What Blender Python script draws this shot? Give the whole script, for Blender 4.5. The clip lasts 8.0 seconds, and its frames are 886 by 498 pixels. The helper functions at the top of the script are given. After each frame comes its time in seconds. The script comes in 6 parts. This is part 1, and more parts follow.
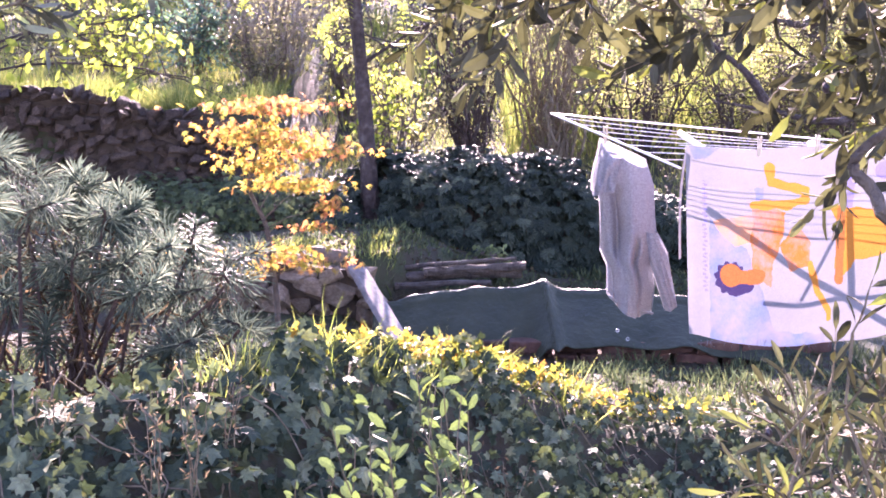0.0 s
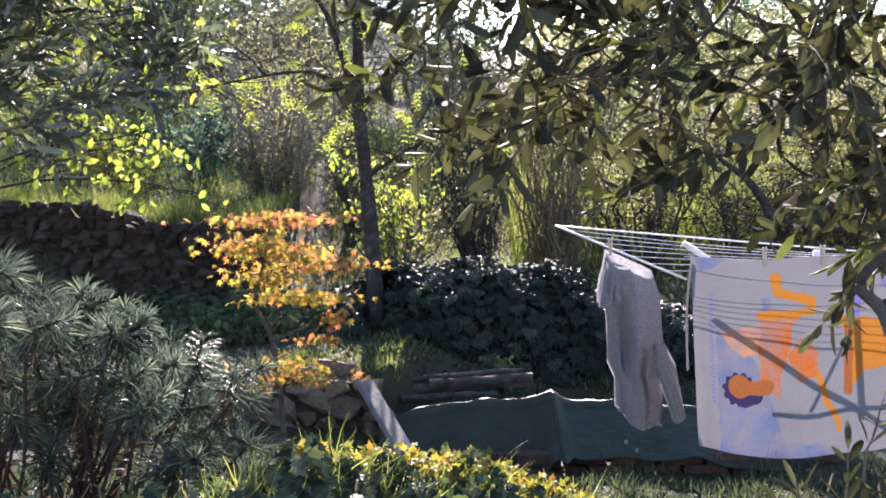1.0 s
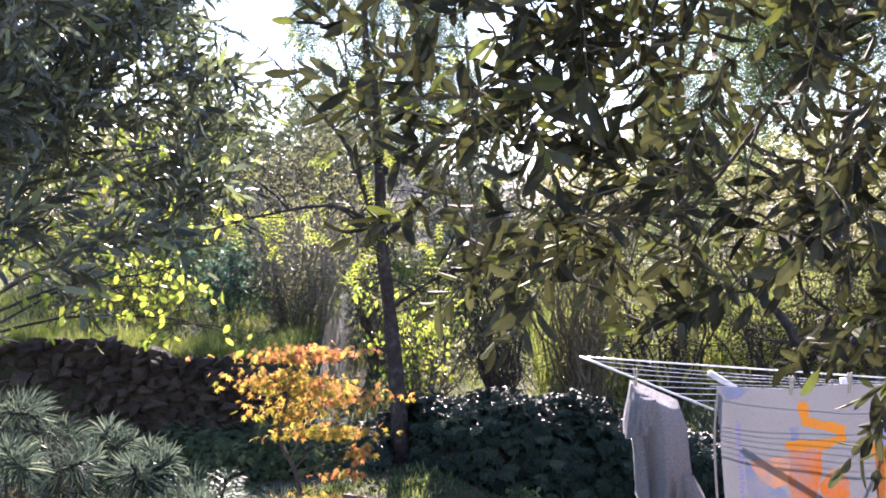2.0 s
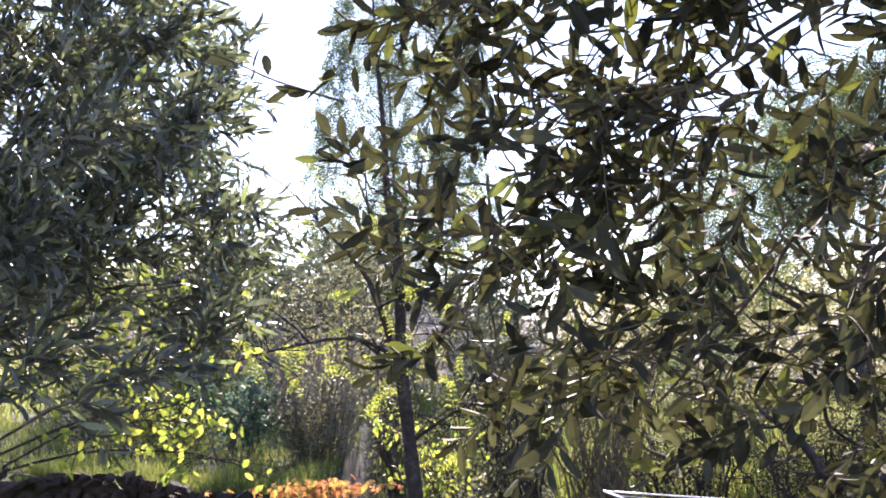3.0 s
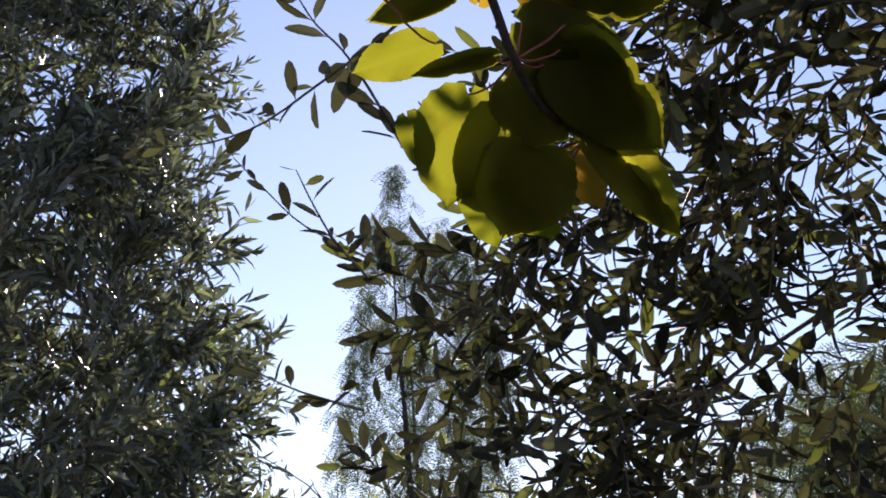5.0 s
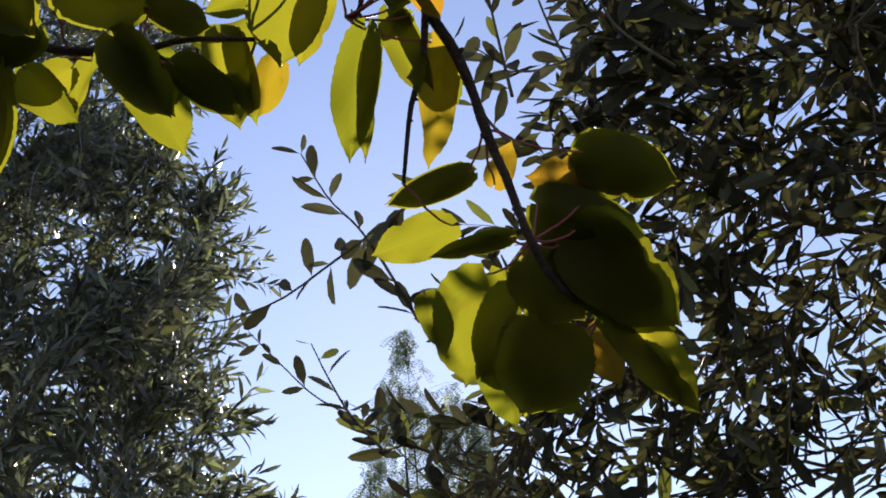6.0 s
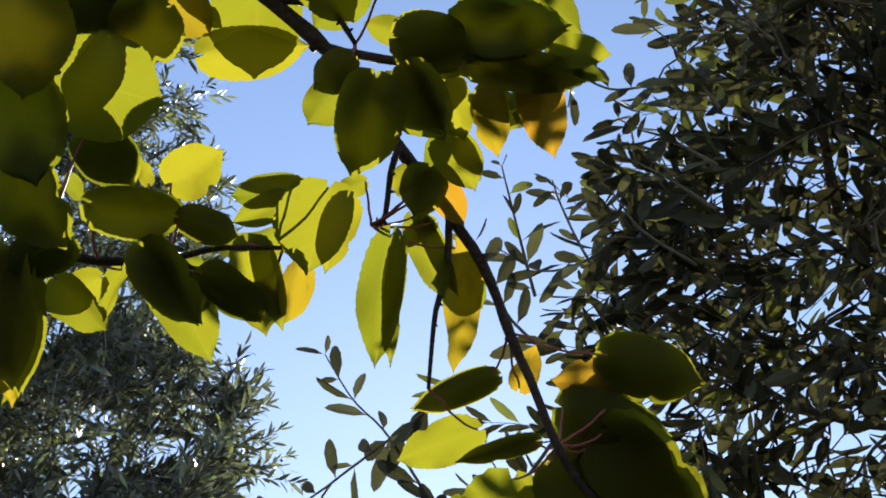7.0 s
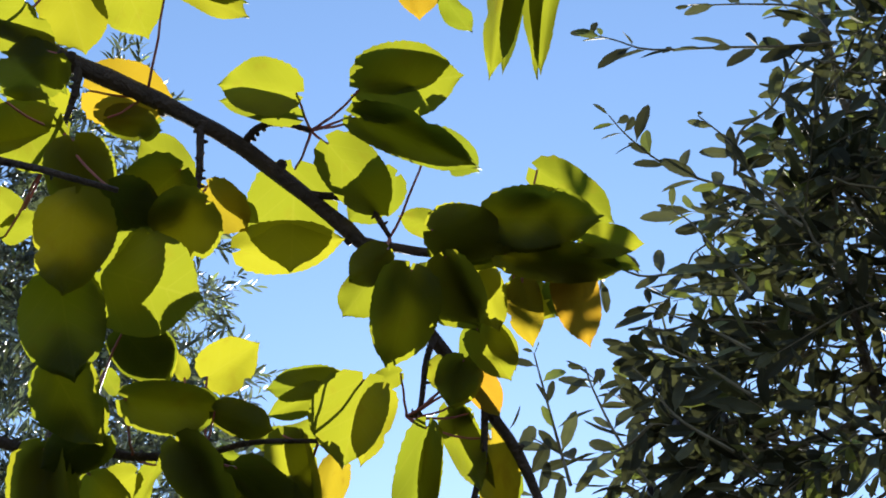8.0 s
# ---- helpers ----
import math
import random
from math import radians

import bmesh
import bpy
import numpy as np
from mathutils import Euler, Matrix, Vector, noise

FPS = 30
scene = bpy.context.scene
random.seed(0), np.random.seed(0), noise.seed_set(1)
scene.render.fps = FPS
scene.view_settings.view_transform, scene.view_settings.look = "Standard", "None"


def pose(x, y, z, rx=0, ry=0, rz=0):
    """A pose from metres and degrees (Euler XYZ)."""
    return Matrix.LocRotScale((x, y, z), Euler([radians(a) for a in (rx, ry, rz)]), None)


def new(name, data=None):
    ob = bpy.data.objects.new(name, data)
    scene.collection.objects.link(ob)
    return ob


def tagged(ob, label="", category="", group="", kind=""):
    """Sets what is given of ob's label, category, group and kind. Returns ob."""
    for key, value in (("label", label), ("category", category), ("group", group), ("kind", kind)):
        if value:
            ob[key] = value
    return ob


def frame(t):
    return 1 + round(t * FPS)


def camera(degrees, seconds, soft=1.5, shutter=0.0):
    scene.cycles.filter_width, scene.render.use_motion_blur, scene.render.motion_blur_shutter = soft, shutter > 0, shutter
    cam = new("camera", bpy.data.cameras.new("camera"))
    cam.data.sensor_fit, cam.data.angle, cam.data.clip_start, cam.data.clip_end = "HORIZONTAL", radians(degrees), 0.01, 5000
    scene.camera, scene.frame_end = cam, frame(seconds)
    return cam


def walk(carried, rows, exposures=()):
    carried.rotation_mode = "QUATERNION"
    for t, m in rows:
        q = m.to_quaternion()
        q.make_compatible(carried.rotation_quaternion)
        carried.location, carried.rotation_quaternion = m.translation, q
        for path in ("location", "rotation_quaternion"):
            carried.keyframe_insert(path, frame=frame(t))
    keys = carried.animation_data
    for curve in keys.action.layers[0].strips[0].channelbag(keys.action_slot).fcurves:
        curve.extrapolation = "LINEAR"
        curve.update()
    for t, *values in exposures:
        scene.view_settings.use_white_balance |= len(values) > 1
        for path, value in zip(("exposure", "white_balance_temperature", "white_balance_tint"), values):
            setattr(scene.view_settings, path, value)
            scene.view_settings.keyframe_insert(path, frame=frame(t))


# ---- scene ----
cam = camera(36.2, 8.0, soft=1.8)
walk(cam, [
    (0.0, pose(0.000, 0.000, 2.300, 80.00, 0.00, 0.00)),
    (0.5, pose(-0.004, 0.000, 2.308, 82.16, 0.12, -0.16)),
    (1.0, pose(-0.002, 0.003, 2.317, 84.59, 0.56, 0.16)),
    (1.5, pose(0.001, 0.000, 2.326, 87.25, 1.11, 0.64)),
    (1.7, pose(0.000, -0.003, 2.330, 88.38, 1.28, 0.82)),
    (2.8, pose(-0.001, -0.009, 2.338, 94.44, 1.76, 1.83)),
    (3.0, pose(-0.004, -0.011, 2.341, 95.60, 1.77, 1.95)),
    (3.5, pose(-0.002, -0.015, 2.347, 98.73, 1.75, 2.29)),
    (4.0, pose(0.001, -0.016, 2.352, 101.76, 1.86, 2.52)),
    (4.2, pose(0.001, -0.018, 2.353, 103.00, 1.90, 2.60)),
    (5.3, pose(0.000, -0.035, 2.362, 109.93, 2.65, 3.18)),
    (5.5, pose(-0.002, -0.038, 2.364, 111.28, 2.83, 3.27)),
    (6.0, pose(-0.006, -0.047, 2.365, 114.94, 2.95, 3.68)),
    (6.5, pose(-0.005, -0.049, 2.367, 118.87, 2.88, 4.10)),
    (7.0, pose(-0.007, -0.054, 2.371, 123.12, 2.86, 4.70)),
    (7.5, pose(-0.010, -0.057, 2.372, 127.12, 2.81, 5.36)),
    (8.0, pose(-0.011, -0.057, 2.373, 131.05, 2.68, 6.08)),
], exposures=[(0.0, 4.1, 6200, 56), (0.6, 3.85, 6200, 46), (0.95, 2.77, 6050, 27), (1.7, 2.85, 6050, 29), (3.6, 2.38, 6050, 34), (5.3, 1.36, 6300, 30), (6.5, 1.47, 6400, 22), (8.0, 1.98, 5900, 10)])

# ---- daylight: low sun ahead, clear sky ----
SUN_EL, SUN_AZ = 23.4, -2.2          # degrees; azimuth to the right of +y
world = bpy.data.worlds.new("sky")
scene.world = world
world.use_nodes = True
wn, wl = world.node_tree.nodes, world.node_tree.links
sky = wn.new("ShaderNodeTexSky")
sky.sky_type = "NISHITA"
sky.sun_disc = False
sky.sun_elevation = radians(SUN_EL)
sky.sun_rotation = radians(SUN_AZ)
sky.air_density, sky.dust_density, sky.ozone_density = 1.0, 0.045, 1.0
wl.new(sky.outputs[0], wn["Background"].inputs[0])
wn["Background"].inputs[1].default_value = 0.062
sun_data = bpy.data.lights.new("sun", "SUN")
sun_data.energy, sun_data.angle, sun_data.color = 5.0, radians(0.55), (1.0, 0.9, 0.74)
sun = new("sun", sun_data)
toward = Vector((math.sin(radians(SUN_AZ)) * math.cos(radians(SUN_EL)), math.cos(radians(SUN_AZ)) * math.cos(radians(SUN_EL)), math.sin(radians(SUN_EL))))
sun.matrix_basis = Matrix.Translation(toward * 60) @ toward.to_track_quat("Z", "Y").to_matrix().to_4x4()


# ---- materials ----
def material(name):
    m = bpy.data.materials.new(name)
    m.use_nodes = True
    n, l = m.node_tree.nodes, m.node_tree.links
    n.clear()
    out = n.new("ShaderNodeOutputMaterial")
    return m, n, l, out


def ramp(n, l, fac, stops):
    r = n.new("ShaderNodeValToRGB")
    while len(r.color_ramp.elements) < len(stops):
        r.color_ramp.elements.new(0.5)
    for e, (p, c) in zip(r.color_ramp.elements, stops):
        e.position, e.color = p, (*c, 1)
    l.new(fac, r.inputs[0])
    return r.outputs[0]


def noise_tex(n, l, scale, detail=4, rough=0.6, coord="Object"):
    tc = n.new("ShaderNodeTexCoord")
    t = n.new("ShaderNodeTexNoise")
    t.inputs["Scale"].default_value, t.inputs["Detail"].default_value, t.inputs["Roughness"].default_value = scale, detail, rough
    l.new(tc.outputs[coord], t.inputs["Vector"])
    return t.outputs["Fac"]


def mix_col(n, l, fac, a, b, mode="MIX"):
    m = n.new("ShaderNodeMix")
    m.data_type, m.blend_type = "RGBA", mode
    for sock, v in ((m.inputs[0], fac), (m.inputs[6], a), (m.inputs[7], b)):
        if hasattr(v, "is_linked"):
            l.new(v, sock)
        elif isinstance(v, tuple):
            sock.default_value = (*v, 1)
        else:
            sock.default_value = v
    return m.outputs[2]


def leaf_mat(name, stops, shine=0.5, rough=0.4, gloss=0.25, by="island", scale=14, through_gain=(1.0, 1.0, 1.0)):
    """Thin leaf: colour varies leaf by leaf and in patches; light shines through it."""
    m, n, l, out = material(name)
    if by == "island":
        rnd = n.new("ShaderNodeNewGeometry").outputs["Random Per Island"]
    else:
        rnd = n.new("ShaderNodeObjectInfo").outputs["Random"]
    base = ramp(n, l, rnd, stops)
    patch = ramp(n, l, noise_tex(n, l, scale), [(0.3, (0.6, 0.6, 0.6)), (0.7, (1.2, 1.2, 1.2))])
    col = mix_col(n, l, 1.0, base, patch, "MULTIPLY")
    thr = mix_col(n, l, 1.0, col, tuple(through_gain), "MULTIPLY")
    pb = n.new("ShaderNodeBsdfPrincipled")
    pb.inputs["Roughness"].default_value = rough
    pb.inputs["Specular IOR Level"].default_value = gloss
    l.new(col, pb.inputs["Base Color"])
    tr = n.new("ShaderNodeBsdfTranslucent")
    l.new(thr, tr.inputs["Color"])
    mx = n.new("ShaderNodeMixShader")
    mx.inputs[0].default_value = shine
    l.new(pb.outputs[0], mx.inputs[1])
    l.new(tr.outputs[0], mx.inputs[2])
    l.new(mx.outputs[0], out.inputs[0])
    return m


def solid_mat(name, stops, scale=8, rough=0.85, bump=0.3, fine=60, metal=0.0, spec=0.3, by=None):
    m, n, l, out = material(name)
    f = noise_tex(n, l, scale, 6)
    col = ramp(n, l, f, stops)
    if by == "object":
        r = ramp(n, l, n.new("ShaderNodeObjectInfo").outputs["Random"], [(0, (0.55, 0.52, 0.5)), (0.5, (1.0, 0.95, 0.9)), (1, (1.35, 1.3, 1.25))])
        col = mix_col(n, l, 1.0, col, r, "MULTIPLY")
    pb = n.new("ShaderNodeBsdfPrincipled")
    pb.inputs["Roughness"].default_value, pb.inputs["Metallic"].default_value = rough, metal
    pb.inputs["Specular IOR Level"].default_value = spec
    l.new(col, pb.inputs["Base Color"])
    b = n.new("ShaderNodeBump")
    b.inputs["Strength"].default_value, b.inputs["Distance"].default_value = bump, 0.02
    l.new(noise_tex(n, l, fine, 5), b.inputs["Height"])
    l.new(b.outputs[0], pb.inputs["Normal"])
    l.new(pb.outputs[0], out.inputs[0])
    return m


def cloth_mat(name, a, b, shine=0.45, scale=300, rough=0.9, wash=None):
    """Woven cloth that lets some light through."""
    m, n, l, out = material(name)
    col = ramp(n, l, noise_tex(n, l, scale, 3), [(0.35, a), (0.65, b)])
    if wash:
        col = mix_col(n, l, ramp(n, l, noise_tex(n, l, 13, 7, 0.7), [(0.4, (0, 0, 0)), (0.62, (0.75, 0.75, 0.75))]), col, wash)
    soft = ramp(n, l, noise_tex(n, l, 5, 3), [(0.3, (0.88, 0.88, 0.9)), (0.7, (1, 1, 1))])
    col = mix_col(n, l, 1.0, col, soft, "MULTIPLY")
    pb = n.new("ShaderNodeBsdfPrincipled")
    pb.inputs["Roughness"].default_value = rough
    pb.inputs["Specular IOR Level"].default_value = 0.1
    l.new(col, pb.inputs["Base Color"])
    bp = n.new("ShaderNodeBump")
    bp.inputs["Strength"].default_value, bp.inputs["Distance"].default_value = 0.35, 0.002
    l.new(noise_tex(n, l, scale, 2), bp.inputs["Height"])
    l.new(bp.outputs[0], pb.inputs["Normal"])
    tr = n.new("ShaderNodeBsdfTranslucent")
    l.new(col, tr.inputs["Color"])
    mx = n.new("ShaderNodeMixShader")
    mx.inputs[0].default_value = shine
    l.new(pb.outputs[0], mx.inputs[1])
    l.new(tr.outputs[0], mx.inputs[2])
    l.new(mx.outputs[0], out.inputs[0])
    return m


M_SOIL = solid_mat("soil", [(0.3, (0.024, 0.018, 0.012)), (0.45, (0.036, 0.031, 0.018)), (0.55, (0.03, 0.038, 0.015)), (0.7, (0.022, 0.034, 0.012))], 3, 0.95, 0.8, 40)
# the upper wall's stone: its shade is partly put into this darker colour
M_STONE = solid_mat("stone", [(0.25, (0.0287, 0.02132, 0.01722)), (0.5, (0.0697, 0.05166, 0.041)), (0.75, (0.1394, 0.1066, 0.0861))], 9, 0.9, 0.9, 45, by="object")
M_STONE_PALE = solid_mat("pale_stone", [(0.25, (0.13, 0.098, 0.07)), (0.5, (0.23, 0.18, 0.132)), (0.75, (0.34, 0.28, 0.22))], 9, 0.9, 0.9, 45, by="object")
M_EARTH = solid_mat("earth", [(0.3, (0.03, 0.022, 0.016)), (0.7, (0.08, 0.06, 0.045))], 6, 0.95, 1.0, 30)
M_BARK = solid_mat("bark", [(0.3, (0.045, 0.034, 0.027)), (0.6, (0.12, 0.095, 0.075)), (0.8, (0.19, 0.16, 0.13))], 18, 0.9, 1.0, 70)
M_BARK_DARK = solid_mat("dark_bark", [(0.3, (0.035, 0.022, 0.018)), (0.7, (0.085, 0.055, 0.045))], 60, 0.75, 0.8, 260)
M_BARK_TREE = solid_mat("rough_dark_bark", [(0.3, (0.02, 0.014, 0.012)), (0.55, (0.05, 0.037, 0.032)), (0.75, (0.11, 0.095, 0.085))], 16, 0.9, 1.0, 55)
M_TWIG = solid_mat("twig", [(0.3, (0.07, 0.055, 0.035)), (0.7, (0.17, 0.14, 0.1))], 30, 0.9, 0.3, 200, spec=0.08)
M_SHOOT = solid_mat("pale_shoot", [(0.3, (0.12, 0.105, 0.085)), (0.7, (0.22, 0.195, 0.165))], 30, 0.5, 0.2, 200, spec=0.4)
M_PETIOLE = solid_mat("petiole", [(0.3, (0.17, 0.04, 0.035)), (0.7, (0.3, 0.09, 0.07))], 60, 0.5, 0.1, 200)
M_WOOD = solid_mat("weathered_wood", [(0.3, (0.1, 0.092, 0.087)), (0.6, (0.19, 0.178, 0.172)), (0.8, (0.28, 0.265, 0.258))], 22, 0.9, 0.7, 90)
M_LOG = solid_mat("log_wood", [(0.3, (0.04, 0.032, 0.026)), (0.7, (0.115, 0.098, 0.082))], 16, 0.9, 1.0, 70)
M_TARP = solid_mat("tarpaulin", [(0.3, (0.021, 0.028, 0.017)), (0.6, (0.032, 0.039, 0.025)), (0.85, (0.066, 0.076, 0.05))], 5.0, 0.5, 0.7, 18, spec=0.15)
M_BRICK = solid_mat("brick", [(0.3, (0.05, 0.026, 0.02)), (0.7, (0.1, 0.058, 0.044))], 14, 0.9, 0.8, 70, by="object")
M_WHITE = solid_mat("white_coating", [(0.3, (0.6, 0.58, 0.58)), (0.7, (0.82, 0.8, 0.8))], 20, 0.45, 0.05, 80, spec=0.5)
M_STEEL = solid_mat("grey_steel", [(0.3, (0.3, 0.3, 0.31)), (0.7, (0.5, 0.5, 0.5))], 30, 0.4, 0.05, 80, metal=0.7)
M_BLACK = solid_mat("black_fruit", [(0.3, (0.012, 0.008, 0.014)), (0.7, (0.03, 0.02, 0.03))], 40, 0.3, 0.05, 80, spec=0.5)
M_SWEATER = cloth_mat("grey_knit", (0.13, 0.13, 0.145), (0.32, 0.32, 0.345), 0.36, 260)
M_PEG = solid_mat("pale_peg", [(0.3, (0.4, 0.33, 0.24)), (0.7, (0.55, 0.48, 0.38))], 60, 0.7, 0.1, 100)

M_OLIVE = leaf_mat("olive_leaf", [(0, (0.03, 0.028, 0.02)), (0.5, (0.063, 0.06, 0.041)), (0.85, (0.108, 0.102, 0.065)), (1, (0.2, 0.213, 0.06))], 0.18, 0.7, 0.06, through_gain=(1.0, 1.12, 0.58))
M_OLIVE_PIECE = leaf_mat("olive_leaf_piece", [(0, (0.03, 0.028, 0.02)), (0.5, (0.063, 0.06, 0.041)), (0.85, (0.108, 0.102, 0.065)), (1, (0.2, 0.213, 0.06))], 0.18, 0.7, 0.06, "object", through_gain=(1.0, 1.12, 0.58))
M_SILVER = leaf_mat("silvery_olive_leaf", [(0, (0.034, 0.036, 0.026)), (0.5, (0.09, 0.094, 0.068)), (0.85, (0.21, 0.208, 0.16)), (1, (0.31, 0.33, 0.13))], 0.3, 0.38, 0.55, through_gain=(0.9, 1.1, 0.65))
M_SILVER_PIECE = leaf_mat("silvery_olive_leaf_piece", [(0, (0.034, 0.036, 0.026)), (0.5, (0.09, 0.094, 0.068)), (0.85, (0.21, 0.208, 0.16)), (1, (0.31, 0.33, 0.13))], 0.3, 0.38, 0.55, "object", through_gain=(0.9, 1.1, 0.65))
M_PEPPER = leaf_mat("feathery_leaf", [(0, (0.05, 0.07, 0.042)), (0.6, (0.088, 0.115, 0.065)), (1, (0.16, 0.19, 0.1))], 0.45, 0.5, 0.2, through_gain=(1.1, 1.2, 0.7))
M_LIME = leaf_mat("lime_leaf", [(0, (0.1, 0.105, 0.055)), (0.5, (0.18, 0.185, 0.085)), (1, (0.34, 0.33, 0.13))], 0.5, 0.4, 0.2, through_gain=(0.95, 1.0, 0.9))
M_HAZEL = leaf_mat("hazel_leaf", [(0, (0.13, 0.18, 0.04)), (0.5, (0.24, 0.29, 0.06)), (1, (0.42, 0.41, 0.09))], 0.6, 0.45, 0.2, through_gain=(1.05, 1.1, 0.7))
M_SHRUB = leaf_mat("shrub_leaf", [(0, (0.1, 0.105, 0.06)), (0.5, (0.19, 0.19, 0.1)), (1, (0.3, 0.29, 0.16))], 0.48, 0.5, 0.2, through_gain=(1.12, 1.12, 0.95))
M_BLUEBUSH = leaf_mat("blue_green_leaf", [(0, (0.05, 0.1, 0.08)), (0.6, (0.08, 0.15, 0.11)), (1, (0.16, 0.26, 0.1))], 0.45, 0.5, 0.3)
M_IVY = leaf_mat("ivy_leaf", [(0, (0.025, 0.038, 0.027)), (0.5, (0.055, 0.076, 0.05)), (0.85, (0.115, 0.14, 0.09)), (1, (0.19, 0.2, 0.12))], 0.12, 0.55, 0.03, scale=40, through_gain=(1.2, 1.25, 0.5))
M_IVY_PIECE = leaf_mat("ivy_leaf_piece", [(0, (0.025, 0.038, 0.027)), (0.5, (0.055, 0.076, 0.05)), (0.85, (0.115, 0.14, 0.09)), (1, (0.19, 0.2, 0.12))], 0.12, 0.55, 0.03, "object", scale=40, through_gain=(1.2, 1.25, 0.5))
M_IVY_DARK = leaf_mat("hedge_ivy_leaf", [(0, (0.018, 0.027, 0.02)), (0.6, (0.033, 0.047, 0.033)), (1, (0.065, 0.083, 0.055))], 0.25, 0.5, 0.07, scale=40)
M_COVER = leaf_mat("yellow_ground_cover", [(0, (0.1, 0.13, 0.04)), (0.5, (0.22, 0.24, 0.05)), (0.8, (0.36, 0.28, 0.06)), (1, (0.5, 0.28, 0.06))], 0.45, 0.5, 0.2, through_gain=(1.1, 1.0, 0.6))
M_GRASS = leaf_mat("grass_blade", [(0, (0.1, 0.14, 0.04)), (0.6, (0.2, 0.23, 0.065)), (1, (0.34, 0.32, 0.13))], 0.5, 0.5, 0.2, through_gain=(1.1, 1.15, 0.8))
M_SPURGE = leaf_mat("spurge_leaf", [(0, (0.03, 0.048, 0.037)), (0.6, (0.075, 0.104, 0.076)), (1, (0.2, 0.23, 0.155))], 0.45, 0.5, 0.1)
M_STRAW = leaf_mat("dry_stem_leaf", [(0, (0.085, 0.06, 0.036)), (0.6, (0.14, 0.105, 0.062)), (1, (0.26, 0.2, 0.12))], 0.3, 0.8, 0.05)
M_DRY = leaf_mat("dry_brown_leaf", [(0, (0.03, 0.02, 0.013)), (0.7, (0.07, 0.05, 0.03)), (1, (0.2, 0.15, 0.08))], 0.3, 0.9, 0.0)
M_MAPLE = leaf_mat("maple_leaf", [(0, (0.4, 0.23, 0.065)), (0.35, (0.38, 0.28, 0.07)), (0.75, (0.33, 0.29, 0.065)), (1, (0.23, 0.25, 0.06))], 0.55, 0.5, 0.3, by="object", scale=25, through_gain=(1.3, 1.2, 0.85))
M_MAPLE_REST = leaf_mat("small_maple_leaf", [(0, (0.46, 0.22, 0.09)), (0.25, (0.4, 0.27, 0.07)), (0.6, (0.37, 0.31, 0.065)), (1, (0.23, 0.26, 0.06))], 0.55, 0.5, 0.3, scale=25, through_gain=(1.3, 1.2, 0.85))
M_BLUSH_REST = leaf_mat("small_blush_leaf", [(0, (0.5, 0.17, 0.08)), (0.5, (0.52, 0.25, 0.09)), (1, (0.46, 0.32, 0.07))], 0.55, 0.5, 0.3, scale=25)
M_BLUSH = leaf_mat("blush_maple_leaf", [(0, (0.52, 0.19, 0.1)), (0.5, (0.56, 0.28, 0.12)), (1, (0.5, 0.33, 0.07))], 0.55, 0.5, 0.3, by="object", scale=25)
M_LITTER = leaf_mat("litter_leaf", [(0, (0.03, 0.021, 0.013)), (0.5, (0.065, 0.047, 0.027)), (0.85, (0.05, 0.058, 0.024)), (1, (0.16, 0.12, 0.065))], 0.15, 0.9, 0.03)
M_WEED = leaf_mat("weed_leaf", [(0, (0.04, 0.06, 0.03)), (0.6, (0.075, 0.105, 0.045)), (1, (0.15, 0.18, 0.07))], 0.4, 0.5, 0.2)
M_SPROUT = leaf_mat("sprout_leaf", [(0, (0.065, 0.09, 0.045)), (0.6, (0.1, 0.13, 0.06)), (1, (0.2, 0.24, 0.1))], 0.28, 0.5, 0.15, through_gain=(1.0, 1.15, 0.6))


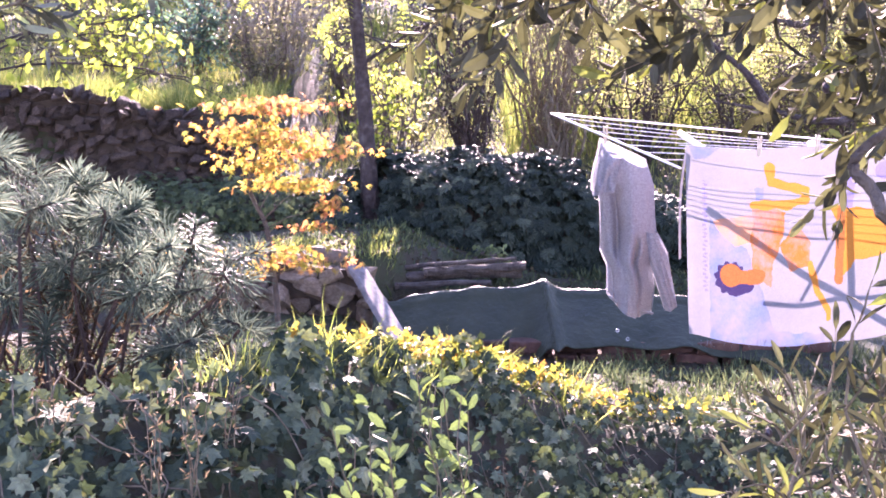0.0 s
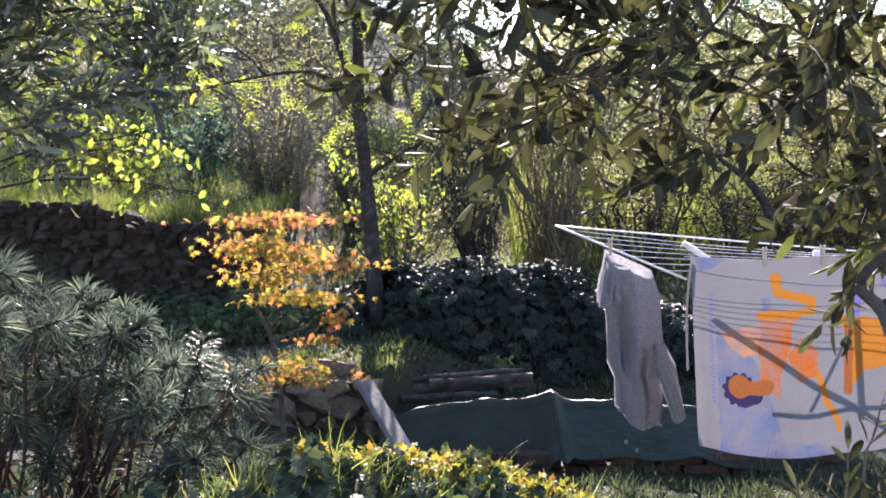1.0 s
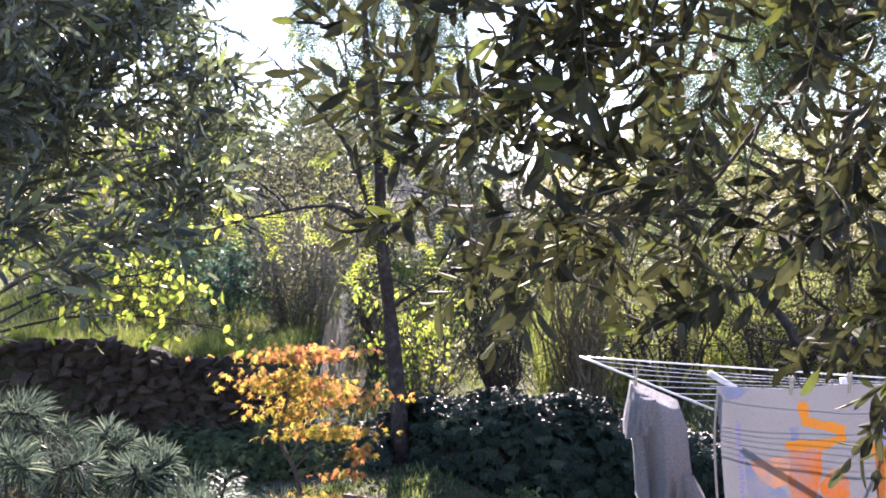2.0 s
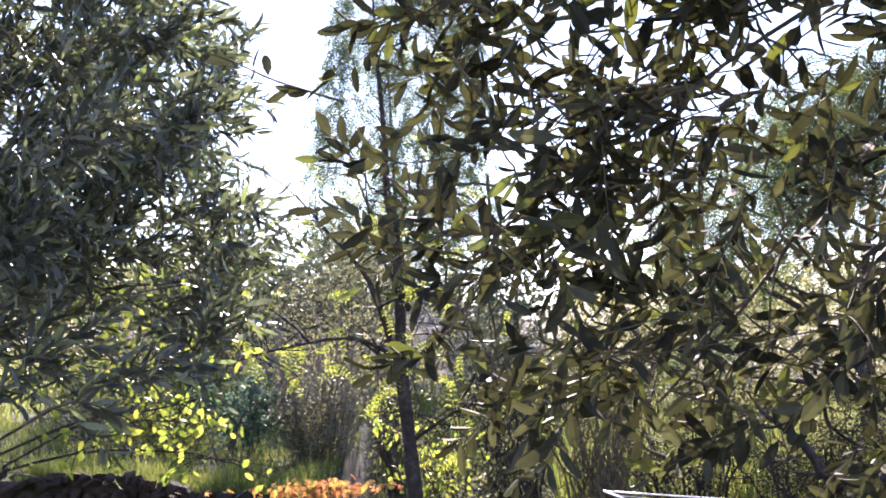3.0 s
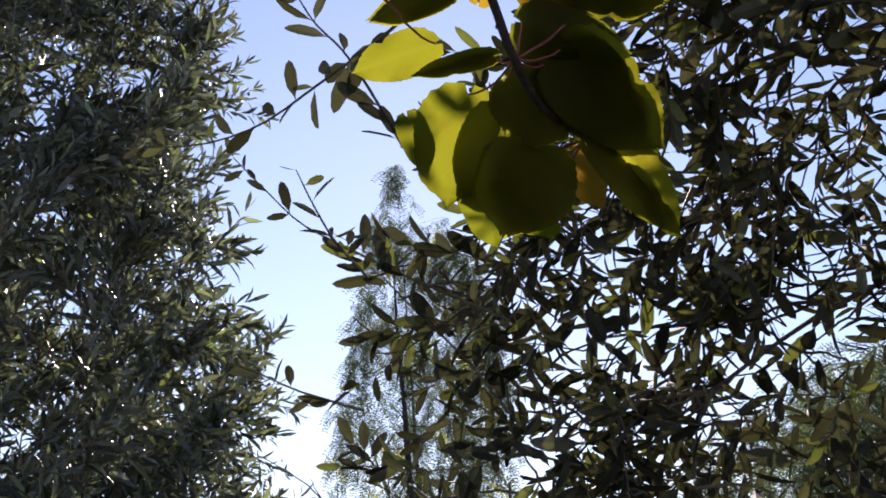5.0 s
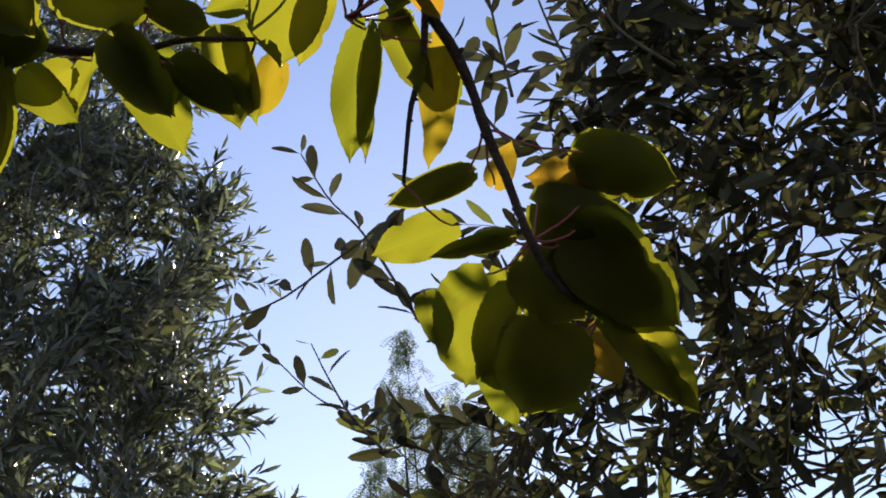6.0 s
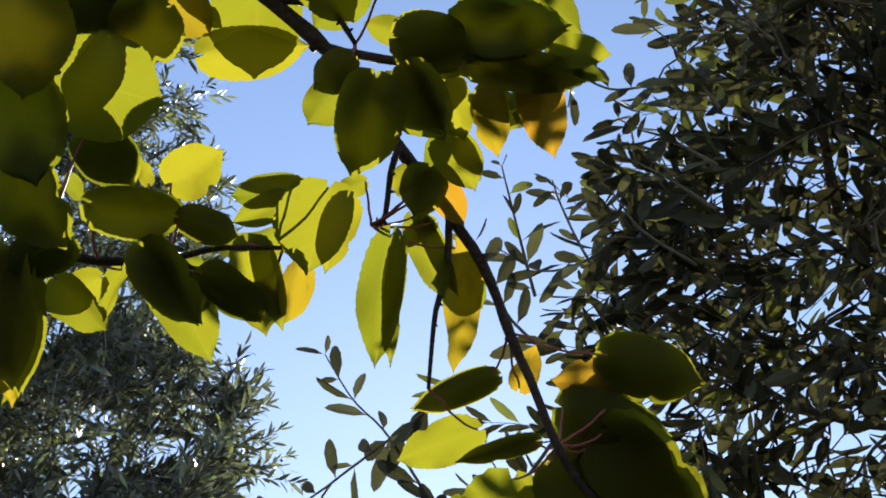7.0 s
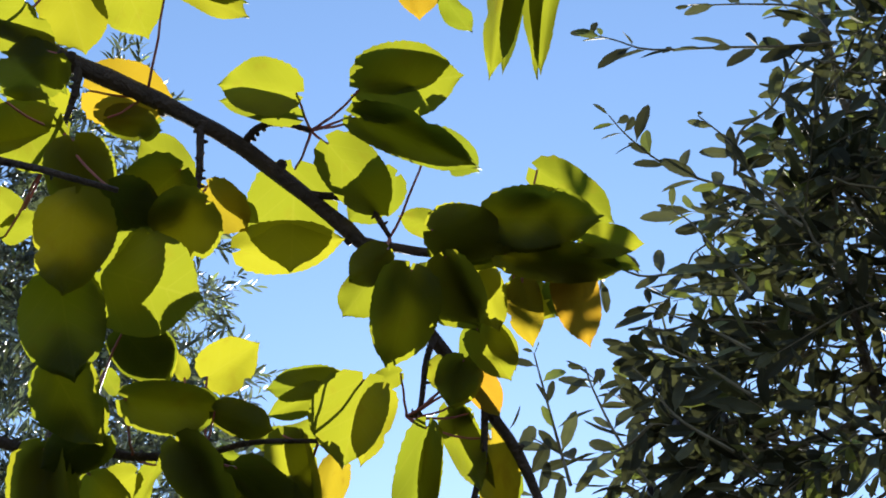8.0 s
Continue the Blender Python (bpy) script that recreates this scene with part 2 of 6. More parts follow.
def apricot_mat(name, stops, wear):
    """Broad autumn leaf: green to yellow, veined, with brown blotches and light shining through."""
    m, n, l, out = material(name)
    rnd = n.new("ShaderNodeObjectInfo").outputs["Random"]
    base = ramp(n, l, rnd, stops)
    tc = n.new("ShaderNodeTexCoord")
    sp = n.new("ShaderNodeSeparateXYZ")
    l.new(tc.outputs["Object"], sp.inputs[0])

    def calc(op, a, b=None):
        k = n.new("ShaderNodeMath")
        k.operation = op
        for s, v in zip(k.inputs, (a, b)):
            if v is None:
                continue
            if hasattr(v, "is_linked"):
                l.new(v, s)
            else:
                s.default_value = v
        return k.outputs[0]
    across = calc("ABSOLUTE", sp.outputs[1])
    rib = calc("ABSOLUTE", calc("SINE", calc("MULTIPLY", calc("SUBTRACT", sp.outputs[0], calc("MULTIPLY", across, 0.75)), 15.0)))
    vein = calc("MAXIMUM", calc("LESS_THAN", rib, 0.1), calc("LESS_THAN", across, 0.012))
    col = mix_col(n, l, calc("MULTIPLY", vein, 0.08), base, (0.5, 0.47, 0.1))
    spot = n.new("ShaderNodeTexNoise")
    spot.inputs["Scale"].default_value, spot.inputs["Detail"].default_value = 3.2, 5
    big = n.new("ShaderNodeVectorMath")
    big.operation = "MULTIPLY_ADD"
    l.new(n.new("ShaderNodeObjectInfo").outputs["Location"], big.inputs[0])
    big.inputs[1].default_value = (37, 41, 29)
    l.new(tc.outputs["Object"], big.inputs[2])
    l.new(big.outputs[0], spot.inputs["Vector"])
    blot = ramp(n, l, spot.outputs["Fac"], [(0.58, (0, 0, 0)), (0.7, (1, 1, 1))])
    col = mix_col(n, l, calc("MULTIPLY", blot, wear), col, (0.26, 0.15, 0.02))
    pb = n.new("ShaderNodeBsdfPrincipled")
    pb.inputs["Roughness"].default_value = 0.5
    pb.inputs["Specular IOR Level"].default_value = 0.12
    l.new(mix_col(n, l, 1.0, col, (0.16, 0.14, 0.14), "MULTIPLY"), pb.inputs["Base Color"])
    bp = n.new("ShaderNodeBump")
    bp.inputs["Strength"].default_value, bp.inputs["Distance"].default_value = 0.08, 0.05
    l.new(rib, bp.inputs["Height"])
    l.new(bp.outputs[0], pb.inputs["Normal"])
    tr = n.new("ShaderNodeBsdfTranslucent")
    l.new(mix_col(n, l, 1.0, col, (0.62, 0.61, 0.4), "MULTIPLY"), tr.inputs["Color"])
    mx = n.new("ShaderNodeMixShader")
    mx.inputs[0].default_value = 0.62
    l.new(pb.outputs[0], mx.inputs[1])
    l.new(tr.outputs[0], mx.inputs[2])
    l.new(mx.outputs[0], out.inputs[0])
    return m


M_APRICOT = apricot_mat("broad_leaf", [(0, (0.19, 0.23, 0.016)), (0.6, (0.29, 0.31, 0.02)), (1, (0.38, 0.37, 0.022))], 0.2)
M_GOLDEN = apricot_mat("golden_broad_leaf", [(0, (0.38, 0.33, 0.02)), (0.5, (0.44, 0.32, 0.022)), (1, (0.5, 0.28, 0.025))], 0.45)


# ---- mesh tools ----
rng = np.random.default_rng(7)


def unit(a):
    a = np.asarray(a, float)
    return a / (np.linalg.norm(a, axis=-1, keepdims=True) + 1e-12)


class Geo:
    """Collects vertices and faces for one mesh."""

    def __init__(self):
        self.v, self.f, self.n = [], [], 0

    def add(self, verts, faces):
        self.v.append(np.asarray(verts, float))
        self.f.extend([tuple(int(i) + self.n for i in f) for f in faces])
        self.n += len(verts)

    def tube(self, pts, r0, r1, sides=6, wob=0.0):
        pts = np.asarray(pts, float)
        k = len(pts)
        t = unit(np.gradient(pts, axis=0))
        a = unit(np.cross(t, [0.31, 0.17, 0.93]))
        b = np.cross(t, a)
        ang = np.arange(sides) * 2 * np.pi / sides
        r = np.linspace(r0, r1, k)[:, None] * (1 + wob * rng.standard_normal((k, sides)))
        ring = pts[:, None] + r[..., None] * (np.cos(ang)[None, :, None] * a[:, None] + np.sin(ang)[None, :, None] * b[:, None])
        faces = [(i * sides + j, i * sides + (j + 1) % sides, (i + 1) * sides + (j + 1) % sides, (i + 1) * sides + j) for i in range(k - 1) for j in range(sides)]
        faces += [tuple(range(sides))[::-1], tuple((k - 1) * sides + j for j in range(sides))]
        self.add(ring.reshape(-1, 3), faces)

    def cloud(self, base, along, normal, length, width, shape):
        """Many leaves of one shape: base points, directions, face normals, lengths, widths."""
        tv, tf = shape
        base, along = np.asarray(base, float), unit(along)
        if len(base) == 0:
            return
        side = unit(np.cross(normal, along))
        up = np.cross(along, side)
        length, width = np.broadcast_to(length, len(base)), np.broadcast_to(width, len(base))
        v = base[:, None] + along[:, None] * (tv[None, :, 0:1] * length[:, None, None]) + side[:, None] * (tv[None, :, 1:2] * width[:, None, None]) + up[:, None] * (tv[None, :, 2:3] * length[:, None, None])
        k = len(tv)
        faces = []
        for f in tf:
            arr = np.asarray(f)[None] + (np.arange(len(base)) * k)[:, None] + self.n
            faces.extend(map(tuple, arr.tolist()))
        self.v.append(v.reshape(-1, 3))
        self.f.extend(faces)
        self.n += len(base) * k

    def mesh(self, name, mat, smooth=False):
        me = bpy.data.meshes.new(name)
        me.from_pydata(np.concatenate(self.v).tolist() if self.v else [], [], self.f)
        if mat:
            me.materials.append(mat)
        if smooth:
            me.polygons.foreach_set("use_smooth", [True] * len(me.polygons))
        me.update()
        return me


def thing(name, label, category, group="", kind=""):
    return tagged(new(name), label, category, group, kind)


def part(name, geo, mat, parent, label="", kind="", smooth=False):
    """Links a Geo, a bmesh or a mesh as one mesh object under a thing or a part."""
    if isinstance(geo, Geo):
        me = geo.mesh(name, mat, smooth)
    elif isinstance(geo, bmesh.types.BMesh):
        me = bpy.data.meshes.new(name)
        geo.to_mesh(me)
        geo.free()
        me.materials.append(mat)
    else:
        me = geo
    ob = new(name, me)
    ob.parent = parent
    return tagged(ob, label, "", "", kind)


def place(name, me, parent, base, tip, width, normal):
    """One piece as an object of its own on a shared unit mesh: x runs from base to tip."""
    ob = new(name, me)
    ob.parent = parent
    d = Vector(tip) - Vector(base)
    ln = d.length
    d.normalize()
    s = Vector(normal).cross(d).normalized()
    u = d.cross(s)
    m = Matrix((d * ln, s * width, u * ln)).transposed().to_4x4()
    m.translation = Vector(base)
    ob.matrix_basis = m
    return ob


def spline(pts, n):
    """A smooth line through the points."""
    p = np.asarray(pts, float)
    p = np.vstack([2 * p[0] - p[1], p, 2 * p[-1] - p[-2]])
    out = []
    for t in np.linspace(0, len(p) - 3 - 1e-6, n):
        i = int(t)
        u = t - i
        a, b, c, d = p[i], p[i + 1], p[i + 2], p[i + 3]
        out.append(0.5 * (2 * b + (c - a) * u + (2 * a - 5 * b + 4 * c - d) * u * u + (3 * b - 3 * c + d - a) * u ** 3))
    return np.array(out)


def lance(bend=0.08, fold=0.05):
    """A narrow leaf with a blunt tip, folded along its rib; unit length and width."""
    v = [(0, 0, 0)]
    for x, w in ((0.13, 0.08), (0.35, 0.43), (0.68, 0.48), (0.91, 0.27)):
        drop = -bend * x * x
        v += [(x, w, fold * w * 2 + drop), (x, 0, drop), (x, -w, fold * w * 2 + drop)]
    v.append((1, 0, -bend))
    f = [(0, 2, 1), (0, 3, 2)] + [q for k in (1, 4, 7) for q in ((k, k + 1, k + 4, k + 3), (k + 1, k + 2, k + 5, k + 4))] + [(10, 11, 13), (11, 12, 13)]
    return np.array(v, float), f


LANCE = lance()
DIAMOND = (np.array([(0, 0, 0), (0.45, 0.5, 0.03), (0.45, -0.5, 0.03), (1, 0, -0.06)], float), [(0, 2, 3, 1)])
NEEDLE = (np.array([(0, 0.35, 0), (0, -0.35, 0), (0.55, 0.5, -0.03), (0.55, -0.5, -0.03), (1, 0, -0.16)], float), [(0, 1, 3, 2), (2, 3, 4)])
LEAFLET = (np.array([(0, 0, 0), (0.33, 0.44, 0.05), (0.33, -0.44, 0.05), (0.7, 0.42, 0.02), (0.7, -0.42, 0.02), (1, 0, -0.1)], float), [(0, 2, 1), (1, 2, 4, 3), (3, 4, 5)])
BRUSH = (np.array([(0, 0.35, 0), (0, -0.35, 0), (0.35, 0.5, 0.03), (0.35, -0.5, 0.03), (0.72, 0.45, -0.06), (0.72, -0.45, -0.06), (1, 0, -0.26)], float), [(0, 1, 3, 2), (2, 3, 5, 4), (4, 5, 6)])
BLADE = (np.array([(0, 0.5, 0), (0, -0.5, 0), (0.4, 0.45, 0.0), (0.4, -0.45, 0.0), (0.75, 0.3, -0.1), (0.75, -0.3, -0.1), (1, 0, -0.28)], float), [(0, 1, 3, 2), (2, 3, 5, 4), (4, 5, 6)])


def lobed(lobes, depth, cup=0.06, back=0.25):
    """A palmate leaf: a fan round the stalk's end with pointed lobes; unit length and width."""
    v = [(0.0, 0, 0)]
    n = len(lobes)
    for i, (a, r) in enumerate(lobes):
        v.append((r * math.cos(radians(a)), r * math.sin(radians(a)), -cup * r * r))
        if i < n - 1:
            a2, r2 = lobes[i + 1]
            am, rm = (a + a2) / 2, min(r, r2) * depth
            v.append((rm * math.cos(radians(am)), rm * math.sin(radians(am)), cup * 0.6))
    v = np.array(v, float)
    v[:, 0] += back
    f = [(0, i, i + 1) for i in range(1, len(v) - 1)] + [(0, len(v) - 1, 1)]
    return v, f


IVY = lobed([(-150, 0.36), (-105, 0.5), (-55, 0.62), (0, 0.9), (55, 0.62), (105, 0.5), (150, 0.36)], 0.72)
HEDGE_IVY = lobed([(-150, 0.34), (-105, 0.48), (-60, 0.52), (-25, 0.6), (0, 1.0), (25, 0.6), (60, 0.52), (105, 0.48), (150, 0.34)], 0.98, 0.1)
MAPLE = lobed([(-125, 0.35), (-85, 0.62), (-42, 0.85), (0, 1.0), (42, 0.85), (85, 0.62), (125, 0.35)], 0.4, 0.12, 0.0)
ROUND = lobed([(-140, 0.4), (-100, 0.5), (-60, 0.52), (-20, 0.55), (20, 0.55), (60, 0.52), (100, 0.5), (140, 0.4)], 1.03, 0.1, 0.4)


def shape_mesh(name, shape, mat):
    g = Geo()
    g.add(*shape)
    return g.mesh(name, mat)


# ---- terrain ----
RX = np.array([-3.0, -1.6, -1.0, -0.55, -0.29, 0.08, 0.62, 1.29, 2.2, 4.0])
RY = np.array([2.6, 2.8, 2.98, 3.37, 3.69, 4.26, 4.67, 4.83, 5.0, 5.2])
RZ = np.array([1.38, 1.38, 1.38, 1.42, 1.36, 1.14, 0.87, 0.80, 0.75, 0.7])


def smooth(a, b, x):
    t = np.clip((x - a) / (b - a), 0, 1)
    return t * t * (3 - 2 * t)


def ground_z(x, y):
    """Height of the garden: a near bank with a ridge, a low terrace, a middle terrace, an upper one and the hillside behind."""
    x, y = np.asarray(x, float), np.asarray(y, float)
    ry, rz = np.interp(x, RX, RY), np.interp(x, RX, RZ)
    near = np.maximum(rz - 0.5 * (ry - y), 0.7)
    low = 0.3 + 0.2 * smooth(-0.2, -0.7, x)
    far_side = np.maximum(rz - 0.75 * (y - ry), low)
    z = np.where(y < ry, near, far_side)
    mid = 0.80 - 0.3 * smooth(-0.4, 0.9, x)
    z = z + (mid - low) * smooth(8.12, 8.2 + 0.9 * smooth(-0.6, 0.2, x), y) * (y > ry)
    up = np.where(x < -1.3, 1.52 + 0.07 * np.clip(-x - 1.5, 0, 3), 1.0 - 0.14 * smooth(-1.0, 1.0, x))
    step = smooth(10.28, 10.4, y) * smooth(-1.25, -1.45, x) + smooth(9.6, 11.2, y) * (1 - smooth(-1.25, -1.45, x))
    z = z + (up - mid) * step
    z = z + 0.085 * np.clip(y - 11.0, 0, 60) + 0.02 * np.clip(y - 60, 0, 300)
    z = z + 0.02 * np.sin(3.1 * x + 1.7 * y) + 0.012 * np.sin(7.3 * x - 5.1 * y)
    return z


def build_ground():
    def axis(lo, hi, step, far):
        core = np.arange(lo, hi + step / 2, step)
        grow = np.cumsum(step * 1.28 ** np.arange(1, 26))
        grow = grow[grow < far]
        return np.concatenate([lo - grow[::-1], core, hi + grow])
    xs, ys = axis(-4.5, 5.0, 0.09, 420), axis(-1.5, 14.0, 0.09, 420)
    X, Y = np.meshgrid(xs, ys)
    Z = ground_z(X, Y)
    nx, ny = len(xs), len(ys)
    V = np.stack([X, Y, Z], -1).reshape(-1, 3)
    i = (np.arange(ny - 1)[:, None] * nx + np.arange(nx - 1)[None]).ravel()
    g = Geo()
    g.add(V, np.stack([i, i + 1, i + nx + 1, i + nx], 1).tolist())
    ob = new("ground", g.mesh("ground", M_SOIL, True))
    tagged(ob, "brown garden soil in terraces climbing a hillside", "ground", kind="structure")


build_ground()


# ---- vegetation tools ----
def sprig(geo_twig, base, way, length, droop, spacing, leaf_l, leaf_w, out, spread=0.75, r=0.0022, sides=4, flip=0.0):
    """A twig that bends down, with pairs of leaves; leaves are appended to out as (base, dir, normal, length, width)."""
    k = max(4, int(length / 0.05))
    p = [np.array(base, float)]
    d = unit(way)
    for _ in range(k):
        d = unit(d + np.array([0, 0, -droop / k]) + rng.standard_normal(3) * 0.09)
        p.append(p[-1] + d * length / k)
    p = np.array(p)
    if geo_twig is not None:
        geo_twig.tube(p, r, r * 0.35, sides)
    s = np.arange(0.12 * length, length, spacing)
    cum = np.linspace(0, length, k + 1)
    pos = np.stack([np.interp(s, cum, p[:, j]) for j in range(3)], 1)
    tan = unit(np.stack([np.interp(s, cum, np.gradient(p, axis=0)[:, j]) for j in range(3)], 1))
    phase = rng.uniform(0, 6.28)
    a = unit(np.cross(tan, [0.2, 0.3, 0.9]))
    b = np.cross(tan, a)
    for sign in (1, -1):
        ang = phase + np.arange(len(s)) * 1.57 + rng.normal(0, 0.3, len(s))
        lat = np.cos(ang)[:, None] * a + np.sin(ang)[:, None] * b
        keep = rng.random(len(s)) > 0.12
        dirs = unit(tan * rng.uniform(0.5, 1.1, (len(s), 1)) + sign * lat * spread + rng.standard_normal((len(s), 3)) * 0.18)
        nrm = unit(np.cross(dirs, np.cross(tan, dirs)) * 1.0 + rng.standard_normal((len(s), 3)) * 0.5 + 1e-4)
        ll = leaf_l * rng.uniform(0.65, 1.25, len(s)) * (0.65 + 0.35 * np.sin(np.linspace(0.5, 2.7, len(s))))
        out.append((pos[keep], dirs[keep], nrm[keep], ll[keep], (ll * leaf_w * rng.uniform(0.8, 1.2, len(s)))[keep]))
    tip = p[-1]
    out.append((tip[None], d[None], unit(rng.standard_normal((1, 3))), np.array([leaf_l * 0.8]), np.array([leaf_l * leaf_w * 0.8])))
    return p


def gather(out):
    return [np.concatenate([o[i] for o in out]) for i in range(5)]


def branch_line(a, b, sag=0.1, wig=0.05, n=9):
    """An uneven line from a to b."""
    a, b = np.asarray(a, float), np.asarray(b, float)
    t = np.linspace(0, 1, n)[:, None]
    ln = np.linalg.norm(b - a)
    p = a + (b - a) * t + np.array([0, 0, 1]) * sag * ln * np.sin(np.pi * t)
    w = np.cumsum(rng.standard_normal((n, 3)) * wig * ln / n ** 0.5, axis=0)
    w -= w[0] + (w[-1] - w[0]) * t
    return p + w


def nearest(lines, q):
    """The point of the limb lines nearest below q."""
    best = None
    for ln in lines:
        d = np.linalg.norm(ln - q, axis=1) + 0.6 * np.maximum(0, ln[:, 2] - q[2])
        i = int(d.argmin())
        if best is None or d[i] < best[0]:
            best = (d[i], ln[i])
    return best[1]


# ---- dry-stone walls ----
def stone_mesh(seed, mat):
    r = np.random.default_rng(seed)
    bm = bmesh.new()
    for p in unit(r.standard_normal((15, 3))):
        q = np.sign(p) * np.abs(p) ** 0.55
        bm.verts.new(Vector(q * 0.5 * r.uniform(0.7, 1.12)))
    res = bmesh.ops.convex_hull(bm, input=bm.verts)
    bmesh.ops.delete(bm, geom=[e for e in res["geom_interior"] if isinstance(e, bmesh.types.BMVert)], context="VERTS")
    me = bpy.data.meshes.new("stone")
    bm.to_mesh(me)
    bm.free()
    me.materials.append(mat)
    return me


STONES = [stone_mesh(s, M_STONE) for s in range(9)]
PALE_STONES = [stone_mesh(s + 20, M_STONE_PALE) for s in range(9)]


def stone_wall(name, label, x0, x1, y_of, base_of, top_of, size, seed, stones, rough=1.0):
    r = np.random.default_rng(seed)
    w = thing(name, label, "stone wall", kind="structure")
    g = Geo()
    xs = np.linspace(x0, x1, 40)
    prof = []
    for x in xs:
        y, b, t = y_of(x), base_of(x) - 0.15, top_of(x) - 0.05
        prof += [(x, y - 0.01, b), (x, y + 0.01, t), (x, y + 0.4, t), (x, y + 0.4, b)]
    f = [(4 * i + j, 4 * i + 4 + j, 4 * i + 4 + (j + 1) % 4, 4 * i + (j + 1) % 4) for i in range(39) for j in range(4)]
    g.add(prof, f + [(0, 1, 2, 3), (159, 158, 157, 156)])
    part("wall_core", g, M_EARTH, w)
    z = 0.0
    while z < 1.2:
        h = size * r.uniform(0.65, 1.0)
        x = x0 + r.uniform(-0.1, 0)
        while x < x1:
            l = size * r.uniform(0.6, 1.8) * (2.2 if x < -3.75 else 1.0)
            c = x + l / 2
            zz = base_of(c) - 0.04 + z + h / 2
            if zz < top_of(c) + 0.03:
                ob = new("stone", stones[r.integers(9)])
                ob.parent = w
                ob.matrix_basis = pose(c, y_of(c) + r.uniform(-0.05, 0.03), zz + r.uniform(-0.025, 0.025) * rough, r.uniform(-25, 25) * rough, r.uniform(-24, 24) * rough, r.uniform(-25, 25) * rough) @ Matrix.Diagonal((l * 1.14, 0.15 * r.uniform(0.7, 1.4), h * r.uniform(0.95, 1.4), 1))
            x += l
        z += h * 0.96


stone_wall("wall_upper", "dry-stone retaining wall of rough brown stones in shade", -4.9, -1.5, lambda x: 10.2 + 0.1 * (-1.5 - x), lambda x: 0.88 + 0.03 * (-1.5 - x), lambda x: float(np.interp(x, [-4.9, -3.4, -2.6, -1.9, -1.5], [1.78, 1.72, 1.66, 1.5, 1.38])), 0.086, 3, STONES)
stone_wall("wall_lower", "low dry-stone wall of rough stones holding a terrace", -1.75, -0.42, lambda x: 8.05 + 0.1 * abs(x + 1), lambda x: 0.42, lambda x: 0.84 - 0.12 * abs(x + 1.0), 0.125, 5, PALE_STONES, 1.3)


# ---- grass ----
def grass_patch(name, label, xs, ys, n, hi, seed, lean=0.35, w=0.006, mat=None):
    r = np.random.default_rng(seed)
    x, y = r.uniform(*xs, n), np.interp(r.random(n), [0, 1], ys) if not callable(ys) else None
    if callable(ys):
        y = ys(x, r)
    z = ground_z(x, y)
    clump = 0.55 + 0.45 * np.sin(x * 9 + 2 * np.sin(y * 7)) * np.sin(y * 8 + 1)
    g = Geo()
    d = unit(np.stack([r.normal(0, lean, n), r.normal(0, lean, n), np.ones(n)], 1))
    g.cloud(np.stack([x, y, z - 0.01], 1), d, r.standard_normal((n, 3)) * [1, 1, 0.2], hi * r.uniform(0.35, 1.2, n) * clump.clip(0.2), w * r.uniform(0.7, 1.3, n), BLADE)
    ob = new(name, g.mesh(name, mat or M_GRASS))
    return tagged(ob, label, "grass", kind="stuff")


grass_patch("grass", "sunlit green grass on top of the stone wall", (-6.0, -1.35), (10.4, 14.5), 20000, 0.18, 1)
grass_patch("grass", "thin green grass along the terrace edge", (-2.4, -0.3), (8.25, 8.9), 2600, 0.1, 2)
grass_patch("grass", "short green grass on a shaded bank", (-0.5, 1.6), (8.4, 9.3), 1500, 0.045, 3, 0.5, 0.007, M_WEED)
grass_patch("grass", "rough sunlit grass under the shrubs", (-1.2, 4.2), (10.6, 14.5), 9000, 0.22, 4)
grass_patch("grass", "tall yellow-green grass blades on the ridge of the bank", (-0.62, 0.5), lambda x, r: np.interp(x, RX, RY) + r.normal(0.02, 0.08, len(x)), 800, 0.24, 5, 0.6, 0.0034)
grass_patch("grass", "grass tufts beside the ivy", (0.4, 2.5), lambda x, r: np.interp(x, RX, RY) + r.uniform(0.1, 2.8, len(x)), 11000, 0.13, 6, 0.4, 0.007, M_WEED)
grass_patch("grass", "grass tufts below the small maple", (-1.4, -0.5), lambda x, r: np.interp(x, RX, RY) + r.uniform(0.0, 1.6, len(x)), 700, 0.15, 9, 0.4, 0.006)
grass_patch("grass", "long sunlit grass along the brow of the stone wall", (-3.7, -1.4), (10.42, 11.2), 7000, 0.25, 11, 0.4, 0.006)
# weeds added to shadow and green the bright soil behind the spurge stems
grass_patch("weeds", "dark weeds under the spurge bush", (-2.6, -0.5), (3.1, 7.2), 9000, 0.16, 10, 0.5, 0.012, M_WEED)
grass_patch("grass", "tall pale upright grass between the shrubs", (0.6, 4.4), (12.3, 14.8), 5000, 1.15, 8, 0.13, 0.011)
grass_patch("grass", "sunlit meadow grass on the hillside", (-9, 9), (14.5, 24), 15000, 0.75, 7, 0.25, 0.016)


def litter():
    r = np.random.default_rng(15)
    n = 9000
    x, y = r.uniform(-2.6, 2.4, n), r.uniform(5.6, 9.6, n)
    p = np.stack([x, y, ground_z(x, y) + r.uniform(0.003, 0.02, n)], 1)
    g = Geo()
    s = 0.035 * r.uniform(0.4, 1.3, n)
    g.cloud(p, unit(r.standard_normal((n, 3)) * [1, 1, 0.3]), unit(r.standard_normal((n, 3)) * 0.45 + [0, -0.2, 1]), s, s * 0.6, DIAMOND)
    tagged(new("leaf_litter", g.mesh("leaf_litter", M_LITTER)), "dry brown and green leaf litter on the terraces", "leaf litter", kind="stuff")


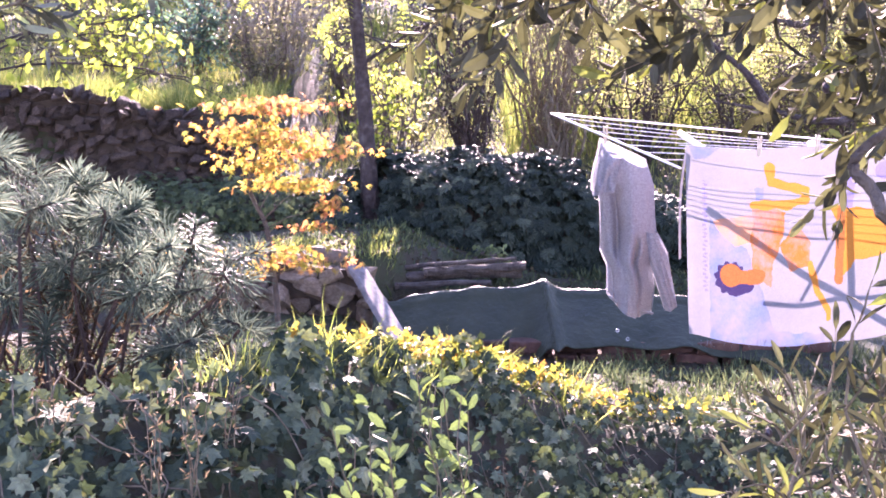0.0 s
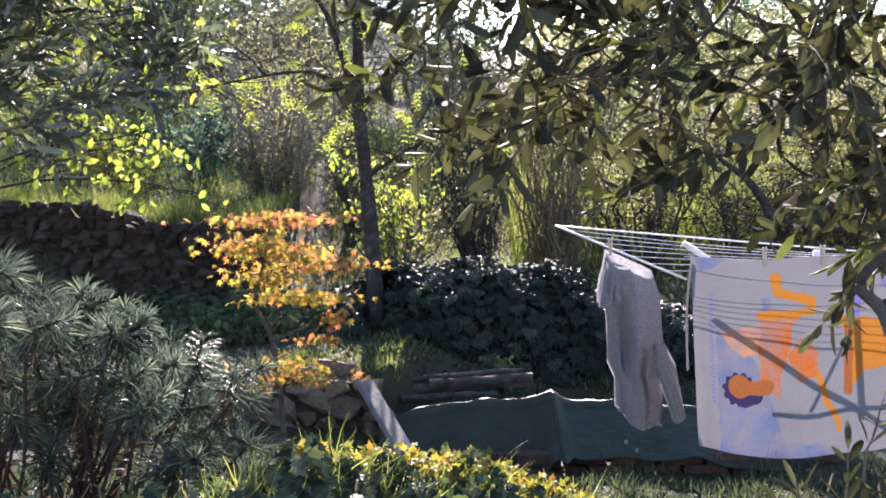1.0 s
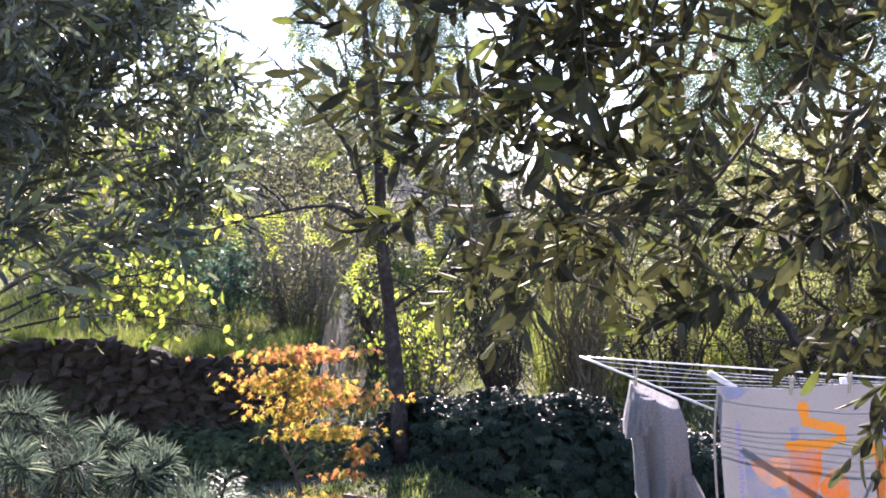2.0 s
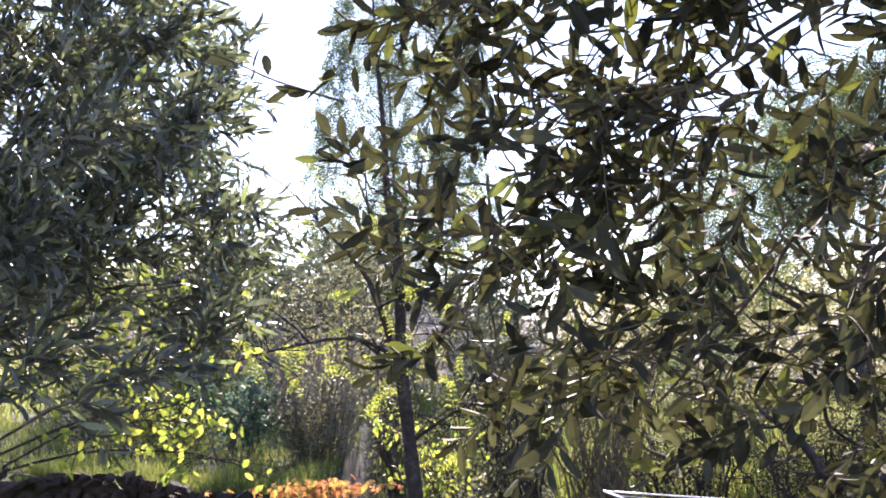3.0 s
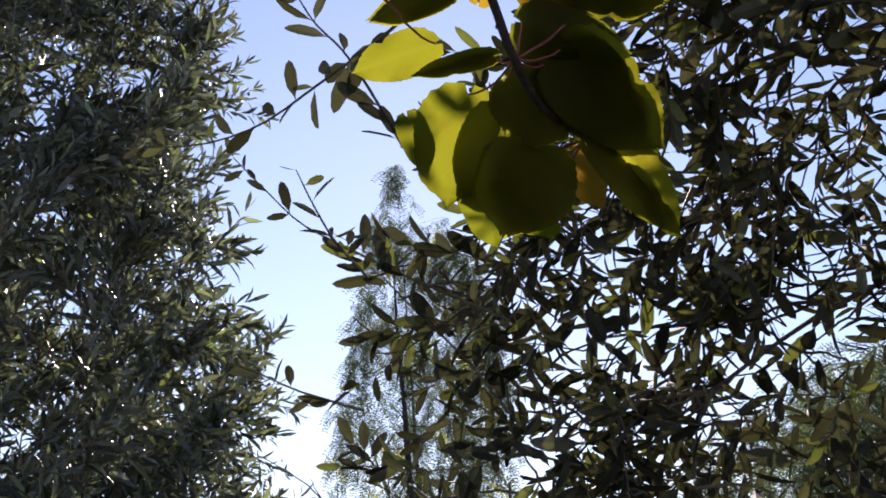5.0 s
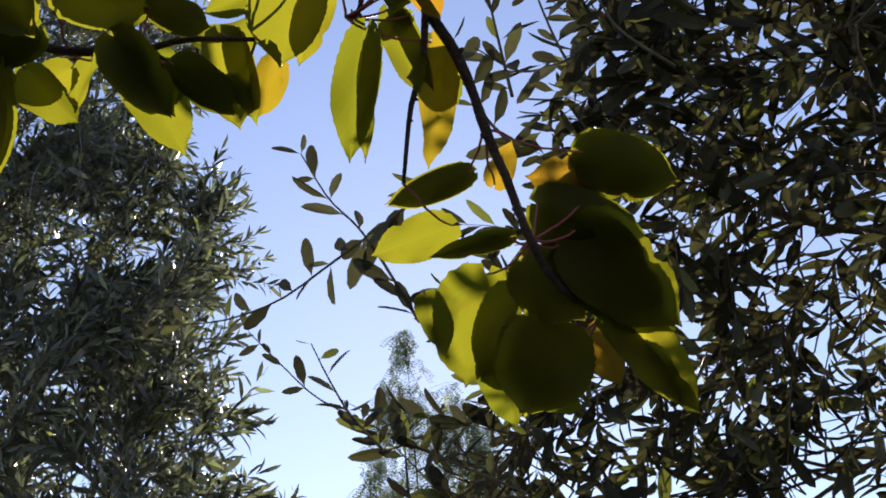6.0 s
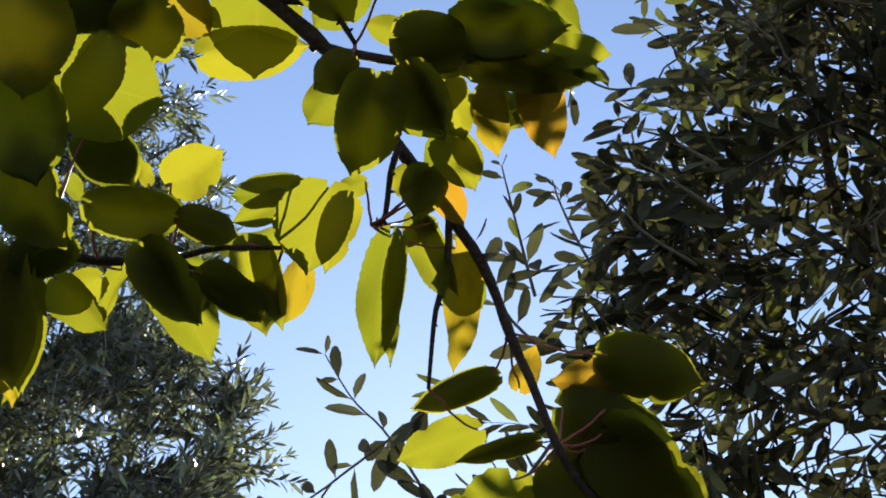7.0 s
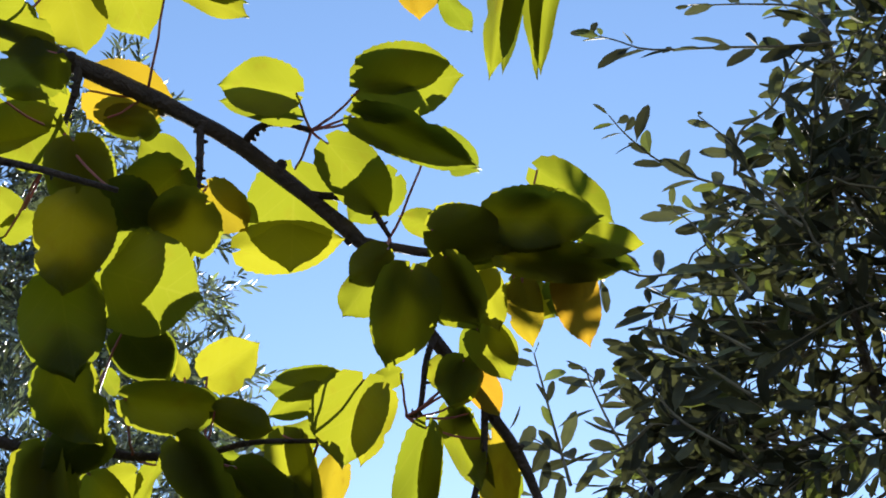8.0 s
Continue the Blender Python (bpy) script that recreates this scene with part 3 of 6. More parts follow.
litter()
grass_patch("weeds", "dark green weeds along the foot of the hedge", (-1.0, 2.2), (8.5, 9.4), 3500, 0.1, 16, 0.5, 0.014, M_WEED)


# ---- ivy on the near bank ----
def near_ivy():
    r = np.random.default_rng(11)
    plant = thing("ivy", "dark green ivy with lobed leaves covering a bank", "ivy")
    n = 9000
    x = r.uniform(-1.7, 2.3, n)
    t = r.random(n)
    y = np.interp(x, RX, RY) + 0.2 - 1.4 * t
    keep = (y > 1.9)
    x, y = x[keep], y[keep]
    n = len(x)
    lump = 0.06 * np.sin(5 * x + 2) * np.sin(6 * y) + 0.04 * np.sin(13 * x + 9 * y)
    z = ground_z(x, y) + 0.05 + lump * 0.8 + r.uniform(-0.05, 0.06, n) - 0.06 * smooth(-0.4, -0.75, x)
    pos = np.stack([x, y, z], 1)
    nrm = unit(np.array([0, -0.75, 0.7]) + r.standard_normal((n, 3)) * 0.55)
    along = unit(np.array([0, -0.7, -0.75]) + r.standard_normal((n, 3)) * 0.6)
    along = unit(along - nrm * (along * nrm).sum(1, keepdims=True))
    size = np.interp(x, [-1.2, -0.2, 0.6, 1.6], [0.054, 0.045, 0.031, 0.027]) * r.uniform(0.55, 1.3, n)
    near = np.argsort((x + 0.55) ** 2 + (y - 3.05) ** 2)[:300]
    me = shape_mesh("ivy_leaf", IVY, M_IVY_PIECE)
    for i in near:
        place("leaf", me, plant, pos[i], pos[i] + along[i] * size[i], size[i] * 1.1, nrm[i])
    rest = np.setdiff1d(np.arange(n), near)
    g = Geo()
    g.cloud(pos[rest], along[rest], nrm[rest], size[rest], size[rest] * 1.1, IVY)
    part("foliage", g, M_IVY, plant, kind="stuff")
    g = Geo()
    for _ in range(160):
        a = r.integers(n)
        p = pos[a] + np.array([0, 0, -0.03])
        d = unit(np.array([r.normal(), r.normal() - 0.6, -0.1]))
        q = [p]
        for _ in range(7):
            d = unit(d + r.standard_normal(3) * 0.3)
            nx = q[-1] + d * 0.06
            nx[2] = ground_z(nx[0], nx[1]) + 0.03 + r.uniform(0, 0.05)
            q.append(nx)
        g.tube(q, 0.003, 0.0018, 4)
    part("stem", g, M_TWIG, plant, kind="stuff")


near_ivy()


def ground_cover():
    r = np.random.default_rng(12)
    n = 1300
    x = np.clip(r.normal(0.22, 0.36, n), -0.4, 1.5)
    y = np.interp(x, RX, RY) + r.normal(0.06, 0.035, n)
    pos = np.stack([x, y, ground_z(x, y) + 0.07 + r.uniform(-0.03, 0.05, n)], 1)
    g = Geo()
    s = 0.02 * r.uniform(0.5, 1.5, n)
    g.cloud(pos, unit(r.standard_normal((n, 3)) + [0, 0, 0.3]), unit(r.standard_normal((n, 3)) * 0.7 + [0, -0.4, 1]), s, s, IVY)
    tagged(new("ground_cover", g.mesh("ground_cover", M_COVER)), "small yellow-green leaves on the sunlit ridge of the bank", "ground cover", kind="stuff")


ground_cover()


# ---- ivy hedge behind the tarpaulin ----
def ivy_hedge(name, label, x0, x1, top, front, back, base, n, size, seed, mat):
    r = np.random.default_rng(seed)
    plant = thing(name, label, "ivy hedge")

    def surf(x, t):
        tp, b = top(x), base(x)
        ang = t * np.pi * 0.62
        y = front(x) + (back - front(x)) * (1 - np.cos(ang))
        z = b + (tp - b) * np.sin(ang)
        bulge = 0.05 * np.sin(4 * x + 1) * np.sin(5 * t) + 0.035 * np.sin(11 * x + 7 * t)
        return np.stack([x, y - bulge, z + bulge], -1)
    X, T = np.meshgrid(np.linspace(x0, x1, 50), np.linspace(0, 1, 14))
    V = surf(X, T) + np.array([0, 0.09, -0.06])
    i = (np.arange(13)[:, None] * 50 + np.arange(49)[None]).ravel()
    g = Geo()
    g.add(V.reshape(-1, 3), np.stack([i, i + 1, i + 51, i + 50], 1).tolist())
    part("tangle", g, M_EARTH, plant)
    x, t = r.uniform(x0, x1, n), r.random(n)
    p = surf(x, t) + r.standard_normal((n, 3)) * 0.035
    nrm = unit(np.stack([np.zeros(n), -np.cos(t * 1.6), 0.55 + np.sin(t * 1.6)], 1) + r.standard_normal((n, 3)) * 0.28)
    al = unit(np.array([0, -0.45, -1.0]) + r.standard_normal((n, 3)) * 0.3)
    al = unit(al - nrm * (al * nrm).sum(1, keepdims=True))
    s = size * r.uniform(0.6, 1.35, n)
    me = shape_mesh("hedge_leaf", HEDGE_IVY, mat)
    mid = np.argsort(np.abs(x - 0.5 * (x0 + x1)) + np.abs(t - 0.4))[:200]
    for k in mid:
        place("leaf", me, plant, p[k], p[k] + al[k] * s[k], s[k], nrm[k])
    rest = np.setdiff1d(np.arange(n), mid)
    g = Geo()
    g.cloud(p[rest], al[rest], nrm[rest], s[rest], s[rest], HEDGE_IVY)
    part("foliage", g, mat, plant, kind="stuff")


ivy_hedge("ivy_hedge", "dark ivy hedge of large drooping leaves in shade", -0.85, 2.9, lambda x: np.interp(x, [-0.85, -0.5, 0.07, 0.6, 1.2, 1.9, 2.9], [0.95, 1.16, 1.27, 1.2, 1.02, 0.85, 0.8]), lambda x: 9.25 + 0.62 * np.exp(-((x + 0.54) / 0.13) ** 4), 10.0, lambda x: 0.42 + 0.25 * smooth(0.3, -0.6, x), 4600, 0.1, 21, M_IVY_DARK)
ivy_hedge("ivy_hedge", "low strip of green ivy and weeds below the stone wall", -3.2, -0.75, lambda x: 1.0 + 0.05 * np.sin(3 * x), lambda x: 9.35 + 0 * x, 9.9, lambda x: 0.75 + 0 * x, 2600, 0.05, 22, M_WEED)


# ---- tarpaulin over the stack ----
def tarpaulin():
    t = thing("tarpaulin", "dark green tarpaulin draped over a low stack", "tarpaulin")
    nx, ny = 260, 46
    xs, ts = np.linspace(-0.42, 2.35, nx), np.linspace(0, 1, ny)
    X, T = np.meshgrid(xs, ts)
    left = smooth(0.62, 0.5, X)
    hem = 0.40 - 0.14 * left - 0.1 * smooth(1.35, 1.6, X) + 0.012 * np.sin(9 * X) + 0.02 * np.sin(4 * X + 1)
    top = 0.62 + 0.045 * np.exp(-((X - 0.58) / 0.12) ** 2) + 0.02 * np.sin(3.2 * X) + 0.01 * np.sin(8 * X)
    Y = 8.25 - 0.25 * np.minimum(1, T / 0.2) - 0.42 * np.clip((T - 0.2) / 0.8, 0, 1)
    F = np.clip((T - 0.2) / 0.8, 0, 1)
    Z = top + 0.012 * np.sin(np.pi * T * 2.2) * (T < 0.3) - (top - hem) * (0.9 * F + 0.1 * F ** 3)
    Z = Z - 0.05 * (1 - np.minimum(1, T / 0.2))
    drop = 0.05 * smooth(-0.1, -0.42, X)
    Z = Z - drop + 0.005 * np.sin(14 * X + 6 * T) * smooth(0.3, 0.9, T) + 0.02 * np.exp(-((X - 0.6 - 0.1 * T) / 0.03) ** 2)
    Y = Y + (0.018 * np.sin(11 * X + 3 * T) + 0.008 * np.sin(26 * X - 5 * T)) * smooth(0.3, 1, T) - 0.025 * np.exp(-((X - 0.6 - 0.06 * T) / 0.1) ** 2) * T
    crease = np.clip(1 - np.abs(X - 0.6 - 0.05 * T) / np.where(X > 0.6 + 0.05 * T, 0.06, 0.02), 0, 1)
    Y = Y - 0.085 * crease * smooth(0.1, 0.35, T)
    Z = Z + (0.005 * np.sin(31 * X + 9 * T) + 0.005 * np.sin(17 * X - 14 * T)) * smooth(0.34, 0.12, T)
    i = (np.arange(ny - 1)[:, None] * nx + np.arange(nx - 1)[None]).ravel()
    g = Geo()
    g.add(np.stack([X, Y, Z], -1).reshape(-1, 3), np.stack([i, i + nx, i + nx + 1, i + 1], 1).tolist())
    ob = part("sheet", g, M_TARP, t, smooth=True)
    md = ob.modifiers.new("thickness", "SOLIDIFY")
    md.thickness = 0.004
    for k in range(2):
        g = Geo()
        a = np.linspace(0, 2 * np.pi, 9)
        c = np.array([1.0 + k * 0.06, 7.57, 0.49 - k * 0.05])
        g.tube(np.stack([c[0] + 0.009 * np.cos(a), c[1] + 0 * a, c[2] + 0.009 * np.sin(a)], 1), 0.0025, 0.0025, 5)
        part("eyelet", g, M_STEEL, t)


tarpaulin()


def box_geo(l, w, h, bev=0.006, wob=0.0, seed=0):
    bm = bmesh.new()
    bmesh.ops.create_cube(bm, size=1)
    r = random.Random(seed)
    for v in bm.verts:
        v.co = Vector((v.co.x * l, v.co.y * w, v.co.z * h))
    bmesh.ops.bevel(bm, geom=bm.edges[:], offset=bev, segments=1, affect="EDGES")
    for v in bm.verts:
        v.co += Vector([r.uniform(-wob, wob) for _ in range(3)])
    return bm


def brick_stack():
    s = thing("brick_stack", "stack of old reddish bricks under the tarpaulin", "brick stack")
    bm = box_geo(0.25, 0.12, 0.07, 0.006, 0.003, 4)
    me = bpy.data.meshes.new("brick")
    bm.to_mesh(me)
    bm.free()
    me.materials.append(M_BRICK)
    r = random.Random(9)
    for row in range(2):
        for k in range(9):
            for y in (7.7, 7.86):
                ob = new("brick", me)
                ob.parent = s
                ob.matrix_basis = pose(-0.15 + 0.27 * k + 0.12 * (row % 2) + r.uniform(-0.01, 0.01), y + r.uniform(-0.015, 0.015), 0.30 + 0.074 * row, r.uniform(-2, 2), r.uniform(-2, 2), r.uniform(-5, 5))


brick_stack()


def plank_and_logs():
    p = thing("plank", "weathered grey plank leaning against the stone wall", "plank")
    bm = box_geo(0.14, 0.035, 0.62, 0.006, 0.003, 2)
    bmesh.ops.subdivide_edges(bm, edges=bm.edges[:], cuts=2)
    ob = part("board", bm, M_WOOD, p)
    a, b = Vector((-0.22, 7.35, 0.44)), Vector((-0.53, 7.86, 0.84))
    ob.matrix_basis = Matrix.Translation((a + b) / 2) @ (b - a).to_track_quat("Z", "Y").to_matrix().to_4x4() @ pose(0, 0, 0, 0, 0, 20)
    for (a, b, r0, r1, lab) in (((-0.32, 8.44, 0.625), (0.50, 8.42, 0.66), 0.033, 0.03, "long weathered log lying on the stack"), ((-0.12, 8.36, 0.68), (0.52, 8.38, 0.715), 0.028, 0.03, "short weathered log lying on the stack"), ((-0.3, 8.3, 0.6), (0.3, 8.29, 0.625), 0.022, 0.018, "thin bare branch lying on the stack"),
                                ((-0.36, 8.46, 0.68), (0.33, 8.45, 0.735), 0.018, 0.014, "thin bare branch lying on the stack"), ((-0.05, 8.34, 0.73), (0.46, 8.4, 0.76), 0.014, 0.01, "thin bare branch lying on the stack")):
        l = thing("log", lab, "log")
        g = Geo()
        g.tube(branch_line(a, b, 0.004, 0.012, 14), r0, r1, 9, 0.1)
        part("stem", g, M_LOG, l, smooth=False)


plank_and_logs()


# ---- clothes airer ----
TOP = 1.80


def airer():
    a = thing("clothes_airer", "white clothes airer with parallel lines and crossed legs", "clothes airer")
    far, near = np.array([0.43, 5.4, 1.895]), np.array([0.862, 4.89, 1.735])
    other_f, other_n = np.array([2.05, 5.5, 1.735]), np.array([1.95, 4.98, 1.80])
    for nm, p, q in (("end_bar", far, near), ("end_bar", other_f, other_n), ("side_bar", far, other_f)):
        g = Geo()
        rad = 0.0034 if nm == "side_bar" else 0.0044
        g.tube(np.linspace(p, q, 8), rad, rad, 8)
        part(nm, g, M_WHITE, a, smooth=True)
    for k in range(8):
        t = 0.08 + 0.9 * k / 7
        p, q = far + (near - far) * t, other_f + (other_n - other_f) * t
        if k == 7:
            p = p + [0.0, 0.0, 0.08]
        g = Geo()
        s = np.linspace(0, 1, 9)[:, None]
        g.tube(p + (q - p) * s - np.array([0, 0, 0.02]) * np.sin(np.pi * s), 0.0014, 0.0014, 5)
        part("line", g, M_WHITE, a)
    for nm, p, q, r in (("leg", (0.92, 5.3, 1.83), (1.75, 5.2, 1.29), 0.012), ("leg", (1.41, 5.25, 1.77), (1.25, 5.2, 1.50), 0.007), ("stretcher", (1.12, 5.2, 1.48), (1.8, 5.2, 1.50), 0.008),
                        ("post", (1.43, 5.25, 1.80), (1.44, 5.25, 1.48), 0.014), ("post", (1.78, 5.2, 1.80), (1.8, 5.2, 0.3), 0.016), ("post", (2.03, 5.48, 1.78), (2.05, 5.48, 0.3), 0.016)):
        g = Geo()
        g.tube(np.linspace(p, q, 6), r, r, 8)
        part(nm, g, M_WHITE, a, smooth=True)


airer()


# ---- printed towel ----
def in_poly(u, v, pts):
    inside = np.zeros(u.shape, bool)
    for (x1, y1), (x2, y2) in zip(pts, pts[1:] + pts[:1]):
        hit = ((y1 > v) != (y2 > v)) & (u < (x2 - x1) * (v - y1) / (y2 - y1 + 1e-9) + x1)
        inside ^= hit
    return inside


def near_line(u, v, pts, w):
    d = np.full(u.shape, 1e9)
    for (x1, y1), (x2, y2) in zip(pts, pts[1:]):
        t = np.clip(((u - x1) * (x2 - x1) + (v - y1) * (y2 - y1)) / ((x2 - x1) ** 2 + (y2 - y1) ** 2), 0, 1)
        d = np.minimum(d, np.hypot(u - x1 - t * (x2 - x1), v - y1 - t * (y2 - y1)))
    return d < w


def towel():
    tw = thing("towel", "large white cotton towel printed with orange, lilac and blue shapes", "towel")
    cols = [("towel_white", (0.152, 0.15, 0.163), (0.19, 0.187, 0.2)), ("towel_blue", (0.085, 0.112, 0.195), (0.115, 0.14, 0.23)), ("towel_orange", (0.33, 0.085, 0.015), (0.38, 0.115, 0.028)),
            ("towel_peach", (0.35, 0.15, 0.08), (0.39, 0.2, 0.12)), ("towel_violet", (0.12, 0.105, 0.26), (0.15, 0.135, 0.3)), ("towel_rust_and_shadow", (0.2, 0.065, 0.02), (0.25, 0.095, 0.03)), ("towel_dark", (0.022, 0.016, 0.05), (0.036, 0.027, 0.075)), ("towel_yellow", (0.33, 0.12, 0.016), (0.37, 0.15, 0.028))]
    mats = [cloth_mat(n, a, b, 0.176, wash=None if n in ("towel_white", "towel_violet", "towel_dark", "towel_rust_and_shadow", "towel_yellow") else (0.185, 0.16, 0.17)) for n, a, b in cols]
    nu, nv = 330, 230
    W, H = 1.02, 0.685
    u, v = np.meshgrid(np.linspace(0, W, nu), np.linspace(0, H, nv))
    fold = 0.016 * np.sin(9 * u + 1.2) * (0.3 + v) + 0.009 * np.sin(23 * u + 3 * v) * (0.2 + v) + 0.02 * np.exp(-(u / 0.05) ** 2)
    shrink = 1 - 0.05 * v * smooth(0.2, 1, u)
    X = 0.862 + u * shrink + 0.03 * v * np.exp(-(u / 0.1) ** 2)
    Y = 4.79 + 0.02 * u - 0.14 * v + fold
    sag = 0.012 * np.sin(np.pi * np.clip(u / 0.45, 0, 2.2)) ** 2
    Z = TOP + 0.025 - v - sag + 0.02 * u * v + 0.018 * np.sin(7 * u + 2) * smooth(0.55, 0.685, v)
    V = np.stack([X, Y, Z], -1).reshape(-1, 3)
    i = (np.arange(nv - 1)[:, None] * nu + np.arange(nu - 1)[None]).ravel()
    g = Geo()
    g.add(V, np.stack([i, i + nu, i + nu + 1, i + 1], 1).tolist())
    me = g.mesh("cloth", None, True)
    for m in mats:
        me.materials.append(m)
    s = 0.001075                       # print units
    a = ((u[:-1, :-1] + u[1:, 1:]) / 2 / s).ravel()
    b = ((v[:-1, :-1] + v[1:, 1:]) / 2 / s).ravel()
    wob = 4 * np.sin(a * 0.09) * np.sin(b * 0.07)
    a2, b2 = a + wob, b + wob
    ix = np.zeros(len(a), int)
    ix[in_poly(a2, b2, [(75, 230), (205, 330), (255, 470), (295, 590), (470, 610), (470, 700), (75, 700)])] = 1
    ix[near_line(a, b, [(560, 0), (545, 205)], 13)] = 4
    ix[in_poly(a2, b2, [(10, 0), (110, 0), (85, 30), (30, 45)])] = 1
    ix[in_poly(a2, b2, [(225, 130), (255, 125), (262, 165), (230, 172)])] = 1
    ix[near_line(a, b, [(700, 60), (660, 70)], 30)] = 4
    ix[in_poly(a2, b2, [(475, 195), (900, 195), (900, 300), (575, 370), (525, 440), (500, 430), (505, 250)])] = 7
    # upright frame shadow painted into the cloth, in the print's rust tone
    ix[near_line(a, b, [(520, 205), (515, 440)], 15)] = 5
    ix[in_poly(a2, b2, [(85, 240), (225, 210), (230, 300), (165, 320), (120, 290)])] = 3
    ix[in_poly(a2, b2, [(225, 180), (325, 210), (330, 250), (285, 410), (285, 460), (225, 410), (215, 300)])] = 2
    ix[in_poly(a2, b2, [(310, 320), (345, 270), (375, 265), (415, 320), (405, 390), (345, 410)])] = 2
    ix[near_line(a2, b2, [(275, 60), (280, 110), (340, 130), (395, 145), (395, 172), (345, 190), (225, 182)], 15)] = 7
    ix[near_line(a2, b2, [(410, 385), (440, 480), (480, 540), (480, 560)], 11)] = 7
    ring = np.hypot((a - 150) / 1.0, (b - 425) / 0.95) + 5 * np.sin(np.arctan2(b - 425, a - 150) * 11)
    ix[(ring < 56) & (a < 190)] = 6
    ix[near_line(a, b, [(165, 462), (205, 450)], 22)] = 6
    ix[np.hypot(a - 150, (b - 415) / 1.0) < 38] = 5
    ix[near_line(a2, b2, [(165, 420), (245, 420)], 24)] = 5
    bars = (np.abs(a - 58 - 5 * (np.sin(b * 0.31) > 0)) < 5) & (np.sin(b * 0.47) > -0.4) & (b > 110) & (b < 480)
    ix[bars] = 4
    me.polygons.foreach_set("material_index", ix.astype(np.int32))
    ob = part("cloth", me, None, tw)
    g = Geo()
    for _ in range(60):
        uu = rng.uniform(0, W)
        x, y, z = 0.862 + uu * 0.985, 4.69 + 0.02 * uu, TOP + 0.025 - H + 0.005
        g.tube([(x, y, z), (x + rng.normal(0, 0.004), y, z - 0.012), (x + rng.normal(0, 0.006), y, z - 0.028)], 0.0008, 0.0005, 3)
    part("fringe", g, mats[0], tw, kind="stuff")
    g = Geo()
    t, q = np.meshgrid(np.linspace(0, 1, 24), np.linspace(0, 1, 6), indexing="ij")
    bx = 0.866 + 0.014 * q - 0.018 * np.sin(2.4 * t)
    i = (np.arange(23)[:, None] * 6 + np.arange(5)[None]).ravel()
    g.add(np.stack([bx, 4.83 + 0.03 * q + 0.012 * np.sin(6 * t), TOP + 0.01 - 0.4 * t], -1).reshape(-1, 3), np.stack([i, i + 6, i + 7, i + 1], 1).tolist())
    part("back_fold", g, mats[0], tw, smooth=True)


towel()


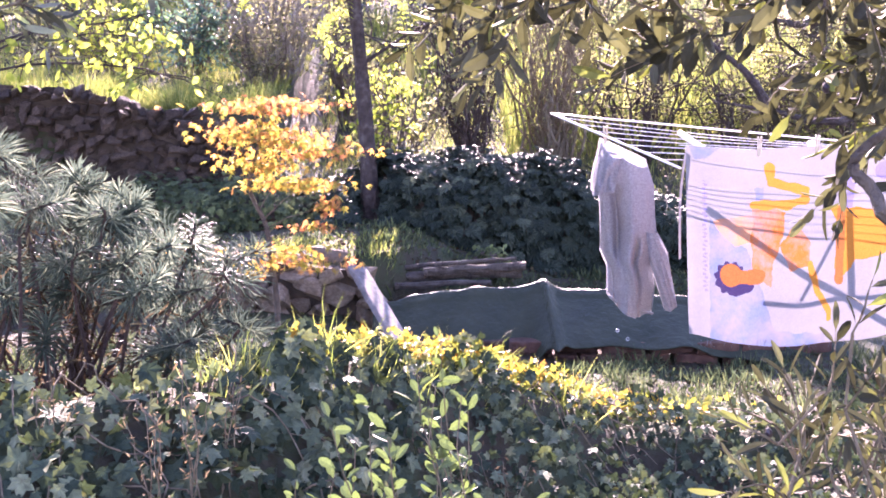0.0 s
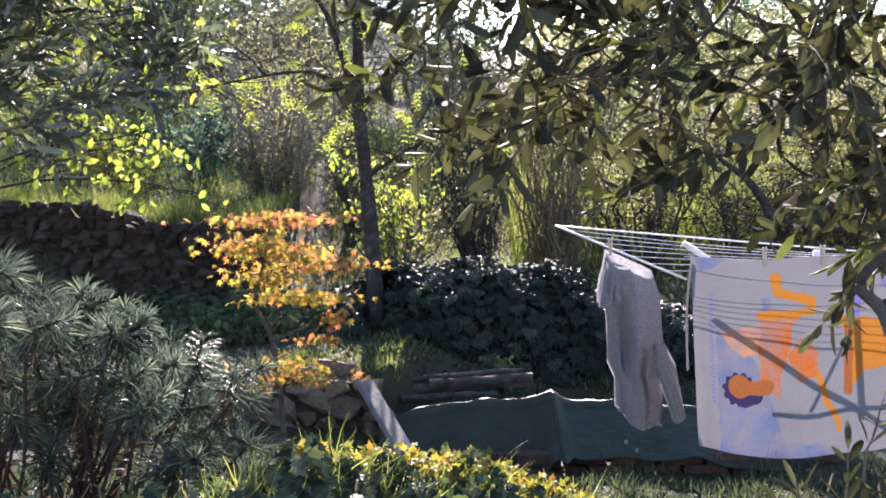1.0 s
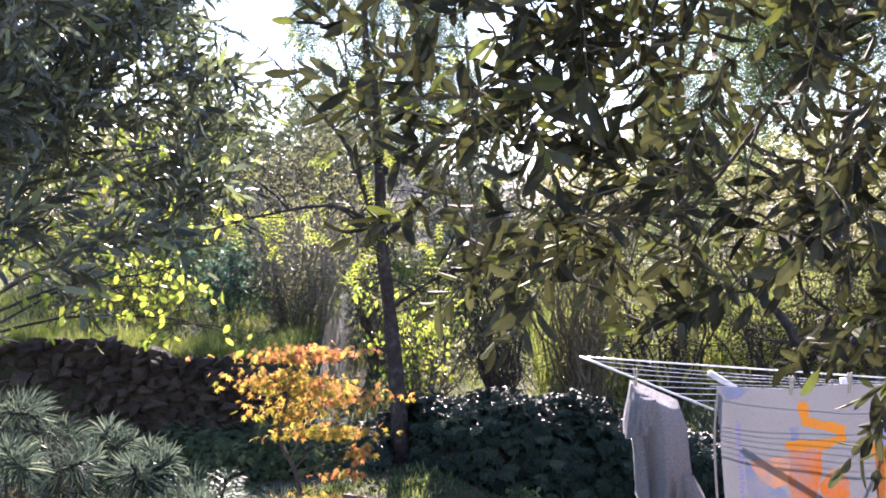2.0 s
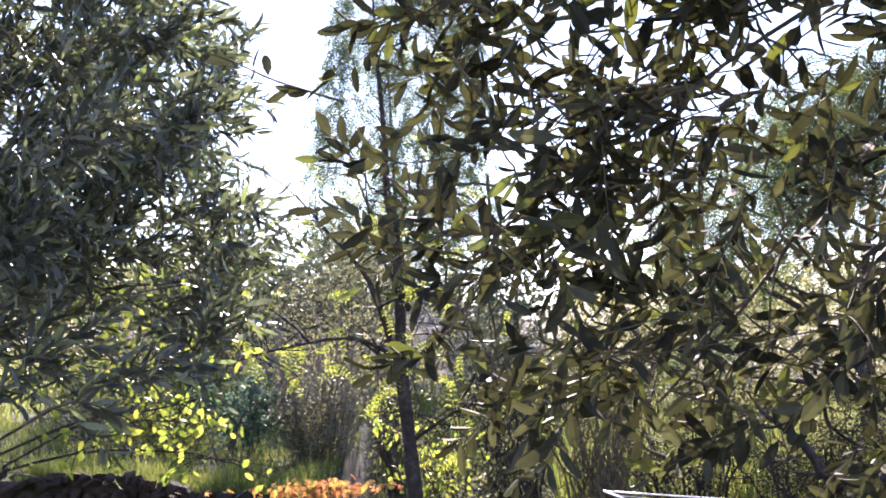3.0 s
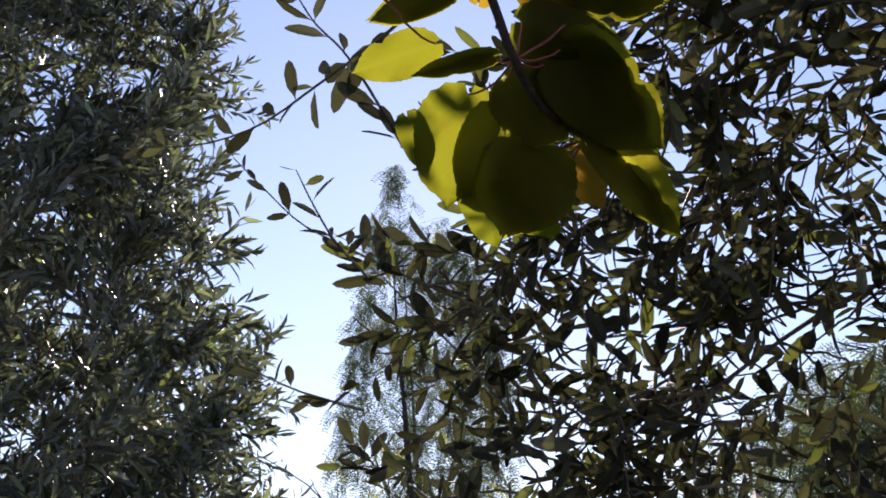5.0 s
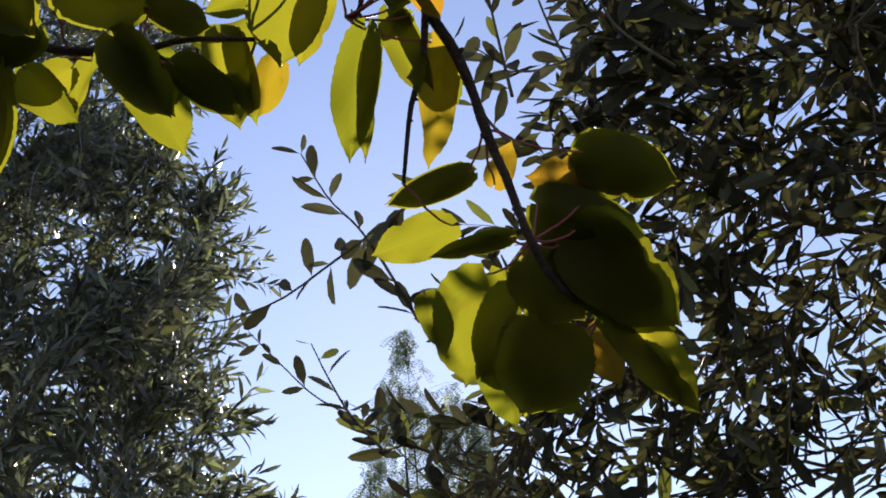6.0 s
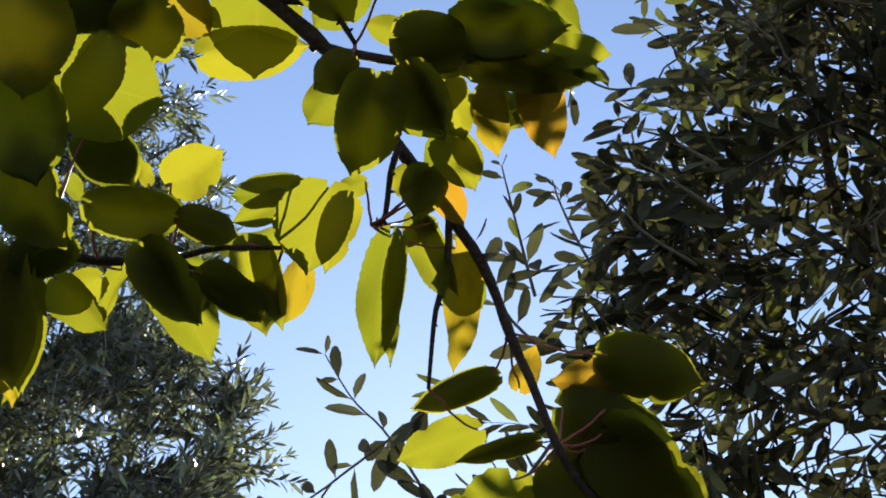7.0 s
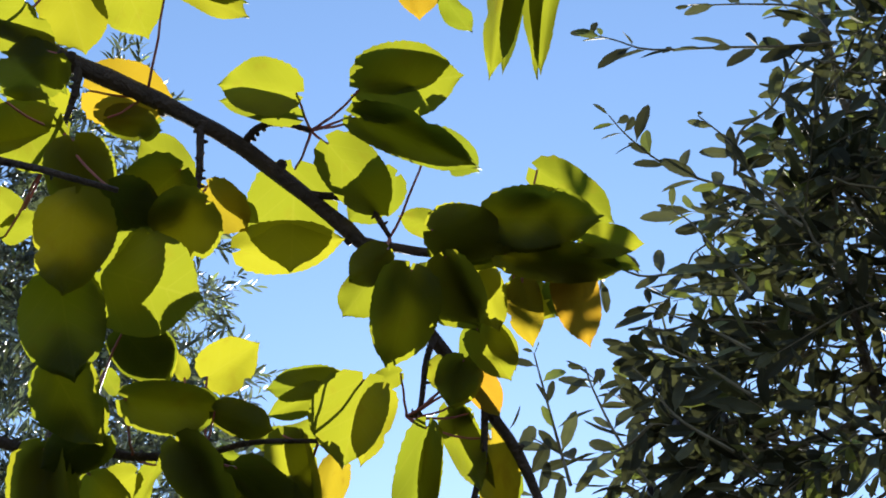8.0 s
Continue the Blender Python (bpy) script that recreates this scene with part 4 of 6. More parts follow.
def sweater():
    s = thing("sweater", "grey knitted sweater hanging from the airer to dry", "sweater")

    def cloth(left, right, zl, zr, y0, thick, seed, nu=36, nv=70, hem=0.0, deep=1.0):
        """A hanging panel between two side lines, with folds that deepen downwards."""
        t, q = np.meshgrid(np.linspace(0, 1, nv), np.linspace(0, 1, nu), indexing="ij")
        za, zb = np.interp(t, np.linspace(0, 1, len(zl)), zl), np.interp(t, np.linspace(0, 1, len(zr)), zr)
        xa, xb = np.interp(t, np.linspace(0, 1, len(zl)), left), np.interp(t, np.linspace(0, 1, len(zr)), right)
        x = xa + (xb - xa) * q
        z = za + (zb - za) * q - hem * np.sin(np.pi * q) * smooth(0.7, 1.0, t) + 0.0025 * np.sin(17 * q + seed) * t
        crease = (1 - np.abs(np.sin(4.6 * q + 1.1 * t + 0.4 + 0.2 * seed)) ** 0.7) * smooth(0.05, 0.45, t) + 0.5 * (1 - np.abs(np.sin(9 * q - 2.2 * t + seed)) ** 0.8) * smooth(0.35, 0.9, t) + 0.5 * np.exp(-((q - 0.9 * t - 0.05) / 0.07) ** 2) * (1 - t)
        y = y0 + deep * (0.04 * np.sin(6 * q + 2 * t + seed) * (0.25 + t) - 0.034 * crease + 0.075 * np.exp(-((q - 0.3 - 0.06 * t) / 0.075) ** 2) * smooth(0.2, 0.3, t) * smooth(0.85, 0.6, t) + 0.045 * np.exp(-((q - 0.62) / 0.05) ** 2) * smooth(0.4, 0.6, t)) + 0.004 * np.sin(23 * q - 9 * t) * (0.3 + t) - thick * np.sin(np.pi * q) ** 0.5
        i = (np.arange(nv - 1)[:, None] * nu + np.arange(nu - 1)[None]).ravel()
        g = Geo()
        g.add(np.stack([x, y, z], -1).reshape(-1, 3), np.stack([i, i + nu, i + nu + 1, i + 1], 1).tolist())
        return g
    left, zl = (0.61, 0.60, 0.605, 0.617, 0.62, 0.62, 0.649, 0.651), (1.80, 1.73, 1.62, 1.517, 1.42, 1.365, 1.299, 1.187)
    right, zr = (0.793, 0.824, 0.832, 0.845, 0.835, 0.822, 0.838, 0.83), (1.715, 1.624, 1.5, 1.41, 1.36, 1.30, 1.219, 1.117)
    part("front", cloth(left, right, zl, zr, 5.25, 0.04, 0.0, hem=0.035), M_SWEATER, s, smooth=True)
    part("back", cloth(left, right, [z + 0.012 for z in zl], [z + 0.012 for z in zr], 5.27, -0.04, 1.3, hem=0.02), M_SWEATER, s, smooth=True)
    part("sleeve", cloth((0.615, 0.586, 0.572, 0.573), (0.70, 0.68, 0.665, 0.66), (1.79, 1.72, 1.65, 1.60), (1.74, 1.71, 1.66, 1.615), 5.18, 0.03, 2.0, 16, 24, deep=0.3), M_SWEATER, s, smooth=True)
    part("sleeve", cloth((0.60, 0.585, 0.574, 0.575), (0.66, 0.67, 0.665, 0.655), (1.78, 1.72, 1.65, 1.605), (1.74, 1.71, 1.66, 1.62), 5.23, -0.02, 0.7, 16, 24, deep=0.3), M_SWEATER, s, smooth=True)
    # hidden strips inside, added to block sun and darken the front like folds
    for xa, xb, z0, z1 in (((0.617, 0.628, 0.642), (0.652, 0.658, 0.663), 1.6, 1.36), ((0.69, 0.7, 0.722), (0.705, 0.724, 0.738), 1.46, 1.16), ((0.655, 0.667, 0.676), (0.672, 0.682, 0.69), 1.42, 1.2), ((0.795, 0.8, 0.805), (0.82, 0.828, 0.832), 1.6, 1.36), ((0.745, 0.752, 0.765), (0.752, 0.765, 0.774), 1.4, 1.15)):
        part("fold", cloth(xa, xb, (z0, 0.5 * (z0 + z1), z1), (z0 - 0.01, 0.5 * (z0 + z1), z1 - 0.02), 5.275, 0.0, 0.6, 6, 24, deep=0.15), M_SWEATER, s, smooth=True)
    for y0, th, sd in ((5.2, 0.025, 0.4), (5.235, -0.02, 1.9)):
        part("sleeve", cloth((0.79, 0.805, 0.832, 0.872), (0.834, 0.876, 0.89, 0.92), (1.45, 1.34, 1.26, 1.135), (1.45, 1.372, 1.29, 1.16), y0, th, sd, 14, 30, deep=0.12), M_SWEATER, s, smooth=True)
    for a, b2 in (((0.575, 5.16, 1.601), (0.658, 5.165, 1.614)), ((0.886, 5.19, 1.137), (0.915, 5.195, 1.160)), ((0.655, 5.225, 1.188), (0.72, 5.2, 1.145)), ((0.72, 5.2, 1.145), (0.83, 5.235, 1.118))):
        g = Geo()
        g.tube(branch_line(a, b2, 0, 0.02, 6), 0.006, 0.006, 6)
        part("ribbed_edge", g, M_SWEATER, s)


sweater()


def peg(pos, mat, label):
    p = thing("clothes_peg", label, "clothes peg", "pegs on the line")
    for dx in (-0.004, 0.004):
        bm = box_geo(0.006, 0.011, 0.07, 0.0015)
        ob = part("jaw", bm, mat, p)
        ob.matrix_basis = pose(pos[0] + dx, pos[1], pos[2], 0, 3 if dx > 0 else -3, 0)
    g = Geo()
    g.tube([(pos[0] - 0.009, pos[1], pos[2] + 0.008), (pos[0] + 0.009, pos[1], pos[2] + 0.008)], 0.004, 0.004, 6)
    part("spring", g, M_STEEL, p)


peg((1.325, 4.785, TOP + 0.03), M_PEG, "pale wooden peg holding the towel")
peg((1.12, 4.785, TOP + 0.025), M_PEG, "pale wooden peg holding the towel")
peg((0.62, 5.17, 1.83), M_PEG, "pale wooden peg holding the sweater")


# ---- small maple ----
def maple():
    r = np.random.default_rng(31)
    t = thing("maple_tree", "small slender maple with yellow and orange autumn leaves", "maple tree")
    trunk = spline([(-0.838, 6.68, 0.45), (-0.835, 6.68, 0.8), (-0.86, 6.71, 1.05), (-0.895, 6.75, 1.24), (-0.975, 6.77, 1.42), (-0.93, 6.8, 1.62), (-0.9, 6.82, 1.8)], 26)
    g = Geo()
    g.tube(trunk, 0.017, 0.006, 8, 0.05)
    part("trunk", g, M_BARK, t, "thin grey-brown trunk")
    # foliage pads: centre, spread, number of leaves, blush
    pads = [((-0.87, 6.8, 1.83), (0.18, 0.12, 0.05), 75, 0.8), ((-0.96, 6.76, 1.71), (0.16, 0.14, 0.08), 70, 0.3), ((-0.80, 6.8, 1.66), (0.16, 0.14, 0.06), 55, 0.2),
            ((-0.90, 6.75, 1.55), (0.14, 0.14, 0.08), 55, 0.0), ((-0.62, 6.85, 1.60), (0.16, 0.12, 0.045), 50, 0.5), ((-0.70, 6.8, 1.43), (0.17, 0.1, 0.03), 48, 0.1), ((-0.82, 6.78, 1.45), (0.12, 0.1, 0.04), 30, 0.0),
            ((-0.58, 6.8, 1.33), (0.05, 0.05, 0.05), 16, 0.6), ((-0.66, 6.78, 1.22), (0.06, 0.05, 0.03), 14, 0.6), ((-0.88, 6.68, 1.10), (0.19, 0.1, 0.05), 34, 0.1), ((-0.68, 6.68, 1.05), (0.15, 0.1, 0.045), 26, 0.35), ((-0.95, 6.68, 1.04), (0.06, 0.08, 0.05), 14, 0.0)]
    gold = shape_mesh("maple_leaf", MAPLE, M_MAPLE)
    blush = shape_mesh("blush_leaf", MAPLE, M_BLUSH)
    tw = Geo()
    rest, red = Geo(), Geo()
    count = 0
    for c, s, n, bl in pads:
        c, s = np.array(c), np.array(s)
        start = nearest([trunk], c - [0, 0, 0.06])
        tw.tube(branch_line(start, c, 0.05, 0.04, 7), 0.0032, 0.0015, 5)
        for _ in range(int(n * 3.6)):
            q = c + s * r.standard_normal(3) * [0.8, 0.75, 0.42]
            if r.random() < 0.25:
                tw.tube(branch_line(c + (q - c) * 0.1, q, 0.03, 0.03, 4), 0.0018, 0.001, 3)
            d = unit(np.array([r.normal(0, 1), r.normal(0, 1), -0.8 + r.normal(0, 0.5)]))
            nr = unit(np.array([0, -0.5, 0.8]) + r.standard_normal(3) * 0.5)
            ln = 0.031 * r.uniform(0.6, 1.3)
            if r.random() < 0.17 and count < 300:
                count += 1
                place("leaf", blush if r.random() < bl else gold, t, q, q + d * ln, ln * 1.05, nr)
            else:
                (red if r.random() < bl else rest).cloud(q[None], d[None], nr[None], np.array([ln]), np.array([ln * 1.05]), MAPLE)
    part("branch", tw, M_TWIG, t)
    part("foliage", rest, M_MAPLE_REST, t, kind="stuff")
    part("foliage", red, M_BLUSH_REST, t, "orange-pink leaves at the top", kind="stuff")


maple()


# ---- spurge bush ----
def spurge():
    r = np.random.default_rng(41)
    t = thing("spurge_bush", "dense grey-green spurge bush with narrow-leaved rosettes", "spurge bush")
    dry = Geo()
    tips = []
    tries = 0
    while len(tips) < 74 and tries < 20000:
        tries += 1
        x, y, u = -1.8 + 1.22 * r.random(), 3.7 + 0.75 * r.random(), r.random()
        crown = np.interp(x, [-1.8, -1.3, -1.1, -0.9, -0.75, -0.62, -0.58], [1.88, 1.87, 1.80, 1.72, 1.62, 1.54, 1.5])
        q = np.array([x, y, crown - 0.4 * u ** 1.3])
        if all(np.linalg.norm((q - o) * [1, 0.75, 1]) > 0.092 for o in tips):
            tips.append(q)
    for tip in tips:
        bx, by = r.normal(-1.2, 0.2), r.normal(4.05, 0.13)
        base = np.array([bx, by, ground_z(bx, by) + 0.01])
        lean = r.standard_normal(3) * [0.05, 0.05, 0.0] + np.array([0.05 * np.sign(tip[0] + 1.2), -0.02, -0.02])
        p = spline([base, base * 0.4 + tip * 0.6 + [0, 0, -0.05], tip - [0, 0, 0.09] - lean, tip], 12)
        g = Geo()
        g.tube(p, 0.0065, 0.004, 6)
        stem = part("stem", g, M_BARK_DARK, t)
        d0 = unit(p[-1] - p[-3])
        a0 = unit(np.cross(d0, [0.3, 0.2, 0.9]))
        b0 = np.cross(d0, a0)
        m = int(r.integers(95, 135))
        k = np.arange(m)
        s = (k + 0.5) / m
        ang = k * 2.39996 + r.normal(0, 0.12, m)
        side = np.cos(ang)[:, None] * a0 + np.sin(ang)[:, None] * b0
        run = r.uniform(0.1, 0.17)
        up = np.interp(s, [0, 0.12, 0.4, 0.75, 1], [1.6, 0.7, 0.2, -0.25, -0.8])
        along = unit(side + d0 * up[:, None] + r.standard_normal((m, 3)) * 0.06)
        size = 0.094 * np.interp(s, [0, 0.15, 0.5, 1], [0.45, 0.8, 1.0, 0.95]) * r.uniform(0.85, 1.1, m)
        g = Geo()
        g.cloud(tip - d0 * (s * run)[:, None], along, unit(d0 + r.standard_normal((m, 3)) * 0.12), size, 0.0042, BRUSH)
        part("rosette", g, M_SPURGE, stem)
        if r.random() < 0.85:
            m2 = 60
            f = r.random(m2) * 0.6 + 0.1
            pos = np.stack([np.interp(f, np.linspace(0, 1, 12), p[:, j]) for j in range(3)], 1)
            dry.cloud(pos, unit(r.standard_normal((m2, 3)) + [0, 0, -0.8]), r.standard_normal((m2, 3)), 0.065, 0.006, NEEDLE)
    part("dry_leaves", dry, M_DRY, t, "dry brown lower leaves", "stuff")


spurge()


# ---- olive trees ----
OLIVE_LEAF = shape_mesh("olive_leaf", LANCE, M_OLIVE_PIECE)


def berry_mesh():
    bm = bmesh.new()
    bmesh.ops.create_icosphere(bm, subdivisions=1, radius=0.5)
    for v in bm.verts:
        v.co.x *= 1.25
    me = bpy.data.meshes.new("olive")
    bm.to_mesh(me)
    bm.free()
    me.materials.append(M_BLACK)
    return me


BERRY = berry_mesh()


def near_olive():
    r = np.random.default_rng(51)
    t = thing("olive_tree", "olive tree with narrow grey-green leaves and black fruit", "olive tree", "olive trees")
    trunk = spline([(1.62, 2.5, 0.72), (1.58, 2.45, 1.1), (1.5, 2.35, 1.5), (1.4, 2.3, 2.0)], 12)
    g = Geo()
    g.tube(trunk, 0.13, 0.085, 10, 0.06)
    part("trunk", g, M_BARK, t)
    limbs = [spline(p, 24) for p in (
        [(1.5, 2.35, 1.5), (0.95, 1.8, 1.85), (0.56, 1.58, 2.03), (0.513, 1.606, 2.09), (0.492, 1.616, 2.112), (0.505, 1.615, 2.14), (0.563, 1.60, 2.19), (0.64, 1.62, 2.3), (0.72, 1.7, 2.5)],
        [(1.4, 2.3, 2.0), (1.3, 2.25, 3.0), (1.05, 2.2, 3.55), (0.8, 2.0, 3.8), (0.62, 1.7, 4.1), (0.6, 1.55, 4.5)],
        [(1.05, 2.2, 3.55), (0.7, 2.05, 3.4), (0.35, 1.95, 3.25), (0.1, 1.92, 3.05), (-0.06, 1.9, 2.89)],
        [(1.05, 2.2, 3.55), (0.75, 1.8, 3.55), (0.4, 1.6, 3.4), (0.15, 1.48, 3.2), (0.0, 1.46, 3.02)],
        [(1.3, 2.25, 3.0), (0.9, 2.05, 3.0), (0.55, 1.95, 2.9), (0.25, 1.95, 2.72), (0.02, 1.97, 2.56)],
        [(1.3, 2.25, 3.0), (0.95, 1.8, 3.8), (0.75, 1.6, 4.2), (0.7, 1.45, 4.5)],
        [(1.3, 2.25, 3.0), (0.75, 1.85, 3.2), (0.53, 1.7, 3.42), (0.49, 1.58, 3.66), (0.5, 1.5, 3.95)],
        [(0.75, 1.85, 3.2), (0.45, 1.75, 3.2), (0.25, 1.65, 3.3), (0.14, 1.55, 3.45)],
        [(0.9, 2.05, 3.0), (0.6, 2.1, 2.7), (0.4, 2.1, 2.45), (0.25, 2.05, 2.3)])]
    for ln, r0, r1 in zip(limbs, (0.0105, 0.03, 0.007, 0.007, 0.006, 0.012, 0.017, 0.007, 0.005), (0.004, 0.005, 0.0022, 0.0022, 0.002, 0.004, 0.004, 0.0022, 0.002)):
        g = Geo()
        g.tube(ln, r0, r1, 8, 0.05)
        part("limb", g, M_BARK, t)

    # the crown in slopes from the eye: sideways u, upwards v; how many layers of leaf it has there
    cu = np.array([-0.1, 0.0, 0.1, 0.2, 0.3, 0.45])
    cv = np.array([-0.14, -0.08, 0.0, 0.1, 0.18, 0.27, 0.36, 0.45, 0.6, 0.75, 0.9, 1.05, 1.2, 1.45])
    layers = np.array([
        (0.0, 0.0, 0.0, 0.0, 0.9, 1.4), (0.15, 0.2, 0.25, 0.6, 1.5, 1.7), (0.5, 1.6, 1.9, 1.2, 1.4, 1.5), (0.65, 2.1, 2.4, 1.1, 0.7, 0.8),
        (0.9, 1.9, 1.9, 0.95, 0.65, 0.75), (0.7, 1.8, 2.1, 1.4, 1.2, 1.1), (0.5, 1.4, 1.75, 1.6, 1.3, 1.2), (0.2, 1.0, 1.6, 1.4, 1.1, 1.1),
        (0.1, 0.5, 1.5, 1.65, 1.5, 1.5), (0.0, 0.3, 1.4, 2.4, 2.5, 2.4), (0.0, 0.0, 0.7, 1.9, 2.6, 2.5), (0.0, 0.0, 0.15, 0.9, 2.4, 2.6), (0.0, 0.0, 0.05, 0.3, 1.7, 2.4), (0.0, 0.0, 0.0, 0.2, 1.0, 2.0)])

    def depth(u, v):
        i = min(max(int(np.searchsorted(cv, v)) - 1, 0), len(cv) - 2)
        f = (v - cv[i]) / (cv[i + 1] - cv[i])
        return float(np.interp(u, cu, layers[i]) * (1 - f) + np.interp(u, cu, layers[i + 1]) * f)

    def edge(v):
        return float(np.interp(v, [-0.14, -0.1, 0.0, 0.14, 0.3, 0.4, 0.5, 0.6, 0.72, 0.82, 0.94, 1.0, 1.08, 1.3], [0.06, -0.04, -0.1, -0.12, -0.08, -0.06, -0.01, 0.0, 0.05, 0.1, 0.17, 0.22, 0.29, 0.36]))

    def reach(v):
        return float(np.interp(v, [0.3, 0.6, 1.2], [2.0, 1.6, 1.35])) * r.uniform(0.9, 1.18)

    def spot(u, v, y):
        return np.array([u * y, y, 2.33 + v * y])
    twigs, leaves = Geo(), []
    made = 0
    while made < 105:
        v = r.uniform(-0.03, 1.3) if made % 2 else r.uniform(-0.03, 0.6)
        u = r.uniform(edge(v) + 0.02, 0.5)
        if r.random() > depth(u, v) / 1.5:
            continue
        q = spot(u, v, reach(v))
        ln = branch_line(nearest(limbs[1:9], q + [0.15, 0, 0.12]), q, 0.05, 0.05, 14)
        if np.linalg.norm(ln[0] - q) > 0.9:
            continue
        twigs.tube(ln, 0.0033, 0.0013, 6)
        limbs.append(ln)
        made += 1
    area = 0.0056
    for v0 in np.arange(-0.14, 1.45, 0.02):
        for u0 in np.arange(-0.14, 0.5, 0.02):
            y = reach(v0)
            for _ in range(r.poisson(depth(u0, v0) * 0.0004 * y * y / area)):
                u, v = u0 + r.uniform(0, 0.02), v0 + r.uniform(0, 0.02)
                y = reach(v)
                mid = spot(u, v, y)
                st = nearest(limbs, mid + [0.03, 0, 0.05])
                gap = np.linalg.norm(mid - st)
                if gap > 0.45 or u < edge(v):
                    continue
                way = unit(mid - st + np.array([-0.06, -0.02, 0.0])) + r.standard_normal(3) * 0.5
                if v > 0.5:
                    way = way + np.array([-0.45, -0.1, 0.3])
                way[1] *= 0.55
                way = unit(way)
                ln = r.uniform(0.14, 0.28)
                q = mid - way * ln * 0.5
                end = mid + way * ln * 0.5
                low = min(q[2], end[2])
                if end[0] / end[1] < edge((end[2] - 2.33) / end[1]) - 0.015 or (low < 2.33 - 0.085 * y and u < 0.29):
                    continue
                if np.linalg.norm(q - st) > 0.04:
                    twigs.tube(branch_line(st, q, 0.08, 0.08, 7), 0.0026, 0.0016, 5)
                sprig(twigs, q, way, ln, r.uniform(-0.1, 0.7), 0.029, 0.068, 0.29, leaves, 0.8, 0.0017)
    # single long shoots that stand free against the sky
    for pts, ll in (([(-0.204, 1.933, 2.753), (-0.273, 1.950, 2.780), (-0.314, 1.970, 2.799), (-0.364, 1.987, 2.827), (-0.406, 2.004, 2.851)], 0.052),
                    ([(-0.007, 1.798, 2.855), (-0.085, 1.815, 2.898), (-0.149, 1.831, 2.936), (-0.215, 1.843, 2.978), (-0.282, 1.852, 3.021), (-0.333, 1.856, 3.075), (-0.385, 1.856, 3.134)], 0.050),
                    ([(-0.057, 1.283, 3.073), (-0.099, 1.322, 3.058), (-0.141, 1.358, 3.046), (-0.199, 1.395, 3.025), (-0.265, 1.429, 2.999), (-0.338, 1.452, 2.988), (-0.416, 1.464, 2.993)], 0.048),
                    ([(-0.093, 1.349, 2.927), (-0.112, 1.363, 2.969), (-0.137, 1.371, 3.020), (-0.163, 1.380, 3.066), (-0.197, 1.387, 3.109), (-0.229, 1.383, 3.170)], 0.046),
                    ([(-0.177, 1.774, 2.908), (-0.224, 1.782, 2.968), (-0.256, 1.789, 3.028), (-0.281, 1.796, 3.085)], 0.045),
                    ([(0.031, 1.362, 3.215), (0.021, 1.355, 3.283), (0.011, 1.344, 3.353), (0.005, 1.345, 3.403)], 0.045),
                    ([(0.128, 1.405, 3.230), (0.096, 1.398, 3.303), (0.076, 1.391, 3.369), (0.070, 1.399, 3.411)], 0.045),
                    ([(0.425, 1.114, 3.668), (0.370, 1.142, 3.702), (0.298, 1.166, 3.740), (0.206, 1.189, 3.778), (0.165, 1.198, 3.815), (0.136, 1.211, 3.847)], 0.046),
                    ([(0.419, 1.107, 3.677), (0.395, 1.104, 3.728), (0.338, 1.122, 3.769), (0.265, 1.144, 3.806)], 0.046),
                    ([(0.354, 1.245, 3.483), (0.303, 1.246, 3.545), (0.246, 1.257, 3.591), (0.201, 1.264, 3.636), (0.163, 1.260, 3.689), (0.144, 1.261, 3.733)], 0.046),
                    ([(0.326, 1.201, 3.466), (0.296, 1.192, 3.529), (0.278, 1.186, 3.585), (0.248, 1.185, 3.636)], 0.046),
                    ([(0.280, 1.208, 3.547), (0.296, 1.191, 3.604), (0.347, 1.184, 3.641), (0.377, 1.169, 3.689), (0.437, 1.135, 3.742)], 0.046),
                    ([(0.276, 1.266, 3.401), (0.246, 1.260, 3.464), (0.226, 1.261, 3.515), (0.204, 1.269, 3.556)], 0.046),
                    ([(0.280, 1.244, 3.428), (0.216, 1.274, 3.454), (0.156, 1.304, 3.476), (0.113, 1.318, 3.512), (0.100, 1.365, 3.504)], 0.048),
                    ([(0.268, 1.308, 3.347), (0.216, 1.317, 3.400), (0.186, 1.335, 3.432), (0.162, 1.351, 3.465)], 0.050),
                    ([(0.262, 1.340, 3.303), (0.217, 1.348, 3.357), (0.168, 1.357, 3.405)], 0.050),
                    ([(0.233, 1.379, 3.250), (0.175, 1.385, 3.310), (0.148, 1.387, 3.367), (0.131, 1.399, 3.404)], 0.050),
                    ([(0.033, 1.352, 3.134), (-0.003, 1.357, 3.187), (-0.020, 1.361, 3.239), (-0.037, 1.359, 3.298)], 0.048),
                    ([(0.130, 1.283, 3.239), (0.097, 1.324, 3.236), (0.043, 1.356, 3.246), (-0.010, 1.364, 3.290)], 0.050),
                    ([(0.360, 2.049, 2.476), (0.267, 2.088, 2.552), (0.205, 2.112, 2.664), (0.165, 2.134, 2.733), (0.134, 2.149, 2.821)], 0.050),
                    ([(0.579, 1.987, 2.598), (0.496, 2.035, 2.642), (0.405, 2.074, 2.713), (0.336, 2.102, 2.794), (0.272, 2.122, 2.884)], 0.050),
                    ([(0.103, 1.859, 2.645), (0.025, 1.888, 2.669), (-0.057, 1.919, 2.661), (-0.141, 1.945, 2.660)], 0.055),
                    ([(0.011, 1.897, 2.729), (-0.051, 1.908, 2.817), (-0.132, 1.911, 2.907), (-0.182, 1.921, 2.964), (-0.249, 1.929, 3.013)], 0.055)):
        p = spline(pts, 18)
        twigs.tube(p, 0.0024, 0.0009, 5)
